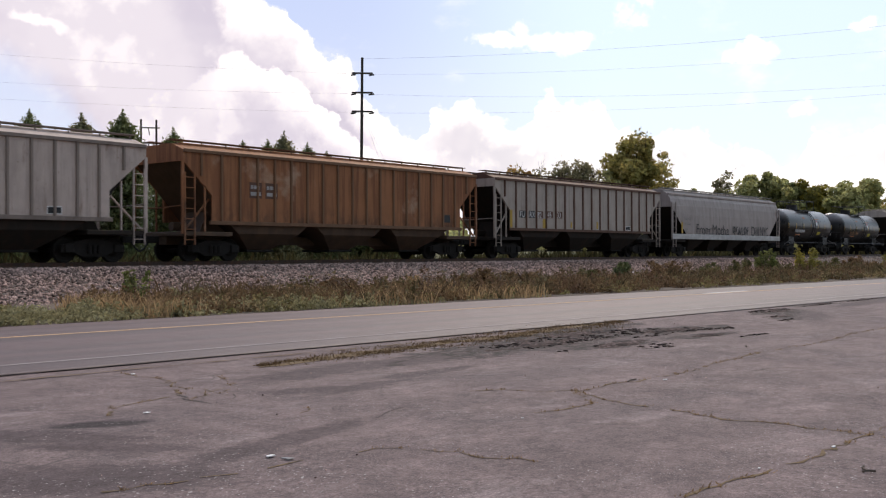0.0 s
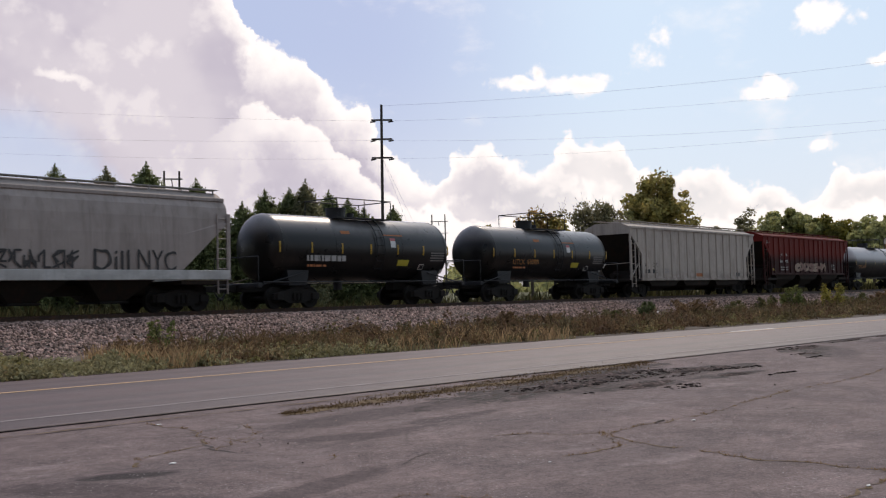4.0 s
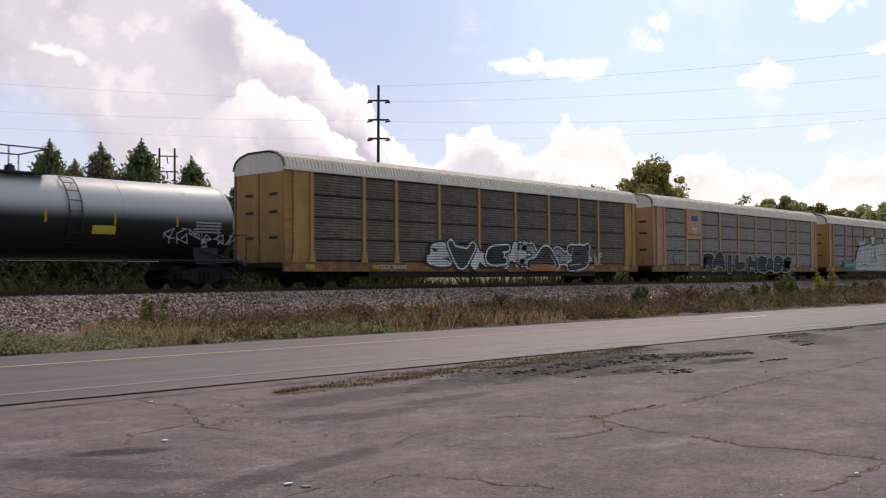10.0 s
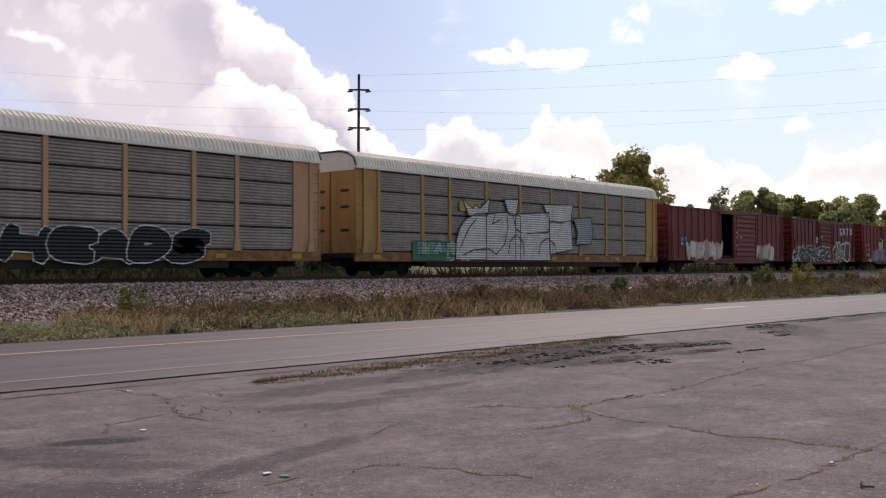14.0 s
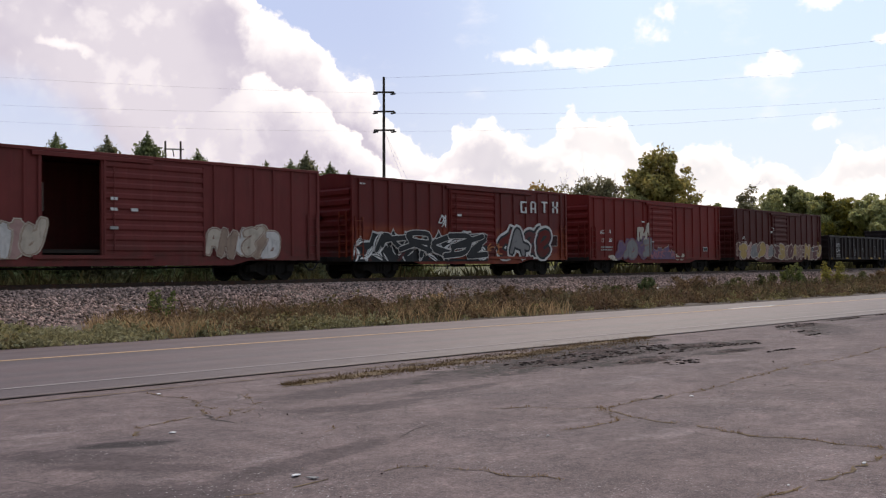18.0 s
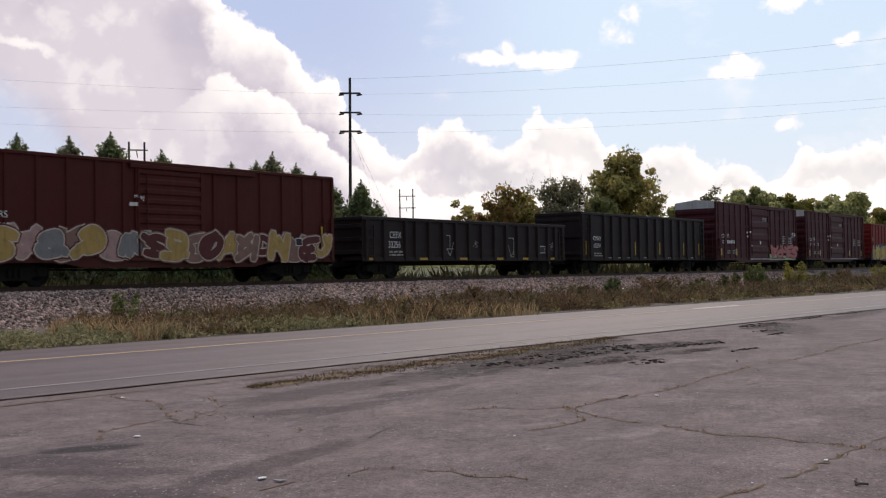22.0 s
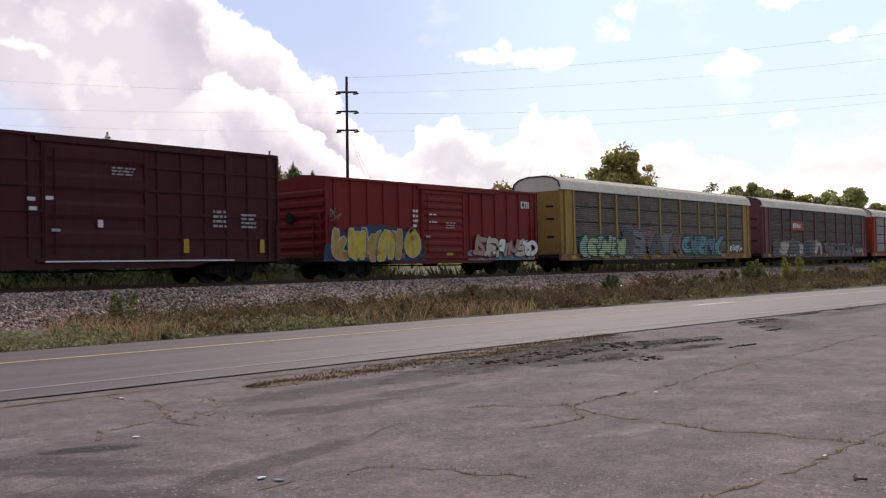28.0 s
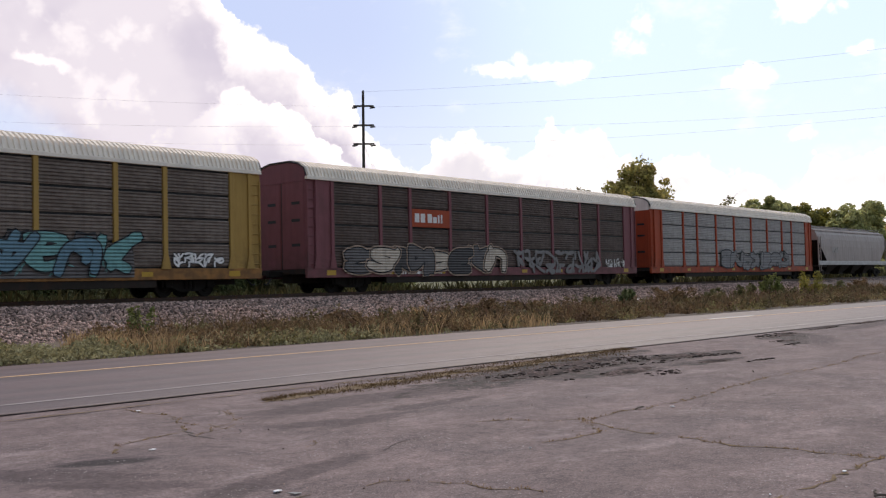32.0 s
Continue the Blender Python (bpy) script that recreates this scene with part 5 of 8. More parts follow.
def tank_car(s0, s1, shell, label, R=1.36, zc=2.42, trim=BLACK, dome_x=-0.75, deck=(-1.1, 1.85), lad=0.55, over=0.0):
    car, h = rail_car("tank_car", s0, s1, label, "tank car")
    xe, xo = h - over, h
    prof = [(-xe + 0.68 * (1 - math.cos(i / 8 * math.pi / 2)), max(0.02, R * math.sin(i / 8 * math.pi / 2))) for i in range(9)]
    prof += [(-p, r) for p, r in reversed(prof)]
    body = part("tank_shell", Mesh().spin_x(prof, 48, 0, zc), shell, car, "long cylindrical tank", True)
    for x in (-xe + 0.68, xe - 0.68, -xe * 0.36, xe * 0.36):
        part("weld_seam", Mesh().spin_x([(x - 0.02, R + 0.002), (x - 0.012, R + 0.008), (x + 0.012, R + 0.008), (x + 0.02, R + 0.002)], 48, 0, zc), shell, body)
    trucks(car, (-xe + 1.55, xe - 1.55))
    for sgn in (-1, 1):
        ob = part("coupler", shared("coupler", coupler_mesh), IRON, car)
        ob.matrix_basis = pose(sgn * (xo + 0.1), 0, 0, 0, 0, 0 if sgn > 0 else 180)
        part("air_hose", shared("hose", hose_mesh), BLACK, ob)
        part("stub_sill", Mesh().box(*sorted((sgn * (xo + 0.15), sgn * (xe - 3.0))), -0.24, 0.24, 0.66, 0.98, 0.02), IRON, car)
        part("saddle", Mesh().prism([(sgn * (xe - 1.1), 0.9), (sgn * (xe - 2.0), 0.9), (sgn * (xe - 2.1), 1.5), (sgn * (xe - 1.0), 1.5)], "y", -1.15, 1.15), trim, car)
        part("end_sill", Mesh().box(*sorted((sgn * (xo + 0.12), sgn * (xo - 0.1))), -1.4, 1.4, 0.82, 1.0, 0.02), trim, car)
        part("end_handrail", Mesh().tube([(sgn * (xo + 0.08), -1.38, 0.98), (sgn * (xo + 0.08), -1.38, 2.0), (sgn * (xo + 0.08), 1.38, 2.0), (sgn * (xo + 0.08), 1.38, 0.98)], 0.022), trim, car)
        for y in (-1.38, 1.38):
            part("side_brace", Mesh().rod((sgn * (xo - 0.1), y, 0.92), (sgn * (xe - 1.8), y * 0.9, 1.4), 0.03, 6), trim, car)
    for y in (-1.42, 1.42):
        part("side_rail", Mesh().tube([(-xo + 0.1, y, 1.02), (xo - 0.1, y, 1.02)], 0.028, 6), trim, car)
        for x in np.linspace(-xe + 1.0, xe - 1.0, 7):
            part("rail_bracket", Mesh().rod((x, y, 1.02), (x, y * 0.72, 1.18), 0.02, 5), trim, car)
    d = dome_x
    part("dome", Mesh().rod((d - 0.05, 0, zc + R - 0.06), (d - 0.05, 0, zc + R + 0.34), 0.42, 20).rod((d - 0.05, 0, zc + R + 0.34), (d - 0.05, 0, zc + R + 0.4), 0.46, 20), trim, car)
    part("valve", Mesh().rod((d + 0.8, 0, zc + R - 0.05), (d + 0.8, 0, zc + R + 0.22), 0.16, 12), trim, car)
    plat = part("platform", Mesh().box(deck[0], deck[1], -1.02, -0.52, zc + R - 0.1, zc + R - 0.05).box(deck[0], deck[1], 0.52, 1.02, zc + R - 0.1, zc + R - 0.05), trim, car)
    for y in (-1.0, 1.0):
        for x in (deck[0] + 0.02, (deck[0] + deck[1]) / 2, deck[1] - 0.02):
            part("railing_post", Mesh().rod((x, y, zc + R - 0.1), (x, y, zc + R + 0.72), 0.022, 6), trim, plat)
        part("top_rail", Mesh().tube([(deck[0] + 0.02, y, zc + R + 0.72), (deck[1] - 0.02, y, zc + R + 0.72)], 0.024), trim, plat)
    for x in (deck[0] + 0.02, deck[1] - 0.02):
        part("top_rail", Mesh().tube([(x, -1.0, zc + R + 0.72), (x, 1.0, zc + R + 0.72)], 0.024), trim, plat)
    m = Mesh()
    for dx in (-0.22, 0.22):
        m.tube([(lad + dx, -(R + 0.07) * math.cos(a), zc + (R + 0.07) * math.sin(a)) for a in [radians(q) for q in range(-40, 66, 10)]], 0.022, 6)
    for q in range(-36, 64, 14):
        a = radians(q)
        m.rod((lad - 0.22, -(R + 0.07) * math.cos(a), zc + (R + 0.07) * math.sin(a)), (lad + 0.22, -(R + 0.07) * math.cos(a), zc + (R + 0.07) * math.sin(a)), 0.016, 6)
    part("ladder", m, trim, car)
    part("outlet", Mesh().rod((d, 0, zc - R - 0.35), (d, 0, zc - R + 0.05), 0.18, 12), trim, car)

    def on_shell(x0, x1, z0, z1, mat, name, lab="", lift=0.008):
        """A thin decal bent round the shell."""
        k = max(2, int((z1 - z0) / 0.06))
        pts = []
        for i in range(k + 1):
            a = math.asin(max(-0.99, min(0.99, (z0 + (z1 - z0) * i / k - zc) / R)))
            pts.append((-(R + lift) * math.cos(a), zc + (R + lift) * math.sin(a)))
        v = [(x0, y, z) for y, z in pts] + [(x1, y, z) for y, z in pts]
        return part(name, Mesh().add(v, [(i, k + 1 + i, k + 2 + i, i + 1) for i in range(k)]), mat, body, lab)

    for x in np.linspace(-xe + 0.5, xe - 0.5, 7):
        on_shell(x - 0.04, x + 0.04, zc - 0.24, zc + 0.18, REFLECT, "reflector", "yellow reflective strip")
    return car, h, on_shell


def autorack(s0, s1, frame_mat, screen, label, he=4.66, roof_mat=None, door_top=None, door=None, sill_mat=None):
    """Enclosed car carrier: screens of ribbed panels between posts, ribbed arched roof, radial end doors."""
    car, h = rail_car("autorack_car", s0, s1, label, "autorack")
    roof_mat, door, sill_mat = roof_mat or ROOFGREY, door or frame_mat, sill_mat or frame_mat
    couplers(car, h)
    trucks(car, (-h + 3.0, h - 3.0), 0.36)
    xe, w, zs = h - 0.05, 1.55, 1.0
    part("deck", Mesh().box(-xe, xe, -w + 0.12, w - 0.12, 0.78, 0.98), UNDER, car)
    part("side_sill", Mesh().box(-xe, xe, -w - 0.03, -w + 0.12, 0.62, 1.02, 0.015), sill_mat, car)
    part("side_sill", Mesh().box(-xe, xe, w - 0.12, w + 0.03, 0.62, 1.02, 0.015), sill_mat, car)
    part("skirt", Mesh().box(-xe + 4.6, xe - 4.6, -w + 0.02, -w + 0.14, 0.36, 0.63, 0.01), UNDER, car)
    part("underframe", Mesh().box(-xe + 0.3, xe - 0.3, -0.3, 0.3, 0.42, 0.8), UNDER, car)
    part("side_wall", Mesh().box(-xe, xe, w - 0.06, w, 1.0, he), screen, car)
    # added black sheet gives the dark interior seen through the panel gaps
    part("shade_backing", Mesh().box(-xe + 1.4, xe - 1.4, -w + 0.09, -w + 0.13, 1.0, he), BLACK, car)
    # bays, uneven as built
    pat = (2.9, 1.95, 2.82, 2.88, 2.88, 2.88, 2.82, 1.95, 2.9)
    total = 2 * (xe - 1.4)
    k = total / sum(pat)
    x = -xe + 1.4
    pm = shared(("rackpost", he, frame_mat.name), lambda: Mesh().box(-0.09, 0.09, -0.07, 0.06, 1.0, he, 0.012).prism([(-0.2, 1.0), (0.2, 1.0), (0.09, 1.5), (-0.09, 1.5)], "y", -0.075, -0.03).data("post", frame_mat))
    rows = 4
    ph = (he - 0.10 - 1.06) / rows
    bays = []
    for i, q in enumerate(pat):
        bw = q * k
        at(part("post", pm, frame_mat, car), x, -w)
        bays.append((x, x + bw))
        key = ("screen", round(bw, 2), he, screen.name)
        pan = shared(key, lambda: Mesh().wave(0.10, bw - 0.10, 0.03, ph - 0.050, 0.02, 0.032, 7).data("screen_panel", screen))
        for r in range(rows):
            at(part("screen_panel", pan, screen, car), x, -w, 1.06 + r * ph)
        x += bw
    at(part("post", pm, frame_mat, car), x, -w)
    part("eave", Mesh().box(-xe, xe, -w - 0.09, -w + 0.05, he - 0.08, he + 0.06, 0.012), roof_mat, car)
    # roof: arch with ribs across
    arch = [(-w - 0.04, he + 0.03), (-w + 0.10, he + 0.36), (-w + 0.42, he + 0.56), (-0.6, he + 0.68), (0.6, he + 0.68), (w - 0.42, he + 0.56), (w - 0.10, he + 0.36), (w + 0.04, he + 0.03)]
    n = len(arch)
    xs, d = [], []
    x = -xe
    i = 0
    while x < xe - 0.02:
        xs += [x, x + 0.085, x + 0.095, x + 0.180]
        d += [0, 0, 0.085, 0.085]
        x += 0.19
    xs.append(xe)
    d.append(0)
    v = []
    for x, q in zip(xs, d):
        for y, z in arch:
            s = 1 + q / 2.6
            v.append((min(x, xe), y * s, z + q * (0.2 if z < he + 0.2 else 1)))
    f = [(j * n + i, (j + 1) * n + i, (j + 1) * n + i + 1, j * n + i + 1) for j in range(len(xs) - 1) for i in range(n - 1)]
    part("roof", Mesh().add(v, f), roof_mat, car, "ribbed arched roof")
    for sgn in (-1, 1):
        # end doors: two curved leaves under a pale top
        for y0, y1 in ((-w + 0.1, -0.02), (0.02, w - 0.1)):
            dm = part("end_door", Mesh().box(*sorted((sgn * (xe - 0.35), sgn * (xe - 0.02))), y0, y1, 0.95, he - 0.1, 0.05), door, car)
            for z in (1.9, 2.9, 3.6):
                part("door_slot", Mesh().box(*sorted((sgn * (xe - 0.03), sgn * (xe - 0.012))), y0 + 0.3, y0 + 0.8, z, z + 0.12), BLACK, dm)
        part("door_seam", Mesh().box(*sorted((sgn * (xe - 0.3), sgn * (xe - 0.06))), -0.03, 0.03, 0.95, he + 0.3), BLACK, car, "dark gap between the end doors")
        part("end_rim", Mesh().tube([(sgn * (xe + 0.01), y * 1.01, z + 0.03) for y, z in arch], 0.035, 6), BLACK, car, "dark seal round the end of the roof")
        cap = [(y, z - 0.02) for y, z in arch]
        part("end_cap", Mesh().prism([(-w + 0.06, he - 0.14)] + cap[1:-1] + [(w - 0.06, he - 0.14)], "x", *sorted((sgn * (xe - 0.3), sgn * (xe - 0.01)))), door_top or roof_mat, car, "pale rounded end cap")
        # corner panel and its post
        part("corner_panel", Mesh().box(*sorted((sgn * (xe - 0.55), sgn * (xe - 1.34))), -w - 0.01, -w + 0.08, 1.0, he - 0.06, 0.01), frame_mat, car)
        part("corner_panel", Mesh().box(*sorted((sgn * (xe - 0.02), sgn * (xe - 0.55))), -w + 0.02, -w + 0.12, 1.0, he - 0.06, 0.01), door, car)
        at(part("post", pm, frame_mat, car), sgn * (xe - 0.55), -w)
        ladder(car, sgn * (xe - 0.26), -w, 1.0, round(he - 1.3, 2), frame_mat, 0.4)
        part("reflector", Mesh().box(sgn * (xe - 1.3) - 0.25, sgn * (xe - 1.3) + 0.25, -w - 0.038, -w - 0.031, 0.72, 0.92), REFLECT, car)
    for x in np.linspace(-xe + 5, xe - 5, 6):
        part("reflector", Mesh().box(x - 0.22, x + 0.22, -w - 0.038, -w - 0.031, 0.74, 0.9), REFLECT, car)
    return car, h, bays


def boxcar(s0, s1, body, label, he=4.25, door_w=3.0, door_x=0.0, nposts=(6, 6), dark=None, grid=False, leaf=None, roof_mat=None, end_top=None, post_mat=None, zs=0.78):
    car, h = rail_car("boxcar", s0, s1, label, "boxcar")
    couplers(car, h)
    trucks(car, (-h + 2.1, h - 2.1))
    xe, w = h - 0.05, 1.53
    dark, roof_mat, post_mat = dark or body, roof_mat or body, post_mat or body
    d0, d1 = door_x - door_w / 2, door_x + door_w / 2
    part("side_wall", Mesh().box(-xe, d0, -w, -w + 0.08, zs, he), body, car)
    part("side_wall", Mesh().box(d1, xe, -w, -w + 0.08, zs, he), body, car)
    part("side_wall", Mesh().box(-xe, xe, w - 0.08, w, zs, he), body, car)
    part("floor", Mesh().box(-xe, xe, -w + 0.08, w - 0.08, 1.0, 1.12), UNDER, car)
    part("centre_sill", Mesh().box(-xe, xe, -0.3, 0.3, 0.6, 1.0), UNDER, car)
    part("side_sill", Mesh().prism([(-xe, zs + 0.14), (-xe, zs - 0.02), (-xe + 3.4, zs - 0.02), (-xe + 4.2, zs - 0.20), (xe - 4.2, zs - 0.20), (xe - 3.4, zs - 0.02), (xe, zs - 0.02), (xe, zs + 0.14)], "y", -w - 0.03, -w + 0.06), body, car)
    part("door_sill", Mesh().box(d0 - 0.3, d1 + door_w * 0.9, -w - 0.11, -w - 0.03, zs + 0.03, zs + 0.15, 0.01), post_mat, car)
    part("door_track", Mesh().box(d0 - 0.3, d1 + door_w * 0.9, -w - 0.11, -w, he - 0.24, he - 0.10, 0.01), post_mat, car)
    part("eave", Mesh().box(-xe, xe, -w - 0.06, -w + 0.02, he - 0.09, he + 0.02, 0.01), post_mat, car)
    pm = shared(("boxpost", he, zs, post_mat.name, grid), lambda: Mesh().prism([(-0.07, 0), (-0.045, -0.055), (0.045, -0.055), (0.07, 0)], "z", zs + 0.14, he - 0.09).data("side_post", post_mat))
    cols = []
    for (a, b2), k in (((-xe, d0), nposts[0]), (((leaf or (0, d1))[1], xe), nposts[1])):
        for i in range(k):
            x = a + (b2 - a) * (i + 0.5) / k
            cols.append(x)
            at(part("side_post", pm, post_mat, car), x, -w)
        if grid:
            for z in (1.65, 2.46, 3.27, 4.08):
                part("side_strap", Mesh().box(a + 0.05, b2 - 0.05, -w - 0.045, -w, z - 0.045, z + 0.045), post_mat, car)
    for x in (d0 - 0.02, d1 + 0.02, -xe + 0.04, xe - 0.04):
        part("door_post" if abs(x) < h - 1 else "corner_post", Mesh().box(x - 0.06, x + 0.06, -w - 0.06, -w + 0.06, zs, he - 0.02, 0.01), post_mat, car)
    # sliding door, ribbed across
    l0, l1 = leaf or (d0, d1)
    m = Mesh().wave(l0 + 0.05, l1 - 0.05, zs + 0.16, he - 0.24, -w - 0.035, 0.04, 9 if not grid else 4)
    m.box(l0, l0 + 0.08, -w - 0.09, -w - 0.02, zs + 0.14, he - 0.22).box(l1 - 0.08, l1, -w - 0.09, -w - 0.02, zs + 0.14, he - 0.22)
    dr = part("sliding_door", m, dark, car, "ribbed sliding door")
    part("lock_bar", Mesh().rod((l0 + 0.35, -w - 0.11, zs + 0.3), (l0 + 0.35, -w - 0.11, he - 0.4), 0.022, 6), post_mat, dr)
    part("door_handle", Mesh().box(l0 + 0.2, l0 + 0.5, -w - 0.13, -w - 0.09, zs + 1.0, zs + 1.1, 0.01), GALV, dr)
    if leaf:
        # white strip on the closed far wall, painted as daylight through a door gap
        part("painted_daylight_slit", Mesh().box(d0 + 1.5, d0 + 1.62, w - 0.085, w - 0.081, 2.5, 3.5), WHITE, car)
    # roof: low peak with ribs
    part("roof", Mesh().prism([(-w - 0.02, he), (0, he + 0.16), (w + 0.02, he), (w + 0.02, he - 0.06), (-w - 0.02, he - 0.06)], "x", -xe, xe), roof_mat, car)
    rm = shared(("roofrib", he, roof_mat.name), lambda: Mesh().prism([(-w, he + 0.005), (0, he + 0.165), (w, he + 0.005), (w, he + 0.035), (0, he + 0.20), (-w, he + 0.035)], "x", -0.05, 0.05).data("roof_rib", roof_mat))
    for x in np.linspace(-xe + 0.2, xe - 0.2, 14):
        at(part("roof_rib", rm, roof_mat, car), x)
    for sgn in (-1, 1):
        # ribbed end
        pts = [(0.0, zs)]
        k = 7
        hh = (he - 0.45 - zs) / k
        for i in range(k):
            z = zs + i * hh
            pts += [(0, z + 0.12 * hh), (0.07, z + 0.32 * hh), (0.07, z + 0.7 * hh), (0, z + 0.9 * hh)]
        pts.append((0, he - 0.45))
        m = Mesh()
        v = [(sgn * (xe + q), y, z) for y in (-w + 0.05, w - 0.05) for q, z in pts]
        n = len(pts)
        m.add(v, [(i, n + i, n + i + 1, i + 1) for i in range(n - 1)])
        part("end_wall", m, dark, car, "end wall with pressed ribs")
        part("end_top", Mesh().prism([(-w, he - 0.45), (w, he - 0.45), (w, he), (0, he + 0.15), (-w, he)], "x", *sorted((sgn * (xe - 0.04), sgn * (xe + 0.012)))), end_top or dark, car)
        part("end_sill", Mesh().box(*sorted((sgn * (xe - 0.1), sgn * (xe + 0.1))), -w, w, zs - 0.08, zs + 0.14, 0.02), UNDER, car)
        ladder(car, sgn * (xe - 0.36), -w - 0.06, zs + 0.05, round((he - zs) * (0.5 if not grid else 0.35), 2), post_mat)
        ladder(car, sgn * (xe + 0.11), -w + 0.42, zs + 0.1, 1.9, post_mat, 0.42, 90, "end_ladder")
    part("brake_wheel", Mesh().rod((-xe - 0.16, 0.5, 2.6), (-xe - 0.12, 0.5, 2.6), 0.26, 18), IRON, car)
    part("brake_cylinder", Mesh().rod((-0.5, -0.7, 0.62), (0.3, -0.7, 0.62), 0.16, 10), UNDER, car)
    part("brake_rigging", Mesh().tube([(-xe + 3.2, -0.6, 0.55), (-1.0, -0.65, 0.5), (2.0, -0.65, 0.5), (xe - 3.2, -0.6, 0.55)], 0.03, 6), UNDER, car)
    return car, h, (d0, d1)


def gondola(s0, s1, body, label, he, nposts, zs=0.82):
    car, h = rail_car("gondola_car", s0, s1, label, "gondola")
    couplers(car, h)
    trucks(car, (-h + 1.8, h - 1.8))
    xe, w = h - 0.05, 1.53
    for y0, y1 in ((-w, -w + 0.05), (w - 0.05, w)):
        part("side_wall", Mesh().box(-xe, xe, y0, y1, zs, he), body, car)
    part("floor", Mesh().box(-xe, xe, -w, w, 0.98, 1.08), UNDER, car)
    part("centre_sill", Mesh().box(-xe, xe, -0.3, 0.3, 0.58, 0.98), UNDER, car)
    for y in (-w - 0.02, w - 0.1):
        part("top_chord", Mesh().box(-xe - 0.03, xe + 0.03, y - 0.05, y + 0.13, he - 0.10, he + 0.06, 0.02), body, car)
    part("side_sill", Mesh().box(-xe, xe, -w - 0.05, -w, zs - 0.06, zs + 0.12, 0.01), body, car)
    pm = shared(("gonpost", he, zs), lambda: Mesh().prism([(-0.13, 0), (-0.085, -0.11), (0.085, -0.11), (0.13, 0)], "z", zs, he - 0.08).data("side_post", body))
    for x in nposts:
        at(part("side_post", pm, body, car), x, -w)
    for sgn in (-1, 1):
        part("end_wall", Mesh().box(*sorted((sgn * (xe - 0.06), sgn * xe)), -w, w, zs, he), body, car)
        for z in np.linspace(zs + 0.35, he - 0.35, 3):
            part("end_rib", Mesh().box(*sorted((sgn * xe, sgn * (xe + 0.08))), -w, w, z - 0.09, z + 0.09, 0.02), body, car)
        part("top_chord", Mesh().box(*sorted((sgn * (xe - 0.08), sgn * (xe + 0.05))), -w, w, he - 0.1, he + 0.06, 0.02), body, car)
        ladder(car, sgn * (xe - 0.45), -w - 0.09, zs, round(he - zs - 0.3, 2), body)
    return car, h


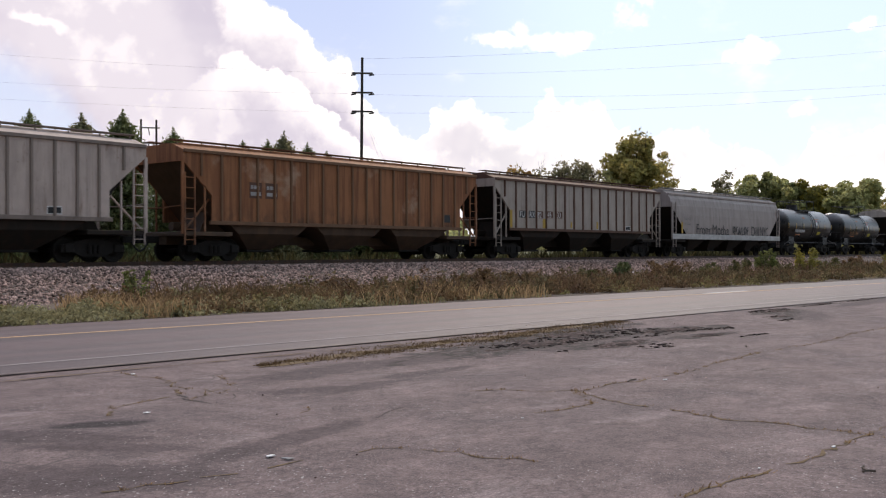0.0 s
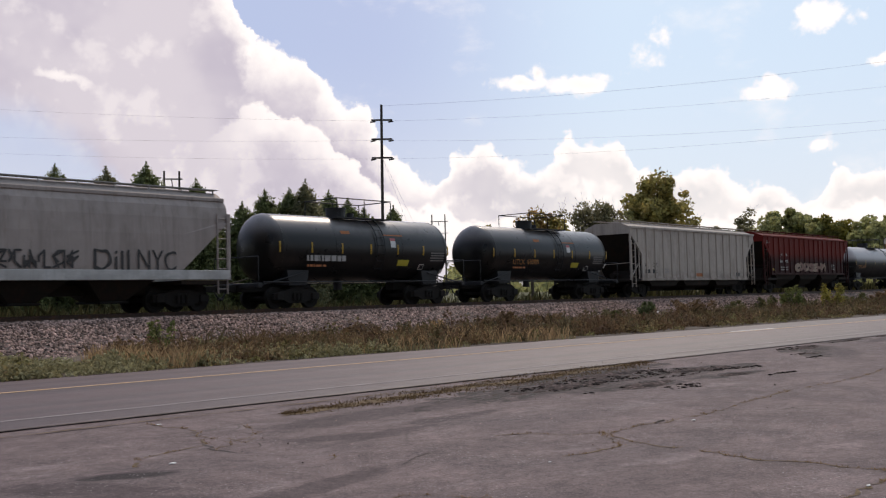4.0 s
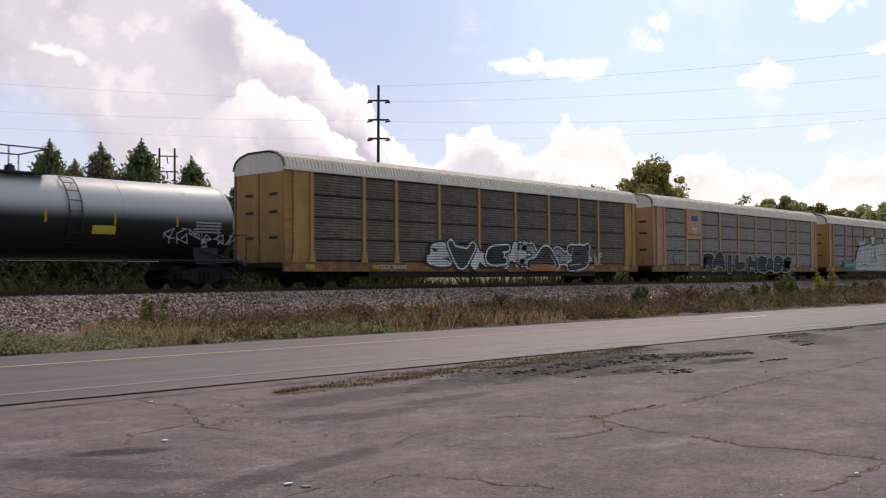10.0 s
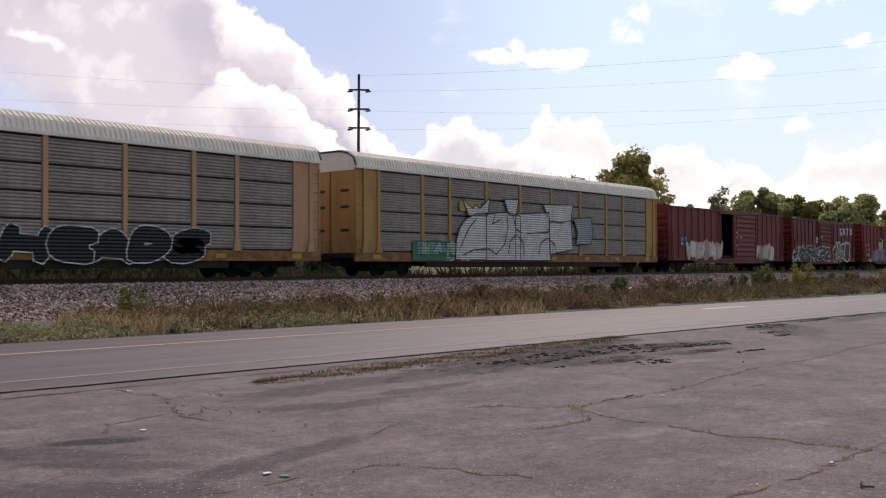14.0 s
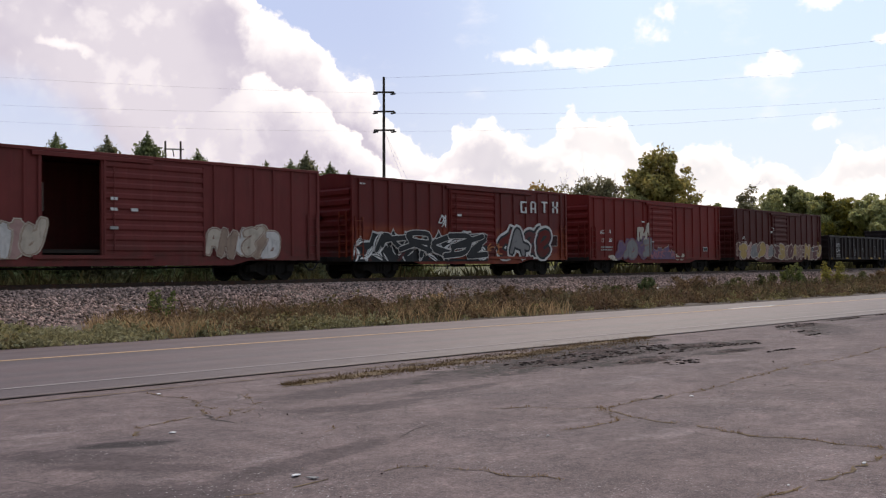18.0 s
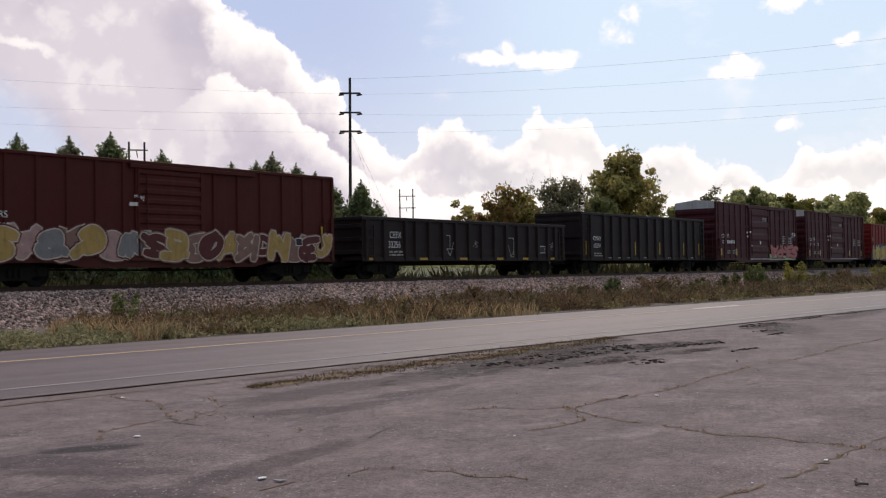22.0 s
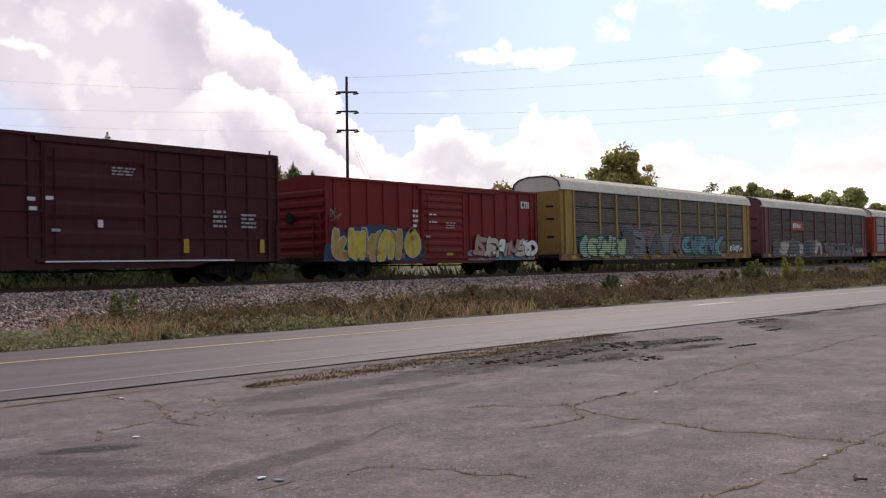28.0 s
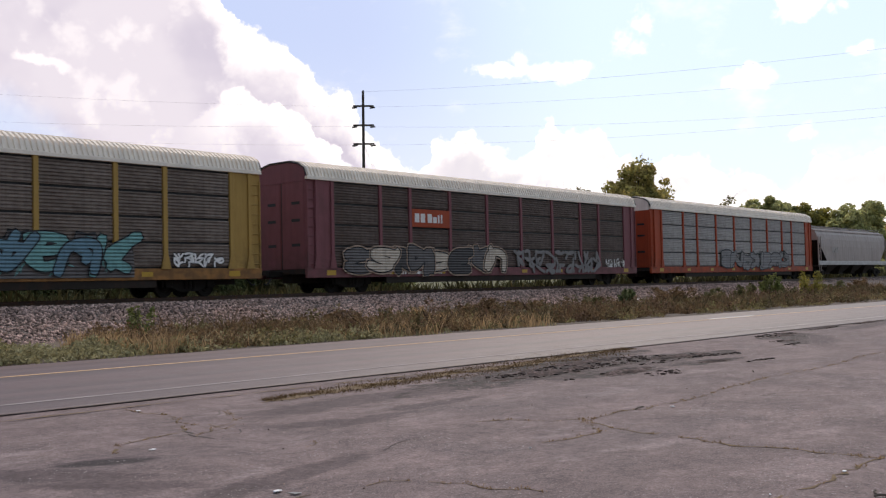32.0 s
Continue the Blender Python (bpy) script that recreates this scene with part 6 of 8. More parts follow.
# paints of the cars
P = dict(
    ash=paint("ash_grey_paint", (0.50, 0.40, 0.355), 0.6, 0.5), ash_rib=paint("rusty_grey_rib", (0.24, 0.19, 0.165), 0.5, 0.5),
    tan=material("rust_stained_tan_paint", (0.31, 0.132, 0.065), 0.65, 0.0, (
        ((0.15, 0.060, 0.034), (6.0, 6.0, 0.22), 0.44, 0.62, 0.75), ((0.21, 0.085, 0.045), (1.6, 1.6, 0.35), 0.46, 0.66, 0.7), ((0.46, 0.32, 0.23), (0.55, 0.55, 0.6), 0.56, 0.72, 0.6),
        ((0.40, 0.17, 0.075), (3.4, 3.4, 0.3), 0.56, 0.74, 0.6), (GRIME, (2.2, 2.2, 1.2), 0.40, 0.66, 0.7, 2.3, 1.4), (RUST, (12, 12, 8), 0.62, 0.72, 0.5)), bump=(14, 0.12), gloss=0.1), tan_rib=paint("rust_brown_rib", (0.185, 0.10, 0.06), 0.6, 0.5), tan_under=paint("rust_brown_underside", (0.10, 0.062, 0.042), 0.5, 0.6),
    bone=paint("bone_grey_paint", (0.38, 0.32, 0.28), 0.4, 0.5), brown_rib=paint("brown_rusted_rib", (0.125, 0.066, 0.048), 0.5, 0.5),
    silver=paint("silver_grey_paint", (0.35, 0.295, 0.275), 0.14, 0.5), pale=paint("pale_grey_sill", (0.50, 0.49, 0.48), 0.15, 0.35),
    white=paint("off_white_paint", (0.45, 0.385, 0.34), 0.45, 0.45), red=material("sooty_oxide_red_paint", (0.150, 0.018, 0.013), 0.6, 0.0, (
        ((0.10, 0.014, 0.011), (6.0, 6.0, 0.3), 0.45, 0.7, 0.6), ((0.20, 0.03, 0.02), (3.0, 3.0, 0.3), 0.54, 0.75, 0.4), ((0.022, 0.010, 0.010), (1.3, 1.3, 0.6), 0.12, 0.42, 0.88, 3.1, 2.2), (RUST, (11, 11, 7), 0.64, 0.72, 0.2)), bump=(14, 0.12), gloss=0.1),
    yellow=paint("faded_yellow_paint", (0.44, 0.245, 0.092), 0.35, 0.45), buff=paint("buff_yellow_paint", (0.50, 0.285, 0.17), 0.3, 0.4), ochre=paint("ochre_yellow_paint", (0.37, 0.225, 0.07), 0.35, 0.45),
    amber=paint("rusty_amber_sill", (0.33, 0.155, 0.055), 0.5, 0.55), maroon=paint("faded_rose_paint", (0.20, 0.075, 0.085), 0.3, 0.45), scarlet=paint("orange_red_paint", (0.36, 0.065, 0.03), 0.2, 0.4),
    brick=paint("brick_red_paint", (0.175, 0.040, 0.037), 0.22, 0.4), crimson=paint("crimson_red_paint", (0.135, 0.016, 0.013), 0.2, 0.45), rosso=paint("warm_red_paint", (0.18, 0.022, 0.018), 0.15, 0.35),
    oxblood=paint("dark_oxblood_paint", (0.080, 0.016, 0.013), 0.15, 0.25), plum=paint("plum_brown_paint", (0.066, 0.015, 0.018), 0.15, 0.35), cherry=paint("cherry_red_paint", (0.20, 0.022, 0.019), 0.12, 0.3),
    soot=paint("sooty_black_paint", (0.025, 0.0175, 0.0175), 0.2, 0.3), screen_dark=paint("grimy_side_screen", (0.15, 0.115, 0.105), 0.35, 0.6), screen_pale=paint("pale_side_screen", (0.42, 0.40, 0.39), 0.08, 0.3),
)
# pale upper zone of both: sky reflection painted into the colour, with some dust
SHINY = material("glossy_black_tank_paint_sky_sheen", (0.013, 0.012, 0.012), 0.30, 0.0, (((0.32, 0.295, 0.29), (0.4, 0.4, 0.4), 0.15, 0.5, 0.85, 2.75, 3.75), (GRIME, (1.2, 1.2, 0.4), 0.55, 0.8, 0.3), ((0.07, 0.06, 0.056), (2.5, 2.5, 0.6), 0.62, 0.8, 0.25)), (9, 0.04), gloss=0.28)
DULL = material("sooty_black_tank_paint_sky_sheen", (0.014, 0.013, 0.013), 0.45, 0.0, (((0.52, 0.49, 0.49), (0.5, 0.5, 0.5), 0.05, 0.35, 0.95, 2.30, 2.95), (GRIME, (1.6, 1.6, 0.5), 0.55, 0.8, 0.3)), (9, 0.04), gloss=0.25)

# 1 grey hopper
c, h = covered_hopper(2.0, 19.6, P["ash"], P["ash_rib"], "weathered grey covered hopper car with rusty ribs", ribs=19, zs=1.5, cut=1.4)
plate(c, 5.18, 1.58, 0.45, 0.2, -1.556, BLACK, "stencil_plate", "black stencil plate", WHITE)
bars(c, 2.6, 1.6, 0.8, 0.5, -1.556, FADED, 3, 2)
# 2 tan hopper
c, h = covered_hopper(21.0, 37.9, P["tan"], P["tan_rib"], "rust-stained tan covered hopper car", ribs=17, under=P["tan_under"], zs=1.48, cut=1.25)
for x in (-5.44, -4.66):
    plate(c, x, 2.38, 0.6, 0.6, -1.556, P["brown_rib"], "stencil_plate", "dark painted square")
    bars(c, x + 0.06, 2.42, 0.48, 0.5, -1.563, FADED, 2, 4)
plate(c, 5.9, 1.7, 0.5, 0.34, -1.556, BLACK, "stencil_plate", "", P["tan_rib"])
# 3 bone hopper with dark ribs
c, h = covered_hopper(39.3, 56.5, P["bone"], P["brown_rib"], "dirty white covered hopper car with brown ribs", ribs=16, top=P["brown_rib"], zs=1.55, cut=1.3)
for body, x, z in (("FU", -6.50, 2.08), ("RX", -5.66, 2.09), ("82", -4.93, 2.09), ("45", -4.00, 2.11), ("33", -3.10, 2.12)):
    plate(c, x, z, 0.56, 0.36, -1.556, BLACK if body.isalpha() else P["brown_rib"], "number_panel", "dark painted square")
    lettering(c, body, x + 0.03, z + 0.03, 0.42, -1.566, WHITE, label="white painted characters", wide=0.95)
for x0, x1, z0, z1 in ((-7.3, -7.1, 1.56, 2.45), (-4.4, -4.15, 1.57, 2.05), (-1.71, -1.55, 1.63, 1.95), (0.99, 1.15, 1.62, 2.0)):
    plate(c, x0, z0, x1 - x0, z1 - z0, -1.556, REFLECT, "reflector")
plate(c, 4.31, 1.6, 0.45, 0.2, -1.556, BLACK, "stencil_plate", "", WHITE)
# 4 smooth grey hopper
c, h = smooth_hopper(58.0, 75.8, P["silver"], P["pale"], "smooth grey covered hopper car with black scrawl")
lettering(c, "NAHX", -7.22, 2.37, 0.27, -1.60, SP["dusk"], label="faded grey characters", wide=1.2)
lettering(c, "581046", -7.22, 2.03, 0.27, -1.60, SP["dusk"], label="faded grey numerals", wide=1.15)
bars(c, -7.2, 1.62, 0.5, 0.2, -1.60, FADED, 2, 3, "stencil", 0.2)
plate(c, -7.62, 1.5, 0.2, 0.74, -1.60, REFLECT, "reflector")
for body, x0, x1 in (("From:", -5.43, -3.2), ("Motha", -3.0, -0.4), ("Dill", 3.5, 4.8), ("NYC", 5.1, 6.6)):
    me = lettering(c, body, 0, 0, 1.0, -1.60, SP["charcoal"], "graffiti_word", label="thin charcoal sprayed words").data
    co = np.array([q.co[:] for q in me.vertices])
    u = (co[:, 0] - co[:, 0].min()) / np.ptp(co[:, 0])
    co[:, 0] = x0 + (x1 - x0) * u
    co[:, 2] = 1.47 + 0.68 * (co[:, 2] - co[:, 2].min()) / np.ptp(co[:, 2]) + 0.03 * np.sin(u * 21) - 0.05 * u
    me.vertices.foreach_set("co", co.astype(np.float32).ravel())
    me.update()
graffiti(c, 0.2, 3.0, 1.46, 2.12, -1.60, SP["charcoal"], None, None, 41, 6, True, "thin charcoal scrawl", 0.13)
LEMON = material("yellow_placard", (0.50, 0.42, 0.06), 0.5)
RUSTY = material("rusty_orange_stencil", (0.36, 0.15, 0.04), 0.6, 0.0, (((0.12, 0.05, 0.02), (6, 6, 6), 0.5, 0.7, 0.6),))
# 5, 6 black tank cars
for s0, s1, mark in ((77.3, 89.1, False), (90.5, 102.6, True)):
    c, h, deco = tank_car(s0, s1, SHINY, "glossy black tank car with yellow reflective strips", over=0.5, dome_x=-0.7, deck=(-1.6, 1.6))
    deco(1.70, 2.39, 1.70, 1.96, LEMON, "placard", "yellow placard")
    deco(1.19, 1.50, 2.48, 2.76, WHITE, "placard", "white paper placard")
    deco(1.19, 1.50, 2.76, 2.88, SP["pink"], "placard_head", "red heading of the placard")
    deco(0.88, 2.02, 2.98, 3.03, SP["orange"], "stencil")
    deco(-1.6, -1.11, 2.99, 3.12, SP["orange"], "stencil")
    deco(3.13, 3.44, 1.55, 1.78, WHITE, "plate_rim")
    deco(3.17, 3.40, 1.58, 1.75, BLACK, "stencil_plate", "", 0.014)
    for i in range(4):
        deco(3.76, 4.66, 1.92 + i * 0.11, 1.98 + i * 0.11, SP["dusk"], "stencil")
    deco(4.98, 5.10, 1.68, 1.91, WHITE, "placard")
    deco(4.68, 4.86, 1.38, 1.56, WHITE, "placard", "white diamond placard")
    if mark:
        lettering(c, "UTLX", -3.57, 1.83, 0.36, -1.375, RUSTY, label="rusty orange characters", wide=1.08)
        lettering(c, "630909", -2.38, 1.84, 0.36, -1.375, RUSTY, label="rusty orange numerals", wide=0.92)
    else:
        bars(c, -3.57, 1.84, 2.1, 0.26, -1.375, FADED, 1, 3, "stencil", 0.1)
    bars(c, -3.55, 1.6, 1.0, 0.14, -1.345, SP["orange"], 1, 4, "stencil", 0.4)
# 7 white hopper
c, h = covered_hopper(103.9, 120.6, P["white"], P["white"], "off-white covered hopper car with rust patches", he=4.1, zs=1.1, ribs=14, cut=1.25, cage=P["white"])
lettering(c, "AE", -6.79, 1.74, 0.38, -1.558, BLACK, label="black reporting mark")
lettering(c, "QX", -5.87, 1.76, 0.38, -1.558, BLACK, label="black reporting mark")
bars(c, -6.7, 1.38, 0.55, 0.26, -1.556, BLACK, 1, 5, "stencil", 0.1)
bars(c, -5.85, 1.38, 0.5, 0.26, -1.556, BLACK, 1, 6, "stencil", 0.1)
bars(c, -4.7, 1.4, 0.8, 0.3, -1.556, FADED, 2, 7)
plate(c, 5.38, 1.2, 0.5, 0.24, -1.556, BLACK, "stencil_plate", "", FADED)
plate(c, -0.4, 1.2, 0.9, 0.2, -1.556, SP["orange"], "rust_stain", "orange rust stain")
# 8 red hopper
c, h = covered_hopper(122.2, 139.1, P["red"], P["red"], "oxide-red covered hopper car with grey graffiti", he=4.12, zs=1.45, ribs=15, cut=1.25)
for body, x, z in (("IT", -5.42, 2.63), ("FX", -4.66, 2.66), ("366", -5.6, 2.18), ("470", -4.69, 2.20)):
    lettering(c, body, x, z, 0.31, -1.558, WHITE)
bars(c, -5.5, 1.6, 1.3, 0.35, -1.556, FADED, 2, 9)
bars(c, -7.9, 3.55, 0.5, 0.25, -1.556, FADED, 2, 10)
throwup(c, "OKUCEHN", -3.1, 2.8, 1.46, 2.30, -1.625, [SP["tan"], SP["rosy"]], None, None, 13, "dusty pink sprayed letters", 0.30, 0.0)
plate(c, 4.66, 1.74, 0.52, 0.33, -1.556, BLACK, "stencil_plate", "", WHITE)
plate(c, -7.0, 1.62, 0.5, 0.14, -1.556, REFLECT, "reflector")
# 9 long black tank, sky sheen and dust in its upper colour
c, h, deco = tank_car(141.0, 156.5, DULL, "long sooty black tank car with sky sheen painted on top and yellow marks", R=1.40, zc=2.43, dome_x=-1.3, deck=(-2.3, 0.3), lad=1.0)
lettering(c, "UTLX", -6.72, 1.89, 0.38, -1.412, RUSTY, label="rusty orange characters", wide=0.98)
lettering(c, "661843", -5.68, 1.89, 0.36, -1.412, RUSTY, label="rusty orange numerals", wide=0.75)
deco(1.63, 2.47, 1.87, 2.15, LEMON, "placard", "yellow placard")
for i in range(4):
    deco(5.6, 6.7, 2.02 + i * 0.11, 2.08 + i * 0.11, FADED, "stencil")
deco(6.05, 6.3, 1.38, 1.58, WHITE, "placard", "white diamond placard")
graffiti(c, 4.2, 7.3, 1.55, 2.2, -1.43, SP["grey"], None, None, 17, 6, True, "thin white scrawl", 0.07)
# 10 yellow autorack
c, h, bays = autorack(158.2, 185.0, P["yellow"], SLAT_DARK, "yellow car carrier with sooty ribbed screens and graffiti", sill_mat=P["amber"], door_top=ROOFGREY)
throwup(c, "SAMEH", -5.3, 1.6, 0.64, 2.15, -1.64, [RIBBED["chalk"], RIBBED["charcoal"], RIBBED["white"], RIBBED["black"]], RIBBED["white"], RIBBED["charcoal"], 19, "black and white sprayed figure", 0.26, 0.09)
throwup(c, "DANE", 1.2, 7.3, 0.64, 2.2, -1.64, [RIBBED["grey"], RIBBED["charcoal"]], RIBBED["black"], RIBBED["white"], 20, "grey sprayed figure with a white rim", 0.24, 0.075, shine=RIBBED["chalk"])
graffiti(c, 7.2, 9.4, 0.95, 1.7, -1.62, RIBBED["chalk"], None, None, 29, 3, False, "pale blue-white scrawl", 0.10)
m = Mesh()
flat(m, [(2.4, 0.66), (4.9, 0.66), (4.8, 0.98), (2.5, 0.98)], -1.70)
part("graffiti", m, SP["orange"], c, "orange band of spray paint")
lettering(c, "TTGX 904082", -8.26, 0.74, 0.24, -1.585, WHITE, wide=1.25)
# 11 buff autorack
c, h, bays = autorack(186.7, 213.3, P["buff"], SLAT, "buff car carrier with grey screens and bold graffiti", sill_mat=P["amber"], door_top=ROOFGREY)
b0, b1 = bays[1]
part("sign_panel", Mesh().box(b0 - 0.05, b1 + 0.05, -1.65, -1.60, 2.70, 4.56, 0.01), P["buff"], c, "buff panel with a shield")
mx = (b0 + b1) / 2
SHIELD_RED = spray("shield_red", (0.30, 0.06, 0.06))
SHIELD_BLUE = spray("shield_blue", (0.05, 0.07, 0.18))
sh = part("shield", Mesh().prism([(mx - 0.4, 3.85), (mx - 0.4, 3.5), (mx - 0.28, 3.33), (mx, 3.25), (mx + 0.28, 3.33), (mx + 0.4, 3.5), (mx + 0.4, 3.85)], "y", -1.657, -1.650), WHITE, c, "striped shield emblem")
for i in range(5):
    x = mx - 0.33 + i * 0.165
    part("shield_stripe", Mesh().box(x - 0.04, x + 0.04, -1.660, -1.657, 3.36 + abs(i - 2) * 0.04, 3.83), SHIELD_RED, sh)
part("shield_top", Mesh().prism([(mx - 0.42, 3.84), (mx + 0.42, 3.84), (mx + 0.44, 4.12), (mx + 0.3, 4.22), (mx, 4.16), (mx - 0.3, 4.22), (mx - 0.44, 4.12)], "y", -1.663, -1.650), SHIELD_BLUE, sh)
bars(c, mx - 0.85, 2.92, 1.7, 0.13, -1.652, SHIELD_RED, 1, 5, "stencil", 0.05)


throwup(c, "RAIL", -6.95, -0.75, 0.45, 2.1, -1.64, [RIBBED["black"]], RIBBED["chalk"], None, 24, "black sprayed letter with a white rim", 0.42, 0.05, lap=1.3, plain=True)
throwup(c, "HEADS", -0.1, 7.4, 0.45, 2.0, -1.64, [RIBBED["black"]], RIBBED["chalk"], None, 25, "black sprayed letter with a white rim", 0.42, 0.05, lap=1.3, plain=True)
graffiti(c, -10.9, -9.9, 1.1, 2.0, -1.61, SP["black"], None, None, 23, 1, label="small black tag", thick=0.05)
# 12 yellow autorack with white graffiti
c, h, bays = autorack(215.2, 242.0, P["yellow"], SLAT, "yellow car carrier with large white graffiti", sill_mat=P["amber"], door_top=ROOFGREY)
BIG = dict(
    dome=[(-6.78, 0.72), (-6.71, 1.65), (-6.44, 2.24), (-5.96, 2.67), (-5.24, 2.94), (-4.37, 3.01), (-4.38, 0.72)],
    crown=[(-6.28, 3.73), (-5.78, 3.37), (-5.42, 3.2), (-5.24, 3.43), (-4.87, 3.23), (-4.08, 3.77), (-4.28, 2.92), (-5.78, 2.85)],
    body=[(-4.37, 2.98), (-2.65, 3.13), (-1.51, 2.98), (-1.52, 0.7), (-4.38, 0.7)],
    cup=[(-2.88, 3.77), (-1.65, 3.82), (-1.91, 2.96), (-2.52, 3.01)],
    middle=[(-1.93, 3.07), (1.12, 3.25), (1.23, 0.7), (-1.94, 0.7)],
    head=[(0.59, 3.66), (3.45, 3.77), (3.24, 2.9), (3.43, 1.32), (1.16, 1.02), (1.1, 2.81)],
    tail=[(3.49, 3.02), (5.34, 3.15), (5.52, 2.3), (5.32, 1.66), (3.74, 1.57), (3.95, 2.25)])
for i, (k, pts) in enumerate(BIG.items()):
    m = Mesh()
    flat(m, pts, -1.64 - 0.0015 * i)
    big = part("graffiti", m, RIBBED["chalk"] if k != "tail" else RIBBED["grey"], c, "large white sprayed block letters with thin black lines")
    m = Mesh()
    ribbon(m, pts + pts[:1], 0.05, -1.653 - 0.0015 * i)
    part("graffiti_outline", m, SP["black"], big)
for i, pts in enumerate(([(-6.5, 1.2), (-5.8, 2.2), (-5.2, 2.7)], [(-6.2, 0.95), (-5.4, 1.2), (-4.4, 1.25)], [(-4.3, 1.3), (-3.6, 1.0), (-2.9, 1.5), (-2.6, 2.4), (-2.7, 3.0)], [(-3.7, 2.95), (-3.9, 2.5), (-3.2, 2.75)], [(-2.6, 1.0), (-2.4, 1.7), (-1.9, 2.0), (-1.3, 1.7), (-1.2, 1.0)],
                         [(0.1, 1.0), (0.3, 1.6), (0.9, 1.9), (1.6, 1.6), (1.9, 1.0)], [(-2.2, 3.0), (-1.9, 2.3), (-1.4, 2.1)], [(1.1, 2.8), (2.2, 2.75), (3.2, 2.9)], [(1.2, 2.7), (1.0, 2.2), (-1.0, 2.1)])):
    m = Mesh()
    ribbon(m, pts, 0.055, -1.668)
    part("graffiti_stroke", m, SP["black"], c)
m = Mesh()
flat(m, [(-9.81, 0.68), (-6.84, 0.68), (-6.83, 1.62), (-7.6, 1.55), (-8.2, 1.66), (-9.0, 1.54), (-9.81, 1.6)], -1.632)
part("graffiti", m, SP["green"], c, "dark green block of graffiti")
throwup(c, "IHCAOU", -9.75, -6.95, 0.86, 1.66, -1.64, [RIBBED["teal"], RIBBED["mint"]], RIBBED["green"], None, 39, "teal sprayed letter", 0.26, 0.04)
m = Mesh()
flat(m, [(-6.45, 3.05), (-4.9, 3.05), (-4.9, 3.5), (-6.45, 3.5)], -1.632)
part("block_mark", m, REFLECT, c, "faded yellow block mark")
lettering(c, "TTGX", -7.47, 0.67, 0.22, -1.66, WHITE)
lettering(c, "987923", -6.4, 0.67, 0.22, -1.66, WHITE)
# 13 brown boxcar with its door open
c, h, d = boxcar(243.4, 262.8, P["brick"], "faded brick-red boxcar with an open door", door_w=2.09, door_x=-0.75, nposts=(8, 6), leaf=(0.33, 4.26), he=4.28)
for x, w2 in ((-8.08, 0.56), (-7.46, 0.70)):
    plate(c, x, 1.69, w2, 0.68, -1.60, BLACK, "number_panel", "black number panel")
for body, x, z in (("LR", -8.02, 2.07), ("S", -7.32, 2.07), ("19", -8.02, 1.75), ("71", -7.34, 1.75)):
    lettering(c, body, x, z, 0.34, -1.612, WHITE)
throwup(c, "AUERKESNOP", -7.2, -1.95, 0.80, 2.15, -1.60, [SP["cream"], SP["chalk"], SP["blush"]], SP["tan"], SP["cream"], 51, "faded cream and pink sprayed figure", 0.26, 0.035)
throwup(c, "PHNSBE", 4.3, 7.4, 0.80, 2.1, -1.60, [SP["cream"], SP["tan"], SP["chalk"]], SP["rosy"], SP["cream"], 53, "faded cream sprayed figure", 0.24, 0.03)
for x, z in ((0.55, 2.75), (0.55, 2.4), (1.3, 2.4)):
    plate(c, x, z, 0.25, 0.1, -1.65, WHITE)
OVERSPRAY = material("oversprayed_crimson_paint", (0.125, 0.015, 0.012), 0.55, 0.0, (
    ((0.075, 0.012, 0.012), (2.6, 2.6, 0.28), 0.42, 0.72, 0.4), ((0.05, 0.016, 0.014), (0.9, 0.9, 0.5), 0.5, 0.78, 0.3),
    ((0.25, 0.048, 0.020), (0.7, 0.7, 1.2), 0.34, 0.6, 0.8, 2.45, 2.0), (RUST, (11, 11, 7), 0.64, 0.72, 0.2)), bump=(14, 0.12), gloss=0.2)
# 14 red boxcar, big white letters drawn as plain blocks
c, h, d = boxcar(264.5, 280.05, OVERSPRAY, "crimson boxcar with black and white graffiti over orange overspray", door_w=3.3, door_x=0.05, nposts=(7, 6), dark=P["crimson"])
BLOCK = {0: ((0, 0, 0.13, 1), (0.13, 0, 0.5, 0.14), (0.13, 0.86, 0.5, 1), (0.38, 0.14, 0.5, 0.5)), 1: ((0.02, 0, 0.15, 0.9), (0.37, 0, 0.5, 0.9), (0.15, 0.3, 0.37, 0.43), (0.1, 0.86, 0.42, 1)), 2: ((0.19, 0, 0.33, 0.86), (0, 0.86, 0.52, 1)), 3: ((0.0, 0, 0.15, 0.42), (0.37, 0, 0.52, 0.42), (0.12, 0.42, 0.4, 0.58), (0, 0.58, 0.15, 1), (0.37, 0.58, 0.52, 1))}
for i, (x, z) in enumerate(((3.7, 3.10), (4.5, 3.13), (5.46, 3.16), (6.41, 3.19))):
    m = Mesh()
    for a, b2, c2, d2 in BLOCK[i]:
        m.box(x + a, x + c2, -1.606, -1.598, z + b2 * 0.58, z + d2 * 0.58)
    part("block_mark", m, WHITE, c, "large white block mark")
wildstyle(c, -7.7, 1.05, 0.7, 2.2, -1.60, SP["black"], SP["white"], SP["chalk"], 61, 9, "black and white wildstyle graffiti", SP["wine"], 7)
throwup(c, "NRKEZ", -6.6, 0.6, 0.75, 2.15, -1.68, [SP["black"]], SP["chalk"], None, 62, "black sprayed letter with white edges", 0.20, 0.035, 0.3, 0.2)
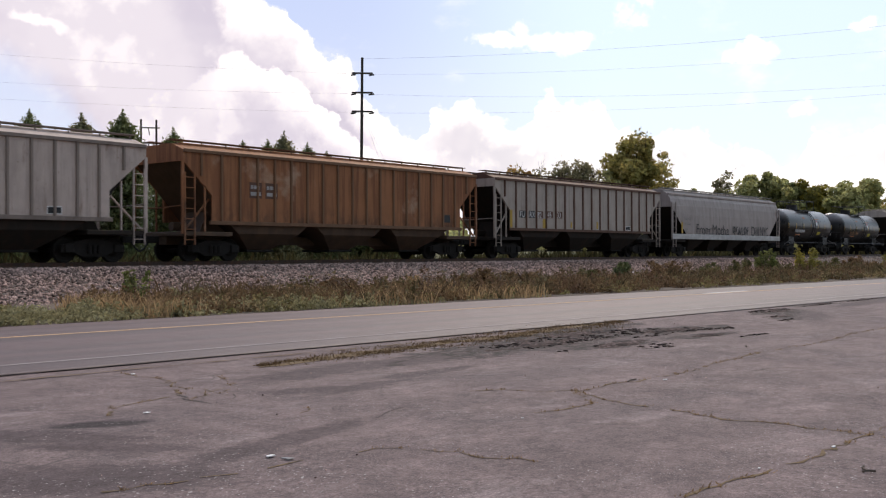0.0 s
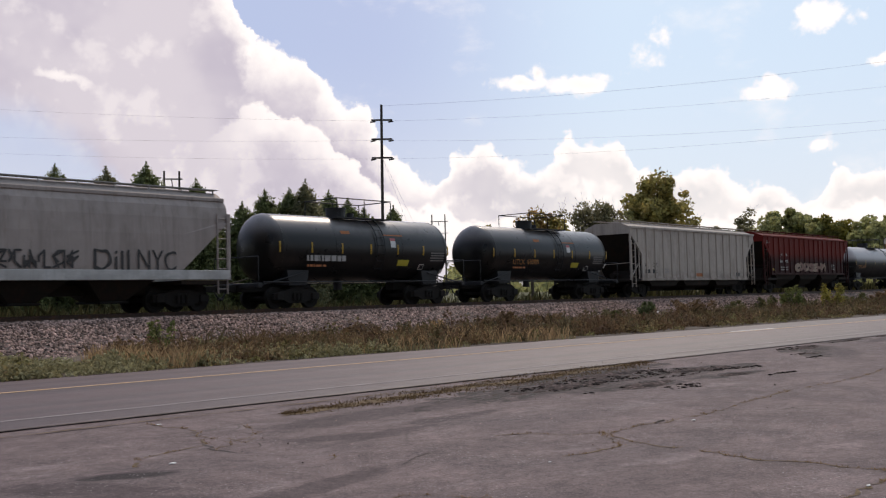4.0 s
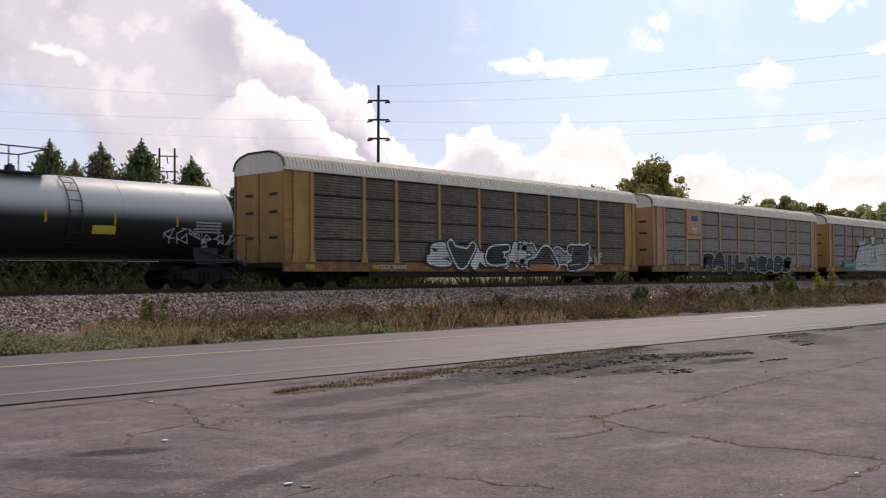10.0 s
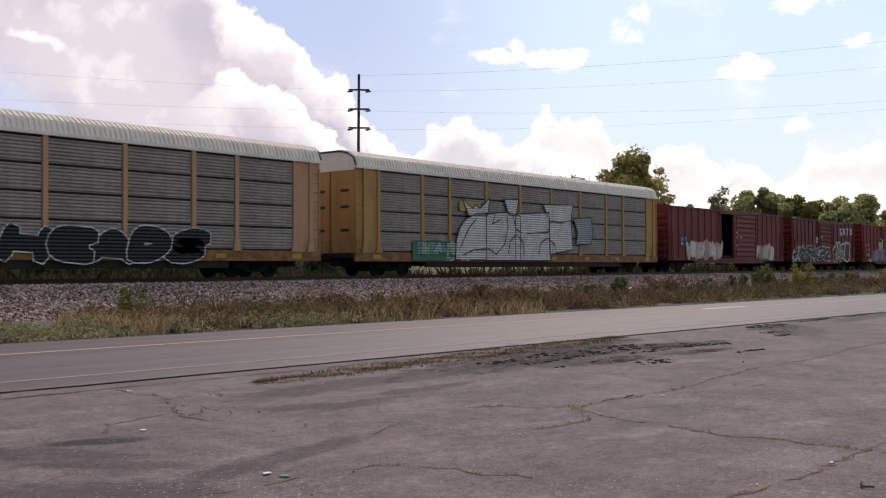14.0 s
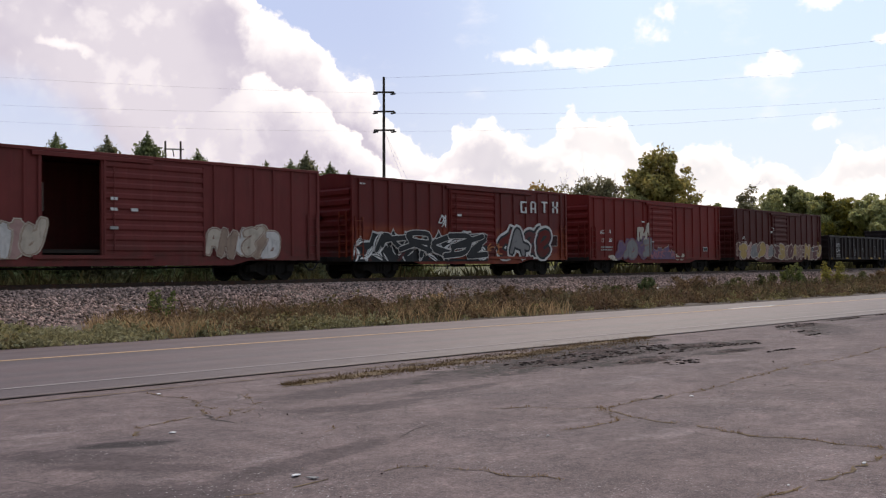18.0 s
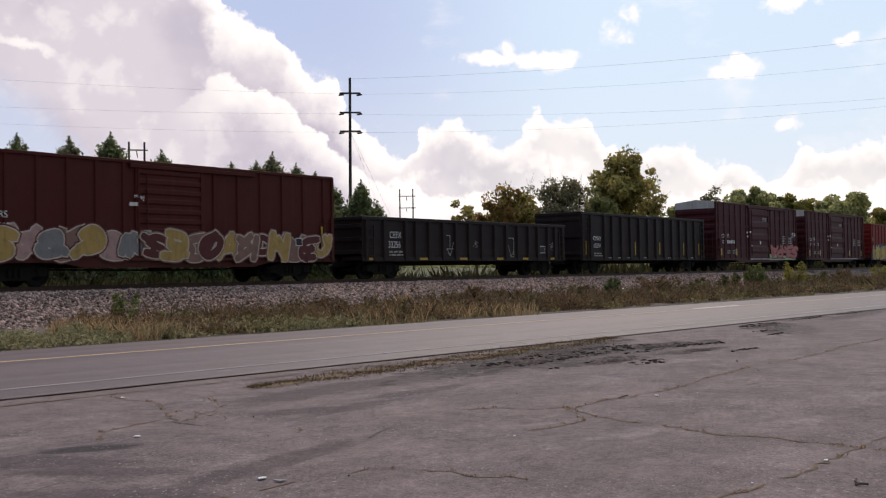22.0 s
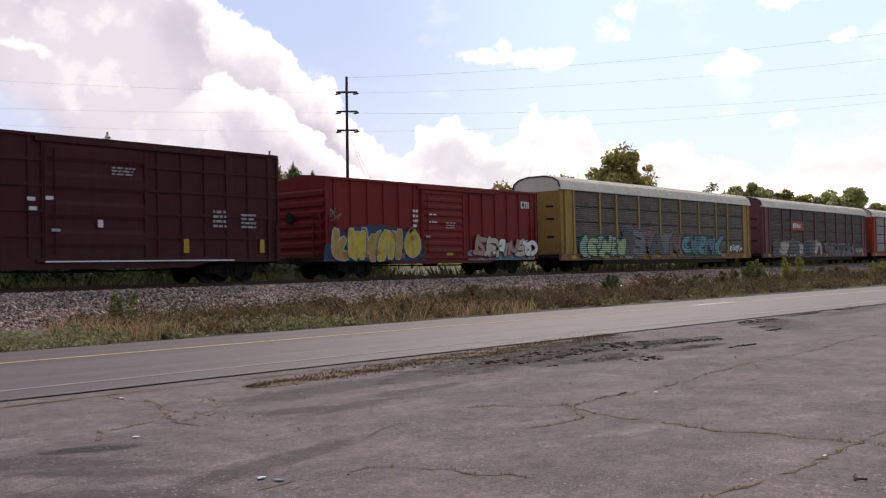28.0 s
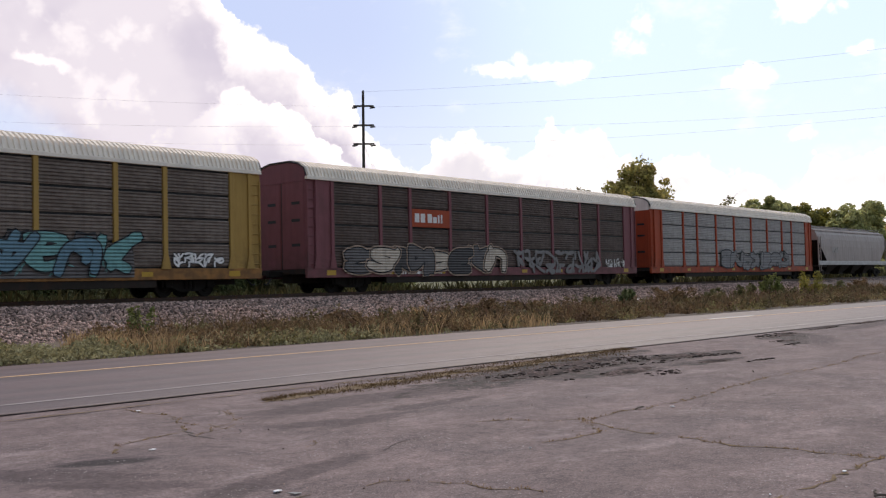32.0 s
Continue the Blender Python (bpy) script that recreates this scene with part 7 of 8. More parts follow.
throwup(c, "PAUS", 1.7, 6.0, 0.70, 2.55, -1.60, [P["crimson"], SP["dusk"], SP["wine"]], SP["black"], SP["chalk"], 63, "fat sprayed figure with a black line and white rim", 0.17, 0.11, 0.08, 0.12, lap=1.3)
graffiti(c, -2.5, -1.9, 2.2, 2.85, -1.60, SP["white"], None, None, 64, 1, True, "small white tag", 0.1)
graffiti(c, 1.0, 2.2, 1.0, 1.6, -1.60, SP["orange"], None, None, 65, 2, True, "orange overspray", 0.14)
bars(c, -7.3, 3.9, 0.3, 0.1, -1.60, WHITE, 1, 3)
plate(c, -1.16, 2.78, 0.3, 0.1, -1.63, WHITE)
plate(c, 6.19, 1.5, 0.6, 0.5, -1.60, P["red"], "stencil_plate", "", FADED)
# 15 red boxcar
c, h, d = boxcar(282.15, 297.8, P["rosso"], "red boxcar with purple graffiti", door_w=2.94, door_x=0.0, nposts=(6, 6))
for body, x, z in (("AG", -6.77, 2.20), ("R", -5.83, 2.24), ("17", -6.67, 1.73), ("88", -5.87, 1.76)):
    lettering(c, body, x, z, 0.31, -1.60, WHITE)
bars(c, -6.7, 1.25, 1.2, 0.3, -1.60, FADED, 2, 8)
throwup(c, "NOPE", -4.9, -1.4, 0.74, 2.15, -1.60, [SP["purple"], SP["dusk"]], SP["rosy"], SP["purple"], 71, "faded purple sprayed letter", 0.28, 0.05)
graffiti(c, -2.8, -1.4, 1.8, 3.0, -1.606, SP["cream"], None, None, 73, 2, label="cream graffiti", thick=0.26)
wildstyle(c, -1.34, 1.6, 0.8, 1.7, -1.64, SP["purple"], SP["pink"], SP["tan"], 74, 4, "faded pink and purple graffiti", None, 5)
graffiti(c, -5.95, -5.1, 0.74, 1.0, -1.60, SP["cream"], None, None, 75, 2, label="cream splash", thick=0.5)
graffiti(c, 1.77, 2.8, 0.76, 1.1, -1.60, SP["cream"], None, None, 76, 2, label="cream splash", thick=0.5)
plate(c, 5.41, 1.34, 0.48, 0.2, -1.60, BLACK, "stencil_plate", "", WHITE)
plate(c, -2.3, 2.95, 0.3, 0.08, -1.62, WHITE)
# 16 dark boxcar
c, h, d = boxcar(299.9, 315.5, P["oxblood"], "dark oxblood boxcar with tan graffiti", door_w=2.7, door_x=-0.22, nposts=(6, 6))
throwup(c, "PSABRCSN", -7.75, -1.6, 0.70, 2.05, -1.60, [SP["rosy"], SP["gold"], SP["blush"], SP["dusk"]], SP["cream"], SP["wine"], 81, "tan and pink sprayed letter with a cream rim", 0.30, 0.045)
throwup(c, "SEBOAKCHREU", -1.5, 7.25, 0.72, 1.98, -1.66, [SP["wine"], SP["gold"], SP["rosy"]], SP["cream"], SP["rosy"], 83, "tan and gold sprayed letter with a cream rim", 0.26, 0.04)
plate(c, -1.9, 2.7, 0.35, 0.12, -1.60, WHITE)
part("reflector", Mesh().box(7.0, 7.1, -1.61, -1.60, 1.2, 2.2), REFLECT, c)
lettering(c, "LRS", -6.6, 2.16, 0.3, -1.605, WHITE, wide=0.95)
lettering(c, "6568", -6.65, 1.80, 0.3, -1.605, WHITE, label="painted white numerals", wide=0.95)
plate(c, 5.55, 1.42, 0.3, 0.26, -1.70, BLACK, "stencil_plate", "", WHITE)
graffiti(c, -1.75, -1.3, 2.75, 3.1, -1.60, SP["white"], None, None, 85, 1, True, "small white tag", 0.08)
# 17 low gondola
c, h = gondola(317.1, 333.2, P["soot"], "low black gondola car with white numbers", 2.66, (-7.75, -6.6, -5.2, -4.5, -3.56, -2.54, -1.6, -0.57, 0.45, 1.5, 2.5, 3.5, 4.5, 5.35, 6.3, 7.0, 7.75))
lettering(c, "CEFX", -6.25, 1.80, 0.42, -1.535, WHITE, wide=0.8)
lettering(c, "32256", -6.33, 1.37, 0.42, -1.535, WHITE, label="painted white numerals", wide=0.78)
bars(c, -6.25, 0.98, 0.9, 0.28, -1.535, FADED, 2, 5)
for x in (-7.55, -4.0, -1.05, 1.9, 4.2, 6.8):
    part("reflector", Mesh().box(x - 0.28, x + 0.28, -1.60, -1.585, 0.82, 0.93), REFLECT, c)
for i, (x, s, z0, z1) in enumerate(((-2.35, 0.65, 0.9, 2.1), (-0.3, 0.5, 1.4, 1.8), (2.62, 0.6, 0.85, 2.05), (6.45, 0.4, 1.3, 1.8))):
    graffiti(c, x, x + s, z0, z1, -1.54, FADED, None, None, 91 + i, 1, True, "thin white scrawl", 0.05)
plate(c, 5.5, 1.2, 0.55, 0.32, -1.535, BLACK, "stencil_plate", "", WHITE)
# 18 high gondola
c, h = gondola(334.8, 350.9, P["soot"], "high black gondola car with white numbers", 3.48, (-7.85, -6.95, -5.42, -4.5, -3.4, -2.3, -1.2, -0.1, 1.0, 2.1, 3.2, 4.3, 5.4, 6.5, 7.8))
lettering(c, "OMNX", -6.62, 1.93, 0.37, -1.535, WHITE, wide=0.78)
lettering(c, "102051", -6.62, 1.50, 0.37, -1.535, WHITE, wide=0.75, label="painted white numerals")
bars(c, -6.55, 0.98, 0.95, 0.26, -1.535, FADED, 2, 5)
for x in (-7.45, -1.7, 1.5, 4.9, 7.2):
    part("reflector", Mesh().box(x - 0.05, x + 0.05, -1.56, -1.55, 1.1, 1.9), REFLECT, c)
for x in (-5.0, -3.9, -2.8, -0.7, 2.6, 5.9):
    bars(c, x, 0.86, 0.35, 0.12, -1.59, FADED, 1, 3)
# 19, 20 tall maroon boxcars
for s0, s1, k in ((352.8, 368.5, 0), (370.6, 386.3, 1)):
    c, h, d = boxcar(s0, s1, P["plum"], "tall plum-brown boxcar with a grid of ribs" + (" and pink graffiti" if not k else ""), he=4.9, door_w=3.75, door_x=-0.1, nposts=(6, 6), grid=True, end_top=P["pale"], roof_mat=P["pale"])
    for body, x, z in (("CO", -6.98, 2.37), ("ER", -6.03, 2.39), ("17", -6.92, 1.93), ("41", -6.02, 1.94), ("22", -5.14, 1.96)) if k else (("CO", -6.98, 2.37), ("ER", -6.03, 2.39), ("17", -6.92, 1.93)):
        lettering(c, body, x, z, 0.36, -1.60, WHITE)
    if not k:
        bars(c, -6.02, 1.94, 1.4, 0.27, -1.60, WHITE, 1, 6, "stencil", 0.1)
        m = Mesh()
        flat(m, [(1.9, 0.74), (7.3, 0.74), (7.6, 1.1), (6.9, 1.05), (4.2, 1.12), (2.6, 1.3), (1.9, 1.2)], -1.605)
        part("graffiti", m, SP["lime"], c, "yellow-green sprayed ground under pink letters")
        throwup(c, "APHES", 1.9, 7.4, 0.80, 2.05, -1.62, [SP["pink"]], SP["wine"], None, 101, "pink sprayed figure with a dark line", 0.24, 0.05, 0.25)
        graffiti(c, 6.6, 7.6, 2.5, 3.0, -1.60, SP["white"], None, None, 103, 2, True, "small white tag", 0.08)
    bars(c, -6.0, 1.2, 0.5, 0.3, -1.60, FADED, 2, 11)
    bars(c, -5.1, 1.2, 0.5, 0.3, -1.60, FADED, 2, 12)
    bars(c, 0.41, 3.7, 0.88, 0.32, -1.66, FADED, 3, 13)
    bars(c, 4.6, 2.0, 0.6, 0.7, -1.60, FADED, 4, 14)
    bars(c, 5.9, 2.0, 0.7, 0.6, -1.60, FADED, 4, 15)
    for x, z in ((-2.56, 2.75), (-2.5, 2.45), (-1.95, 2.8)):
        plate(c, x, z, 0.26, 0.12, -1.62, WHITE)
    for x in (-7.0, -4.4, 3.4, 6.9):
        part("reflector", Mesh().box(x - 0.11, x + 0.11, -1.606, -1.598, 1.1, 1.6), REFLECT, c)
    plate(c, -0.15, 1.95, 0.2, 0.25, -1.66, WHITE)
    plate(c, -2.0, 0.80, 7.5, 0.05, -1.65, WHITE, "door_edge", "pale door edge")
# 21 cherry boxcar
c, h, d = boxcar(388.75, 404.3, P["cherry"], "cherry-red boxcar with yellow and white graffiti", door_w=3.1, door_x=-0.1, nposts=(6, 6))
m = Mesh()
for a, b2, c2, d2 in ((0, 0, 0.09, 0.36), (0, 0.28, 0.24, 0.36), (0, 0, 0.24, 0.08), (0.3, 0, 0.39, 0.36), (0.3, 0.27, 0.56, 0.36), (0.47, 0, 0.56, 0.36), (0.63, 0, 0.73, 0.36)):
    m.box(6.28 + a, 6.28 + c2, -1.606, -1.598, 3.38 + b2, 3.38 + d2)
part("block_mark", m, WHITE, c, "small white block mark")
m = Mesh()
flat(m, [(-7.94, 0.74), (-1.43, 0.69)] + [(-1.43 - 6.4 * i / 24, 0.74 + 1.55 * (math.sin(math.pi * (i + 1) / 26) ** 0.45) + 0.07 * math.sin(i * 1.9)) for i in range(25)], -1.60)
part("graffiti", m, SP["blue"], c, "dark blue cloud behind yellow letters")
throwup(c, "LHNUIO", -7.5, -2.0, 0.68, 2.2, -1.615, [SP["gold"], SP["yellow"]], SP["cream"], SP["blue"], 112, "yellow sprayed figure with a pale rim", 0.26, 0.045, 0.05, 0.08, lap=1.3)
for k, (x, z) in enumerate(((-6.7, 1.05), (-5.4, 0.98), (-4.75, 1.1), (-3.65, 1.8), (-3.1, 0.95), (-2.4, 1.75))):
    m = Mesh()
    flat(m, [(x + (0.19 if q % 2 == 0 else 0.075) * math.sin(0.628 * q + 0.2 * k), z + (0.19 if q % 2 == 0 else 0.075) * math.cos(0.628 * q + 0.2 * k)) for q in range(10)], -1.665)
    part("sprayed_star", m, SP["orange"], c, "small orange star")
wildstyle(c, 1.7, 7.4, 0.70, 1.75, -1.60, SP["sky"], SP["cream"], SP["blush"], 113, 6, "blue and pink sprayed ground", SP["pink"], 5)
throwup(c, "ZRANSO", 2.0, 7.3, 0.72, 1.95, -1.66, [SP["blush"], SP["cream"], SP["white"]], SP["wine"], None, 115, "pale pink sprayed letter with a red line", 0.24, 0.035, 0.15)
graffiti(c, -7.6, -6.8, 2.3, 3.0, -1.60, SP["dusk"], None, None, 114, 1, True, "thin grey tag", 0.06)
bars(c, -2.3, 2.2, 0.35, 0.9, -1.60, WHITE, 4, 16)
bars(c, -1.2, 2.8, 0.5, 0.12, -1.66, WHITE, 1, 17)
bars(c, -1.2, 2.45, 0.5, 0.12, -1.66, WHITE, 1, 18)
bars(c, 0.0, 2.2, 0.7, 0.35, -1.66, FADED, 3, 19)
part("reflector", Mesh().box(0.0, 0.5, -1.66, -1.65, 0.95, 1.08), REFLECT, c)
# 22 ochre autorack
c, h, bays = autorack(406.55, 433.1, P["ochre"], SLAT_DARK, "ochre car carrier with teal and white graffiti", sill_mat=P["amber"], door_top=ROOFGREY)
throwup(c, "CEPNZR", -11.4, -6.5, 0.68, 2.2, -1.64, [RIBBED["mint"], RIBBED["lime"]], RIBBED["black"], RIBBED["green"], 121, "pale green sprayed letter with a black line", 0.26, 0.05)
throwup(c, "KELASN", -6.6, 0.7, 0.68, 2.6, -1.64, [RIBBED["smoke"], RIBBED["dusk"], RIBBED["rosy"]], RIBBED["black"], RIBBED["dusk"], 123, "dark grey sprayed letter with a black line", 0.26, 0.06)
wildstyle(c, 0.9, 7.7, 0.72, 2.3, -1.62, RIBBED["smoke"], RIBBED["teal"], RIBBED["black"], 125, 6, "teal graffiti with dark rims", None, 3)
throwup(c, "CASUK", 1.3, 7.3, 0.72, 2.4, -1.66, [RIBBED["teal"], RIBBED["sky"]], RIBBED["black"], None, 126, "teal sprayed letter with a black line", 0.22, 0.05, 0.2)
graffiti(c, 9.25, 11.4, 1.04, 1.58, -1.60, SP["white"], SP["black"], None, 127, 5, label="small white tag", thick=0.16)
lettering(c, "CN", -6.85, 0.70, 0.22, -1.67, WHITE)
lettering(c, "710850", -6.2, 0.70, 0.22, -1.67, WHITE, wide=1.3)
# 23 rose autorack with a plain orange sign
c, h, bays = autorack(435.3, 461.7, P["maroon"], P["screen_dark"], "faded rose car carrier with grimy screens", sill_mat=P["maroon"], door=P["maroon"], door_top=P["maroon"])
b0, b1 = bays[2]
part("sign_panel", Mesh().box(b0 + 0.08, b1 - 0.08, -1.63, -1.60, 2.84, 3.65, 0.01), P["scarlet"], c, "orange sign with plain pale marks")
for i, (x, w2, hh) in enumerate(((0.25, 0.3, 0.40), (0.64, 0.3, 0.40), (1.12, 0.3, 0.40), (1.5, 0.26, 0.28), (1.84, 0.1, 0.38), (2.04, 0.1, 0.40))):
    part("block_mark", Mesh().box(b0 + x, b0 + x + w2, -1.638, -1.630, 3.05, 3.05 + hh), WHITE, c)
throwup(c, "CSRNPEKU", -11.3, -0.6, 0.60, 2.1, -1.64, [RIBBED["smoke"], RIBBED["cream"], RIBBED["charcoal"]], RIBBED["black"], RIBBED["tan"], 131, "black and cream sprayed letter", 0.28, 0.06)
graffiti(c, 0.6, 9.0, 0.65, 1.95, -1.64, SP["dusk"], None, SP["dusk"], 133, 9, False, "grey scrawled graffiti", 0.07)
graffiti(c, 9.3, 11.6, 0.95, 1.5, -1.64, SP["white"], None, None, 135, 5, False, "small white tag", 0.1)
bars(c, -7.9, 0.72, 3.0, 0.16, -1.60, WHITE, 1, 21, "stencil", 0.2)
# 24 red autorack with pale screens
c, h, bays = autorack(463.4, 490.6, P["scarlet"], P["screen_pale"], "orange-red car carrier with pale screens", sill_mat=P["scarlet"], door=P["scarlet"], door_top=ROOFGREY)
throwup(c, "SNAKERO", -4.1, 7.6, 0.70, 2.25, -1.64, [RIBBED["dusk"]], RIBBED["black"], None, 141, "black and grey sprayed letter", 0.28, 0.07)
# 25 smooth grey hopper
c, h = smooth_hopper(492.0, 510.5, P["silver"], P["pale"], "smooth pale-grey covered hopper car")
bars(c, -6.0, 2.15, 1.5, 0.5, -1.60, FADED, 2, 3, "stencil", 0.2)
# ---- vegetation, poles, small things ----
def leaf_mat(name, a, b2, rough=0.75):
    return material(name, a, rough, 0.0, ((b2, (0.7, 0.7, 0.7), 0.42, 0.62, 0.8),), islands=0.45, translucent=0.5)


CEDAR = leaf_mat("dark_cedar_foliage", (0.16, 0.19, 0.09), (0.23, 0.25, 0.105))
CEDAR_OLD = leaf_mat("brownish_cedar_foliage", (0.21, 0.21, 0.12), (0.28, 0.25, 0.14))
OAK = leaf_mat("olive_autumn_leaves", (0.32, 0.28, 0.095), (0.42, 0.31, 0.105))
OAK_DARK = leaf_mat("dark_green_leaves", (0.38, 0.385, 0.175), (0.48, 0.44, 0.19))
RUSSET = leaf_mat("russet_autumn_leaves", (0.36, 0.21, 0.08), (0.3, 0.27, 0.09))
DULLLEAF = leaf_mat("dull_sparse_leaves", (0.23, 0.215, 0.125), (0.3, 0.26, 0.15))
YELLEAF = leaf_mat("yellow_green_leaves", (0.22, 0.20, 0.06), (0.42, 0.33, 0.05))
GREENLEAF = leaf_mat("fresh_green_leaves", (0.15, 0.175, 0.06), (0.22, 0.22, 0.08))
DULLSHRUB = leaf_mat("dull_shrub_leaves", (0.13, 0.125, 0.055), (0.19, 0.15, 0.075))
BARK = material("grey_brown_bark", (0.09, 0.07, 0.055), 0.9, 0.0, (((0.04, 0.03, 0.025), (6, 6, 1.2), 0.45, 0.65, 0.7),), (18, 0.6))
POLEWOOD = material("weathered_pole", (0.055, 0.045, 0.042), 0.85, 0.0, (((0.11, 0.095, 0.085), (9, 9, 0.6), 0.5, 0.7, 0.5),), (20, 0.3))
WIRE = material("dull_wire", (0.36, 0.36, 0.38), 0.5, 0.3)
STRAW = material("dry_straw_grass", (0.47, 0.315, 0.175), 0.9, islands=0.5, translucent=0.35)
WEED = material("green_weeds", (0.31, 0.275, 0.15), 0.85, islands=0.5, translucent=0.35)
SEDGE = material("brown_seed_heads", (0.205, 0.128, 0.070), 0.9, islands=0.5, translucent=0.3)
OLIVE = material("olive_weeds", (0.225, 0.20, 0.085), 0.85, 0.0, (((0.36, 0.25, 0.14), (0.9, 0.9, 0.9), 0.45, 0.6, 0.8),), islands=0.5, translucent=0.35)
DARKWEED = material("dark_weeds", (0.15, 0.118, 0.06), 0.85, 0.0, (((0.17, 0.095, 0.062), (0.5, 0.5, 0.5), 0.45, 0.6, 0.8),), islands=0.5, translucent=0.3)
EDGETUFT = material("brown_edge_grass", (0.135, 0.085, 0.043), 0.9, islands=0.5, translucent=0.3)
DRYTUFT = material("dry_tufts", (0.25, 0.155, 0.08), 0.9, islands=0.45, translucent=0.5)


# darker copies of the verge plants: the train's shade is in these colours
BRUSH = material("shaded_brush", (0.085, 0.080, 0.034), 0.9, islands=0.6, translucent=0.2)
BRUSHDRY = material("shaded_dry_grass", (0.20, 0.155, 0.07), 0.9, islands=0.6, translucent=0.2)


def cards(pos, size, rng, flat=0.0):
    """Small leaf clumps: one bent quad of random lie at each point."""
    n = len(pos)
    a = rng.normal(size=(n, 3))
    a[:, 2] *= 1 - flat
    a /= np.linalg.norm(a, axis=1)[:, None]
    b2 = np.cross(a, rng.normal(size=(n, 3)))
    b2 /= np.linalg.norm(b2, axis=1)[:, None] + 1e-9
    s = (size * rng.uniform(0.55, 1.35, n))[:, None]
    c = np.cross(a, b2) * s * 0.25
    v = np.stack([pos - a * s, pos + b2 * s * 0.55 + c, pos + a * s, pos - b2 * s * 0.55 + c], 1).reshape(-1, 3)
    f = np.arange(4 * n).reshape(n, 4)
    return v, f


def conifer(x, y, z0, hgt, rad, seed, mat, tops=1):
    rng = np.random.default_rng(seed)
    tree = new("conifer")
    tree.matrix_basis = pose(x, y, z0)
    part("trunk", Mesh().rod((0, 0, -0.3), (0, 0, hgt * 0.9), 0.16, 8, 0.03), BARK, tree)
    pts, size = [], []
    for k in range(tops):
        th = hgt * (1 if k == 0 else rng.uniform(0.74, 0.92))
        ox, oy = (0, 0) if k == 0 else rng.uniform(-0.7, 0.7, 2) * rad
        n = int(th * 95 * (1 if k == 0 else 0.6))
        # boughs rise outward and thin to a spire
        d = th * rng.uniform(0, 1, n) ** 0.85
        ang = rng.uniform(0, 6.2832, n)
        reach = np.minimum(rad * 1.1, 0.58 * d ** 0.80 + 0.06) * rng.uniform(0.72, 1.1, n)
        for m in range(12):
            q = 0.2 + 0.8 * (m + rng.uniform(0, 1, n)) / 12
            r = reach * q
            z = th - d + reach * q * rng.uniform(0.3, 0.8, n) - 0.15
            j = rng.normal(size=(3, n)) * 0.05
            pts.append(np.stack([ox + r * np.cos(ang) + j[0], oy + r * np.sin(ang) + j[1], np.maximum(0.1, z + j[2])], -1))
            size.append(0.19 * (1.15 - 0.6 * q) * np.clip(d, 0.3, 1.0))
        # leader
        up = rng.uniform(0, 0.6, 26)
        pts.append(np.stack([ox + rng.normal(size=26) * 0.03, oy + rng.normal(size=26) * 0.03, th - up + 0.1], -1))
        size.append(np.full(26, 0.09))
    pts, size = np.concatenate(pts), np.concatenate(size)
    v, f = cards(pts, size, rng)
    part("crown", arrays("crown", v, f, mat), mat, tree)
    return tagged(tree, "dark evergreen tree with a pointed ragged crown", "tree", "evergreen trees behind the track")


def broadleaf(x, y, z0, hgt, rad, seed, mat, leaves=5200, size=0.26, name="broadleaf_tree", bare=0.0, label="olive-green broadleaf tree turning to autumn", squash=1.0):
    """Trunk, forking limbs, and clumps of leaves about the limbs' ends."""
    rnd = random.Random(seed)
    rng = np.random.default_rng(seed)
    tree = new(name)
    tree.matrix_basis = pose(x, y, z0)
    m = Mesh()
    fork = hgt * 0.32
    m.rod((0, 0, -0.3), (0, 0, fork), hgt * 0.022, 8, hgt * 0.016)
    ends, twigs = [], []
    for i in range(9):
        a = 6.2832 * i / 9 + rnd.uniform(-0.3, 0.3)
        up = rnd.uniform(0.35, 1.0)
        reach = rad * rnd.uniform(0.45, 0.95) * math.sqrt(max(0.1, 1.15 - up * up))
        tip = Vector((reach * math.cos(a), reach * math.sin(a), fork + (hgt - fork) * up * squash * 0.92))
        mid = Vector((tip.x * 0.45, tip.y * 0.45, fork + (tip.z - fork) * 0.55))
        m.rod((0, 0, fork * rnd.uniform(0.75, 1.0)), mid, hgt * 0.011, 6, hgt * 0.007)
        m.rod(mid, tip, hgt * 0.007, 5, hgt * 0.002)
        ends += [tip, mid.lerp(tip, 0.5)]
        for _ in range(4):
            q = mid.lerp(tip, rnd.uniform(0.1, 1)) + Vector((rnd.gauss(0, 0.28), rnd.gauss(0, 0.28), rnd.gauss(0.08, 0.22))) * rad
            m.rod(mid.lerp(tip, 0.4), q, hgt * 0.003, 4, hgt * 0.001)
            ends.append(q)
            twigs.append(q)
    if bare:
        for q in twigs:
            for _ in range(int(6 * bare)):
                e2 = q + Vector((rnd.gauss(0, 0.2), rnd.gauss(0, 0.2), abs(rnd.gauss(0.25, 0.18)))) * rad
                m.rod(q, e2, hgt * 0.0018, 3, hgt * 0.0007)
    part("trunk", m, BARK, tree)
    ends = np.array([tuple(q) for q in ends])
    w = rng.uniform(0.3, 1.0, len(ends))
    pick = rng.choice(len(ends), leaves, p=w / w.sum())
    spread = rad * rng.uniform(0.16, 0.38, len(ends))[pick]
    d = rng.normal(size=(leaves, 3))
    d /= np.linalg.norm(d, axis=1)[:, None]
    pos = ends[pick] + d * (spread * rng.uniform(0.2, 1.0, leaves) ** 0.5)[:, None] * np.array([1, 1, 0.8])
    pos = pos[pos[:, 2] > fork * 0.45]
    v, f = cards(pos, size, rng)
    part("crown", arrays("crown", v, f, mat), mat, tree)
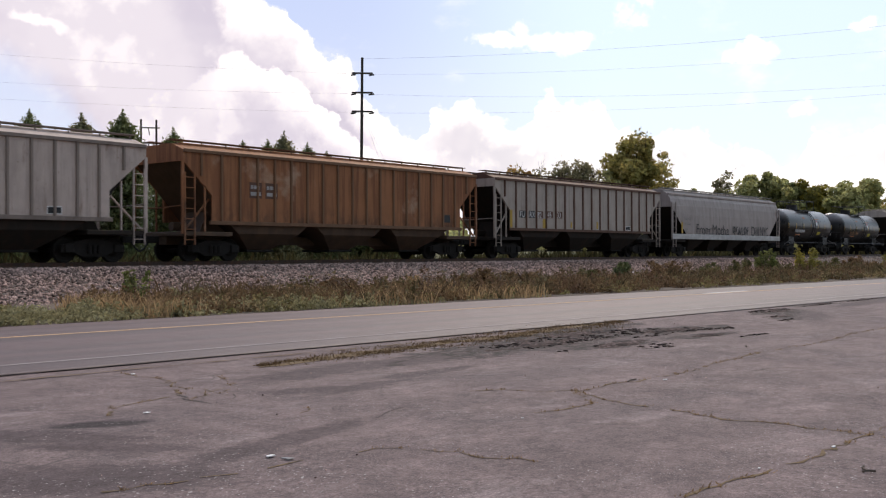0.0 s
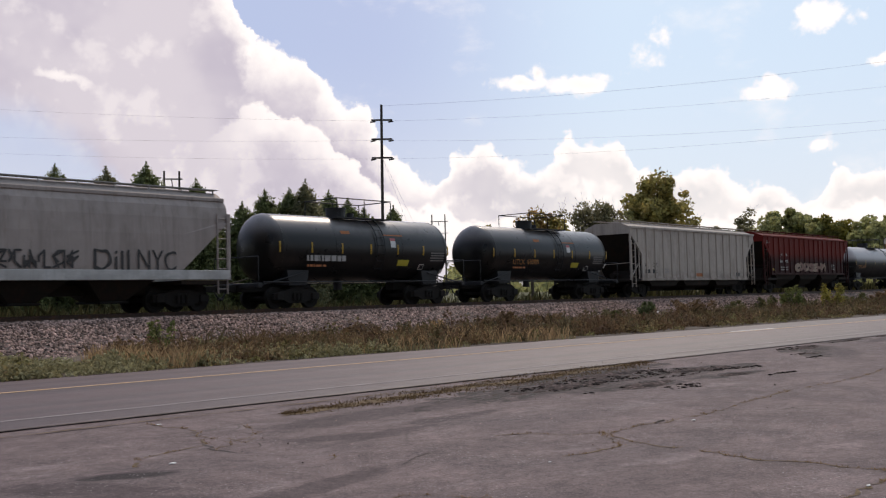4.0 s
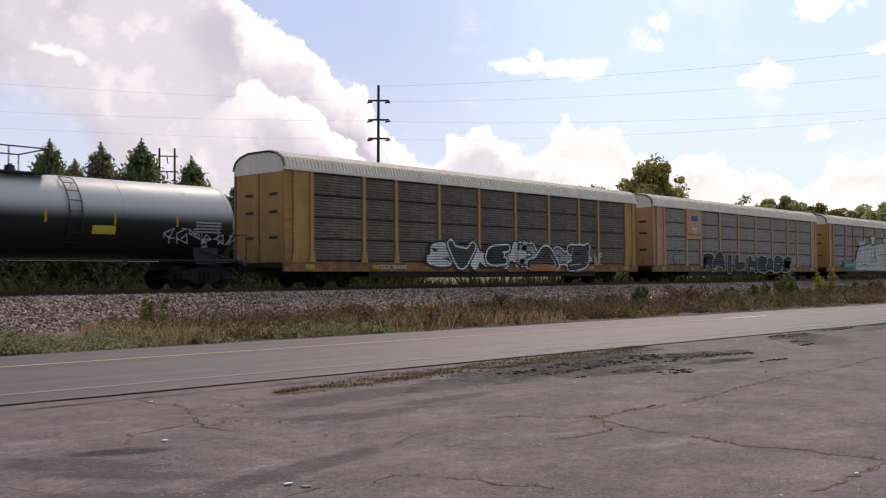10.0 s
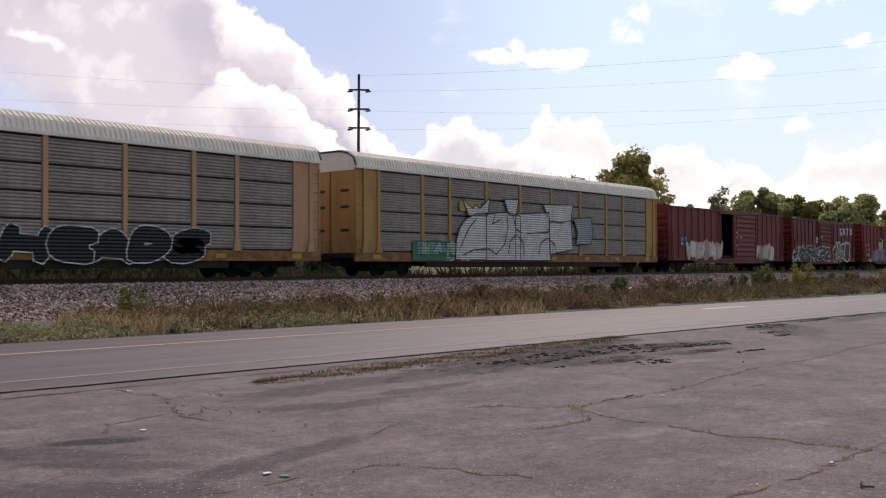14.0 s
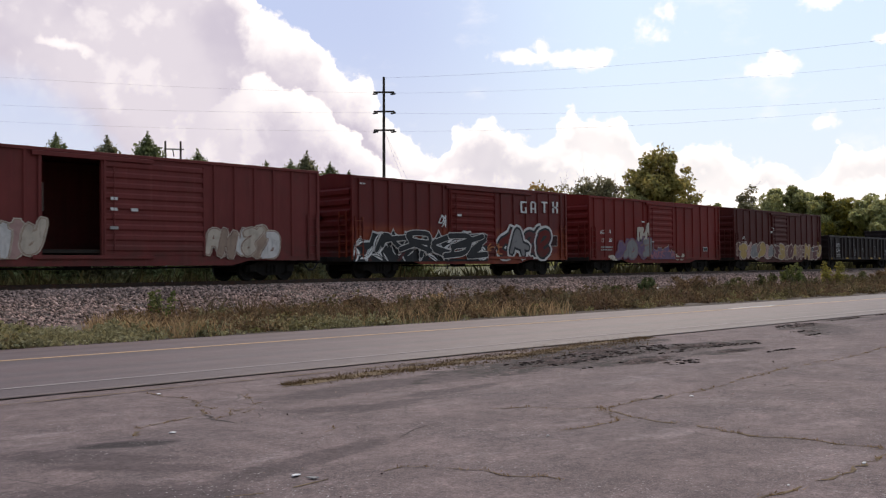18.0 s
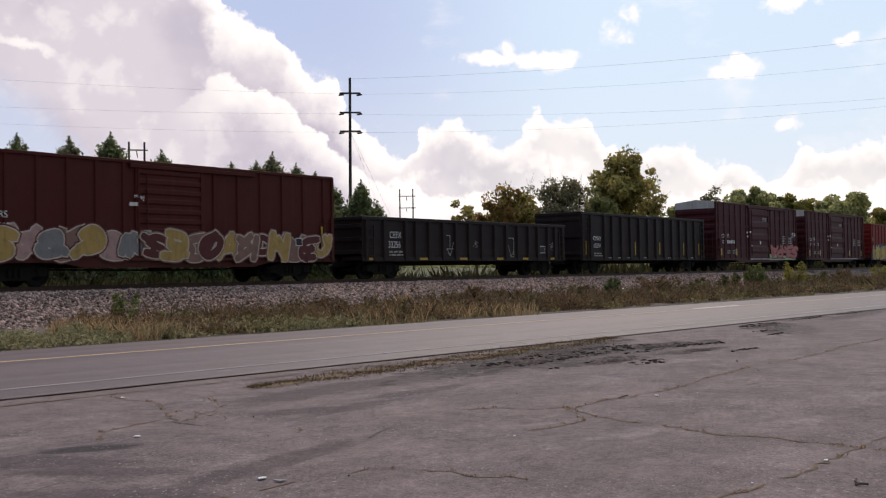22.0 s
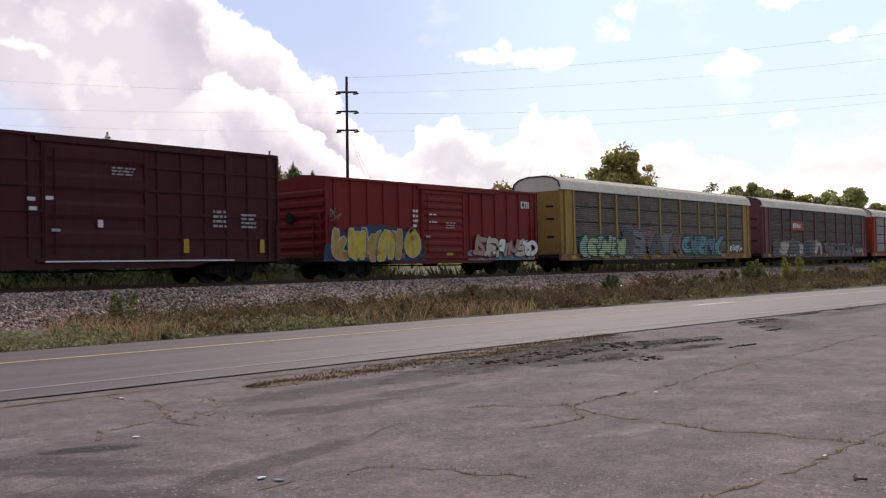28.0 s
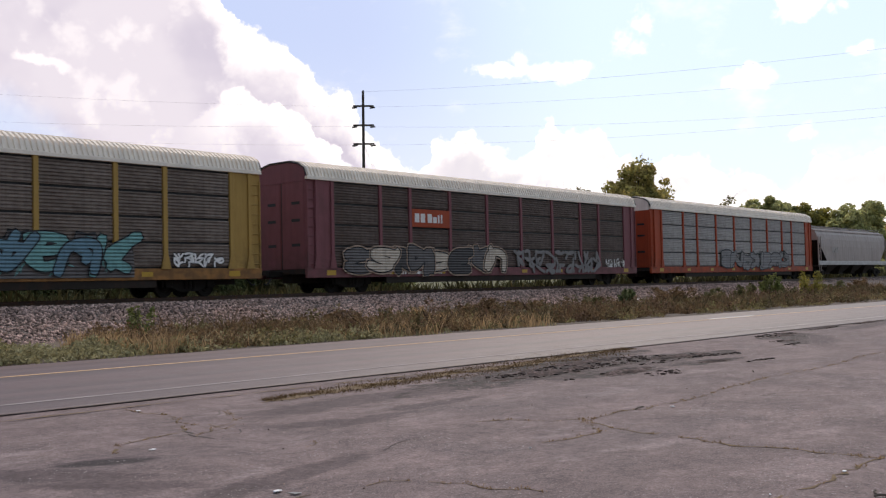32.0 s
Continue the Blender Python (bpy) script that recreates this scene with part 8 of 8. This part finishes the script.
    return tagged(tree, label, "tree", "trees behind the track")


def shrub(x, y, z0, hgt, rad, seed, mat, n=420, size=0.09, label="small green shrub on the verge"):
    rng = np.random.default_rng(seed)
    bush = new("shrub")
    bush.matrix_basis = pose(x, y, z0)
    for i in range(7):
        a = rng.uniform(0, 6.28)
        part("stem", Mesh().rod((0, 0, -0.05), (rad * 0.6 * math.cos(a), rad * 0.6 * math.sin(a), hgt * rng.uniform(0.5, 0.95)), 0.012, 4, 0.004), BARK, bush)
    # leaves gather about a few upright sprays of unequal height
    k = 9
    sa, sr = rng.uniform(0, 6.2832, k), rad * np.sqrt(rng.uniform(0, 1, k))
    sh = hgt * rng.uniform(0.35, 1.0, k)
    pick = rng.integers(0, k, n)
    u = rng.uniform(0, 1, n) ** 0.8
    wide = rad * 0.42 * (1.1 - u) ** 0.6
    px = sr[pick] * np.cos(sa[pick]) * (0.5 + 0.6 * u) + rng.normal(size=n) * wide * 0.6
    py = sr[pick] * np.sin(sa[pick]) * (0.5 + 0.6 * u) + rng.normal(size=n) * wide * 0.6
    v, f = cards(np.stack([px, py, 0.04 + u * sh[pick]], -1), size, rng)
    part("foliage", arrays("foliage", v, f, mat), mat, bush)
    return tagged(bush, label, "shrub")


def blades(name, n, x0, x1, yz, lo, hi, seed, mat, label, thin=1.0, patchy=0.0, lean=0.35, power=1.3):
    """Grass as single tapering blades; yz: function of random y; thicker near x0."""
    rng = np.random.default_rng(seed)
    x = x0 + (x1 - x0) * rng.uniform(0, 1, n) ** power
    y, z = yz(rng, n)
    if patchy:
        p = np.sin(x * 0.9 + seed) + np.sin(x * 0.37 + 2 * seed) + 0.8 * np.sin(x * 2.3 + y * 1.3)
        keep = p > -1.2 + 2.6 * patchy * rng.uniform(0, 1, n)
        x, y, z, n = x[keep], y[keep], z[keep], int(keep.sum())
    y = np.where(y < 25.2, verge_bend(x, y), y)
    hgt = lo + (hi - lo) * rng.uniform(0, 1, n) ** 1.6
    a = rng.uniform(0, 6.2832, n)
    w = rng.uniform(0.006, 0.016, n) * thin * (1 + np.maximum(0, x - 20) * 0.02)
    d = rng.normal(size=(n, 2)) * lean
    base = np.stack([x, y, z], -1)
    side = np.stack([np.cos(a) * w, np.sin(a) * w, np.zeros(n)], -1)
    mid = base + np.stack([d[:, 0] * hgt * 0.35, d[:, 1] * hgt * 0.35, hgt * 0.6], -1)
    tip = base + np.stack([d[:, 0] * hgt, d[:, 1] * hgt, hgt], -1)
    v = np.stack([base - side, base + side, mid + side * 0.8, tip, mid - side * 0.8], 1).reshape(-1, 3)
    f = np.arange(5 * n).reshape(n, 5)
    return tagged(new(name, arrays(name, v, f, mat)), label, "grass", "", "stuff")


def verge_y(y0, y1):
    def pick(rng, n):
        y = rng.uniform(y0, y1, n)
        return y, np.interp(y, [20, 22.5, 24, 25.2, 26.3, 27.4], [0.0, 0.0, 0.08, 0.18, 0.44, 0.72])
    return pick


def clumps(name, n, x0, x1, y0, y1, lo, hi, rad, per, leaf, seed, mat, label, power=1.3, patchy=0.4):
    """Low leafy weeds: many small domes of leaves."""
    rng = np.random.default_rng(seed)
    x = x0 + (x1 - x0) * rng.uniform(0, 1, n) ** power
    y = rng.uniform(y0, y1, n)
    p = np.sin(x * 0.8 + seed) + np.sin(x * 0.31 + 2 * seed) + 0.8 * np.sin(x * 2.1 + y * 1.7)
    keep = p > -1.5 + 2.4 * patchy * rng.uniform(0, 1, n)
    x, y, n = x[keep], y[keep], int(keep.sum())
    z = np.interp(y, [20, 22.5, 24, 25.2, 26.3, 27.4], [0.0, 0.0, 0.08, 0.18, 0.44, 0.72])
    y = verge_bend(x, y)
    hgt = lo + (hi - lo) * rng.uniform(0, 1, n) ** 1.8
    rr = rad * rng.uniform(0.5, 1.3, n)
    k = per
    a, q = rng.uniform(0, 6.2832, (n, k)), np.sqrt(rng.uniform(0, 1, (n, k)))
    up = rng.uniform(0, 1, (n, k)) ** 0.7 * np.sqrt(np.clip(1.05 - q * q, 0, 1))
    pos = np.stack([x[:, None] + rr[:, None] * q * np.cos(a), y[:, None] + rr[:, None] * q * np.sin(a), z[:, None] + 0.02 + hgt[:, None] * up], -1).reshape(-1, 3)
    v, f = cards(pos, leaf, rng)
    return tagged(new(name, arrays(name, v, f, mat)), label, "weeds", "", "stuff")


clumps("leafy_weeds", 700, 4, 20, 20.2, 22.6, 0.08, 0.42, 0.28, 46, 0.05, 31, WEED, "low green weeds along the road edge", 1.2, 0.45)
clumps("olive_weeds", 1100, 4, 110, 20.3, 24.2, 0.10, 0.5, 0.28, 46, 0.05, 32, OLIVE, "olive weeds on the verge", 1.4, 0.5)
clumps("rusty_weeds", 1500, 14, 110, 20.5, 24.6, 0.15, 0.70, 0.24, 46, 0.045, 33, SEDGE, "rust-brown seeding weeds on the verge", 1.5, 0.6)
clumps("dark_weeds", 1300, 18, 140, 20.6, 25.0, 0.2, 0.85, 0.34, 50, 0.07, 34, DARKWEED, "dark brown and green weeds below the bank", 1.3, 0.55)
blades("dry_grass", 11000, 13, 28, verge_y(20.3, 24.0), 0.12, 0.55, 21, STRAW, "dry straw-coloured grass along the verge", 1.0, 0.85)
blades("tall_dry_grass", 6000, 16, 40, verge_y(20.8, 23.6), 0.2, 0.65, 28, SEDGE, "tall russet grass along the verge", 0.9, 0.9)
blades("weeds", 6000, 4, 30, verge_y(20.1, 23.0), 0.05, 0.24, 22, WEED, "low green grass along the road edge", 1.2, 0.7)
blades("seed_heads", 12000, 16, 120, verge_y(21.0, 25.1), 0.15, 0.85, 23, DARKWEED, "brown seeding grass on the bank", 1.0, 0.8)
blades("far_verge_grass", 9000, 80, 260, verge_y(20.4, 25.1), 0.2, 0.8, 24, SEDGE, "dry grass along the far verge", 2.5)


def edge_grass():
    """Short dry grass on the ragged lot edge and in the joints."""
    rng = np.random.default_rng(41)
    n = 16000
    x = rng.uniform(8.5, 18.9, n)
    mid = np.interp(x, [8.5, 10, 12.5, 14.4, 16.8, 18.9], [10.36, 10.39, 10.52, 10.62, 10.84, 10.9])
    wid = np.interp(x, [8.5, 10, 14, 17, 18.9], [0.08, 0.18, 0.36, 0.42, 0.14])
    y = mid + rng.normal(size=n) * wid
    keep = np.sin(x * 5.1 + y * 7) + np.sin(x * 2.3 - y * 9) + np.sin(x * 11.7 + y * 23) > -1.5 + rng.uniform(0, 2.6, n)
    pos = [np.stack([x, y, np.zeros(n)], -1)[keep]]
    t = np.array(TUFTS)
    clump = np.sin(t[:, 0] * 9.0) + np.sin(t[:, 1] * 11.0 + 1) + np.sin(t[:, 0] * 23 + t[:, 1] * 17)
    t = np.repeat(t[clump > -0.5], 9, 0)
    t[:, :2] += rng.normal(size=(len(t), 2)) * 0.026
    pos.append(t)
    for k, (p, lo, hi) in enumerate(zip(pos, (0.010, 0.007), (0.055, 0.030))):
        m = len(p)
        h = lo + (hi - lo) * rng.uniform(0, 1, m) ** 1.5
        a = rng.uniform(0, 6.2832, m)
        lean = rng.normal(size=(m, 2)) * 0.7 * h[:, None]
        w = rng.uniform(0.003, 0.009, m) if k == 0 else rng.uniform(0.003, 0.007, m)
        side = np.stack([np.cos(a) * w, np.sin(a) * w, np.zeros(m)], -1)
        tip = p + np.stack([lean[:, 0], lean[:, 1], h], -1)
        v = np.stack([p - side, p + side, tip], 1).reshape(-1, 3)
        name = ("edge_grass", "joint_grass")[k]
        tagged(new(name, arrays(name, v, np.arange(3 * m).reshape(m, 3), (EDGETUFT, DRYTUFT)[k])), ("short brown grass at the ragged edge of the lot", "tiny dry grass in the cracks of the lot")[k], "grass", "", "stuff")


edge_grass()


def behind_y(rng, n):
    y = rng.uniform(34.2, 42, n)
    return y, np.interp(y, [33.6, 35.4, 37, 42], [0.95, 0.4, 0.15, 0.35])


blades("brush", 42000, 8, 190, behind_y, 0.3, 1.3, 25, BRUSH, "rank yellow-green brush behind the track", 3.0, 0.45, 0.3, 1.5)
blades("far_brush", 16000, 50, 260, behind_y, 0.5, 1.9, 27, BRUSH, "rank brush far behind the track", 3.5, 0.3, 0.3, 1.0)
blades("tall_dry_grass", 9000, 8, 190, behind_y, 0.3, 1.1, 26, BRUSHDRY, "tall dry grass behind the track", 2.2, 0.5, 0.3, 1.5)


def polar(bearing, r):
    return r * math.cos(radians(bearing)), r * math.sin(radians(bearing))


# evergreens in a row: bearing, top elevation, crown radius
ROW_Y = 50.0
for i, (bb, el, rad, tops, mat) in enumerate((
        (64.6, 6.2, 1.5, 2, CEDAR), (62.7, 7.55, 1.3, 1, CEDAR), (61.4, 6.6, 1.2, 1, CEDAR_OLD), (60.1, 7.5, 1.55, 1, CEDAR_OLD), (58.95, 5.9, 1.0, 1, CEDAR), (57.95, 7.75, 1.6, 1, CEDAR), (55.3, 6.9, 1.9, 2, CEDAR),
        (54.3, 5.3, 1.2, 1, CEDAR), (52.76, 5.6, 1.25, 1, CEDAR), (51.5, 6.3, 1.4, 1, CEDAR), (49.2, 6.8, 1.6, 2, CEDAR_OLD), (50.1, 6.35, 1.4, 1, CEDAR), (47.9, 6.2, 1.7, 1, CEDAR), (46.8, 5.75, 1.8, 2, CEDAR),
        (45.9, 5.2, 1.5, 1, CEDAR), (44.2, 5.25, 1.9, 2, CEDAR), (67.5, 7.2, 1.6, 1, CEDAR))):
    yy = ROW_Y + (i * 37 % 5) * 0.5
    xx = yy / math.tan(radians(bb))
    top = 1.5 + math.hypot(xx, yy) * math.tan(radians(el))
    conifer(xx, yy, 0.4, top - 0.4, rad, 200 + i, mat, tops)

# broadleaf trees: bearing, range, top elevation, crown radius
for i, (bb, r, el, rad, mat, n, size, bare, lab) in enumerate((
        (29.3, 112, 6.5, 4.3, OAK, 6500, 0.30, 0.4, "large olive-green broadleaf tree turning to autumn"),
        (27.75, 116, 5.3, 2.4, OAK, 1300, 0.26, 0.8, "slender half-bare autumn tree"),
        (30.5, 110, 4.9, 2.2, OAK_DARK, 2600, 0.28, 0.0, "dark green broadleaf tree behind the track"),
        (32.9, 105, 5.2, 3.6, DULLLEAF, 5200, 0.20, 1.0, "grey-olive tree with bare twigs"),
        (31.8, 108, 5.3, 2.8, DULLLEAF, 900, 0.16, 1.6, "pale and nearly bare tree"),
        (36.3, 100, 4.85, 2.8, RUSSET, 3600, 0.24, 0.3, "small tree with russet autumn leaves"),
        (35.0, 102, 4.5, 2.4, OAK, 2500, 0.24, 0.2, "small yellow-green broadleaf tree"),
        (37.6, 104, 4.0, 2.2, OAK, 2200, 0.24, 0.2, "small yellow-green broadleaf tree"),
        (26.2, 150, 3.6, 2.4, OAK_DARK, 1800, 0.34, 0.0, "dark green broadleaf tree behind the track"),
        (24.35, 170, 4.3, 3.0, DULLLEAF, 1600, 0.30, 1.0, "thin half-bare autumn tree"),
        (22.4, 210, 4.4, 6.2, OAK_DARK, 5200, 0.50, 0.0, "broad green tree in the distance"),
        (21.0, 215, 3.9, 5.0, OAK, 3800, 0.50, 0.0, "broad olive tree in the distance"),
        (20.4, 205, 3.98, 3.4, OAK_DARK, 3000, 0.46, 0.0, "dark rounded tree in the distance"),
        (19.3, 205, 3.55, 4.6, YELLEAF, 3200, 0.46, 0.0, "yellow-green tree in the distance"),
        (18.0, 200, 3.75, 5.4, OAK_DARK, 4600, 0.50, 0.0, "broad green tree in the distance"),
        (17.0, 210, 3.5, 4.4, OAK_DARK, 3600, 0.50, 0.0, "broad green tree in the distance"),
        (16.0, 230, 2.9, 5.0, OAK, 3600, 0.50, 0.0, "broad olive tree in the distance"),
        (14.6, 240, 2.8, 5.5, OAK_DARK, 3600, 0.50, 0.0, "broad green tree in the distance"),
        (13.0, 250, 2.9, 6.0, OAK, 3600, 0.55, 0.0, "broad olive tree in the distance"),
        (23.6, 230, 3.2, 5.0, OAK_DARK, 3000, 0.5, 0.0, "broad green tree in the distance"),
        (25.4, 230, 2.9, 5.0, OAK_DARK, 3000, 0.5, 0.0, "broad green tree in the distance"))):
    xx, yy = polar(bb, r)
    g = 0.5 + yy * 0.006
    broadleaf(xx, yy, g, 1.5 + r * math.tan(radians(el)) - g, rad, 300 + i, mat, int(n * (2.2 if r > 140 else 1.2)), size * (0.8 if r > 140 else 0.9), bare=bare, label=lab)

# a ragged far wood closes the horizon
rng = np.random.default_rng(77)
bb = rng.uniform(5, 78, 26000)
r = rng.uniform(300, 420, 26000)
ht = (9 + 4 * np.sin(bb * 1.3) + 3 * np.sin(bb * 3.7 + 1)) * np.where(bb < 26, 1.0, 0.8)
zz = 1 + ht * rng.uniform(0, 1, 26000) ** 0.8
v, f = cards(np.stack([r * np.cos(np.radians(bb)), r * np.sin(np.radians(bb)), zz], -1), 1.3, rng)
tagged(new("far_woods", arrays("far_woods", v, f, OAK_DARK)), "hazy far woods along the horizon", "woods", "", "stuff")

# shrubs on the verge: x, y, height, radius
for i, (x, y, z, hgt, rad, mat, n, lab) in enumerate((
        (15.75, 24.4, 0.1, 0.95, 0.40, GREENLEAF, 330, "small fresh green shrub below the ballast"), (16.6, 23.2, 0.05, 0.45, 0.6, WEED, 420, "low clump of green weeds"),
        (17.9, 22.2, 0.02, 0.5, 0.8, SEDGE, 560, "rust-brown dead weed clump"), (19.8, 22.4, 0.02, 0.45, 0.9, SEDGE, 520, "rust-brown dead weed clump"),
        (13.4, 22.4, 0.0, 0.40, 0.7, WEED, 420, "low clump of green weeds"), (22.6, 23.6, 0.06, 0.7, 0.55, SEDGE, 420, "reddish-brown dead weed clump"),
        (41.9, 24.2, 0.1, 0.95, 0.42, CEDAR, 700, "small dark evergreen seedling"), (39.6, 24.5, 0.1, 0.8, 0.5, DULLSHRUB, 420, "small dull green shrub"),
        (30.5, 24.2, 0.1, 0.8, 0.7, SEDGE, 460, "brown dead weed clump below the bank"), (34.0, 24.4, 0.1, 0.8, 0.8, SEDGE, 460, "brown dead weed clump below the bank"),
        (47.0, 24.2, 0.1, 0.9, 1.2, SEDGE, 700, "brown dead weed clump below the bank"), (50.5, 24.0, 0.1, 0.8, 0.9, DULLSHRUB, 500, "low dark shrub below the bank"),
        (56.0, 24.4, 0.1, 1.0, 0.6, DULLSHRUB, 500, "small dull green shrub"), (59.6, 24.2, 0.1, 1.55, 0.7, GREENLEAF, 800, "tall fresh green shrub"),
        (62.0, 24.4, 0.1, 1.0, 0.8, DULLSHRUB, 600, "low dark shrub below the bank"), (66.2, 24.2, 0.1, 1.75, 1.0, YELLEAF, 1000, "yellow-flowering shrub beside the track"),
        (71.0, 24.3, 0.1, 1.1, 1.0, DULLSHRUB, 700, "low dark shrub below the bank"), (78.0, 24.4, 0.1, 1.2, 1.2, SEDGE, 700, "brown dead weed clump below the bank"), (87.0, 24.4, 0.1, 1.4, 1.2, YELLEAF, 700, "yellow-green shrub below the bank"),
        (26.5, 24.1, 0.1, 0.6, 0.6, STRAW, 420, "pale dead grass clump beside the road"), (11.0, 22.9, 0.0, 0.4, 0.6, WEED, 360, "low clump of green weeds"))):
    shrub(x, y, z, hgt, rad, 500 + i, mat, int(n * 1.6), 0.06 if x < 30 else 0.085, lab)


# power pole with three crossarms and its wires
def power_pole():
    px, py = polar(44.86, 90)
    pole = new("power_pole")
    pole.matrix_basis = pose(px, py, 0.6, 0, 0, 44.86 + 90)
    part("pole", Mesh().rod((0, 0, -0.4), (-0.18, 0, 18.5), 0.17, 10, 0.115), POLEWOOD, pole)
    inv = pole.matrix_basis.inverted()
    wr, wl = polar(6, 88), polar(84, 98)
    for k, z in enumerate((17.1, 15.35, 13.65)):
        arm = part("crossarm", Mesh().box(-0.95 - 0.17, 0.95 - 0.17, -0.08, 0.08, z - 0.07, z + 0.07, 0.015), POLEWOOD, pole)
        for x in (-0.98, 0.64):
            part("insulator", Mesh().rod((x - 0.26, 0, z - 0.12), (x + 0.22, 0, z - 0.20), 0.075, 8), BLACK, arm)
        for side, (ex, ey), ez, sag in ((0.85, wr, (17.9, 14.9, 14.6)[k], 1.0), (-1.15, wl, (19.4, 16.6, 15.6)[k], 0.8)):
            a = Vector((side, 0, z - 0.1))
            e2 = inv @ Vector((ex, ey, ez))
            pts = []
            for i in range(25):
                t = i / 24
                p = a.lerp(e2, t)
                p.z -= 4 * sag * t * (1 - t)
                pts.append(p)
            part("wire", Mesh().tube(pts, 0.006, 4), WIRE, pole)
    a, e2 = Vector((-0.17, 0, 18.4)), inv @ Vector((*wr, 20.0))
    part("wire", Mesh().tube([a.lerp(e2, i / 24) - Vector((0, 0, 3.6 * (i / 24) * (1 - i / 24))) for i in range(25)], 0.008, 4), WIRE, pole)
    for gx, gy in ((3.4, 7), (5.0, 9)):
        part("guy_wire", Mesh().rod((-0.17, 0, 13.6), (-gx - 2, -gy, 0), 0.010, 4), WIRE, pole)
    tagged(pole, "tall dark wooden power pole with three crossarms", "power pole")


power_pole()


def h_tower(bearing, r, top_el, width, name, arms):
    px, py = polar(bearing, r)
    g = 0.5 + py * 0.008
    tower = new(name)
    tower.matrix_basis = pose(px, py, g, 0, 0, bearing + 90)
    top = 1.5 + r * math.tan(radians(top_el)) - g
    for x in (-width / 2, width / 2):
        part("leg", Mesh().rod((x, 0, -0.4), (x, 0, top), 0.20, 8, 0.13), POLEWOOD, tower)
    for z in arms:
        part("crossarm", Mesh().box(-width * 0.72, width * 0.6, -0.08, 0.08, top - z - 0.09, top - z + 0.09), GALV, tower)
        part("insulator", Mesh().rod((0.05, 0, top - z), (-0.12, 0, top - z - 1.0), 0.07, 6), BLACK, tower)
    tagged(tower, "distant two-legged power tower", "power tower", "power towers")


h_tower(56.6, 140, 7.35, 2.0, "power_tower", (1.1, 3.2, 5.3))
h_tower(41.6, 220, 4.75, 2.9, "power_tower", (1.6, 4.2))

# shed glimpsed between the evergreens
shed = new("shed")
sx, sy = polar(55.9, 78)
shed.matrix_basis = pose(sx, sy, 0.5)
SIDING = paint("pale_metal_siding", (0.42, 0.42, 0.44), 0.05, 0.2)
part("wall", Mesh().box(-6, 9, -4, 5, -0.3, 4.6), SIDING, shed)
part("roof", Mesh().prism([(-4.4, 4.5), (0.5, 6.4), (5.4, 4.5), (5.4, 4.65), (0.5, 6.6), (-4.4, 4.65)], "x", -6.4, 9.4), GALV, shed)
part("gable", Mesh().prism([(-4, 4.6), (5, 4.6), (0.5, 6.35)], "x", -6, -5.9), SIDING, shed)
tagged(shed, "pale metal shed with a low gable roof", "shed")

# litter on the lot and the bank
PAPER = material("white_litter", (0.75, 0.74, 0.73), 0.6)


def litter(x, y, z, s, seed, label, mat=None):
    rnd = random.Random(seed)
    m = Mesh()
    k = 7
    ring = [(s * rnd.uniform(0.6, 1.1) * math.cos(6.2832 * i / k), s * rnd.uniform(0.35, 0.7) * math.sin(6.2832 * i / k), rnd.uniform(0.0, 0.14) * s) for i in range(k)]
    m.add([(0, 0, s * 0.2)] + ring + [(p[0], p[1], p[2] - 0.006) for p in ring] + [(0, 0, s * 0.2 - 0.006)], [(0, i + 1, (i + 1) % k + 1) for i in range(k)] + [(2 * k + 1, (i + 1) % k + 1 + k, i + 1 + k) for i in range(k)] + [(i + 1, i + 1 + k, (i + 1) % k + 1 + k, (i + 1) % k + 1) for i in range(k)])
    ob = new("litter", m.data("litter", mat or PAPER))
    ob.matrix_basis = pose(x, y, z + (lot_z(x, y) if y < 11 else 0), 0, 0, rnd.uniform(0, 180))
    tagged(ob, label, "litter")


litter(6.93, 10.86, 0.012, 0.04, 1, "scrap of white litter on the lot")
litter(5.30, 8.08, 0.012, 0.042, 2, "scrap of white litter on the lot")
litter(4.81, 5.73, 0.012, 0.05, 3, "crumpled white paper on the lot")
litter(10.57, 5.52, 0.012, 0.04, 4, "scrap of white litter on the lot")
litter(46.4, 26.0, 0.42, 0.25, 5, "white plastic scrap on the ballast")
litter(4.83, 5.56, 0.010, 0.05, 6, "flat grey scrap on the lot", GALV)
litter(7.72, 2.62, 0.012, 0.03, 7, "small pale scrap on the lot")
litter(6.62, 2.75, 0.012, 0.018, 8, "small pale scrap on the lot")
litter(7.29, 5.22, 0.012, 0.015, 9, "tiny white scrap on the lot")
for k, (x, y, a, ln) in enumerate(((7.06, 2.19, 20, 0.07), (6.97, 2.13, -35, 0.05), (10.24, 5.77, 10, 0.14), (14.98, 6.42, 25, 0.12))):
    stick = new("stick", Mesh().tube([(-ln, 0, 0), (-ln * 0.2, 0.012, 0.004), (ln, 0, 0)], 0.008, 5).data("stick", BARK))
    stick.matrix_basis = pose(x, y, 0.012 + lot_z(x, y), 0, 0, a)
    tagged(stick, "short dark twig lying on the lot", "twig", "twigs on the lot")


# ---- what moves ----
def motions():
    times = [2.0 * i for i in range(17)]
    for car, mid in CARS:
        walk(car, [(t, pose(mid - train_shift(t), TRACK_Y, RAIL_Z)) for t in times])


motions()
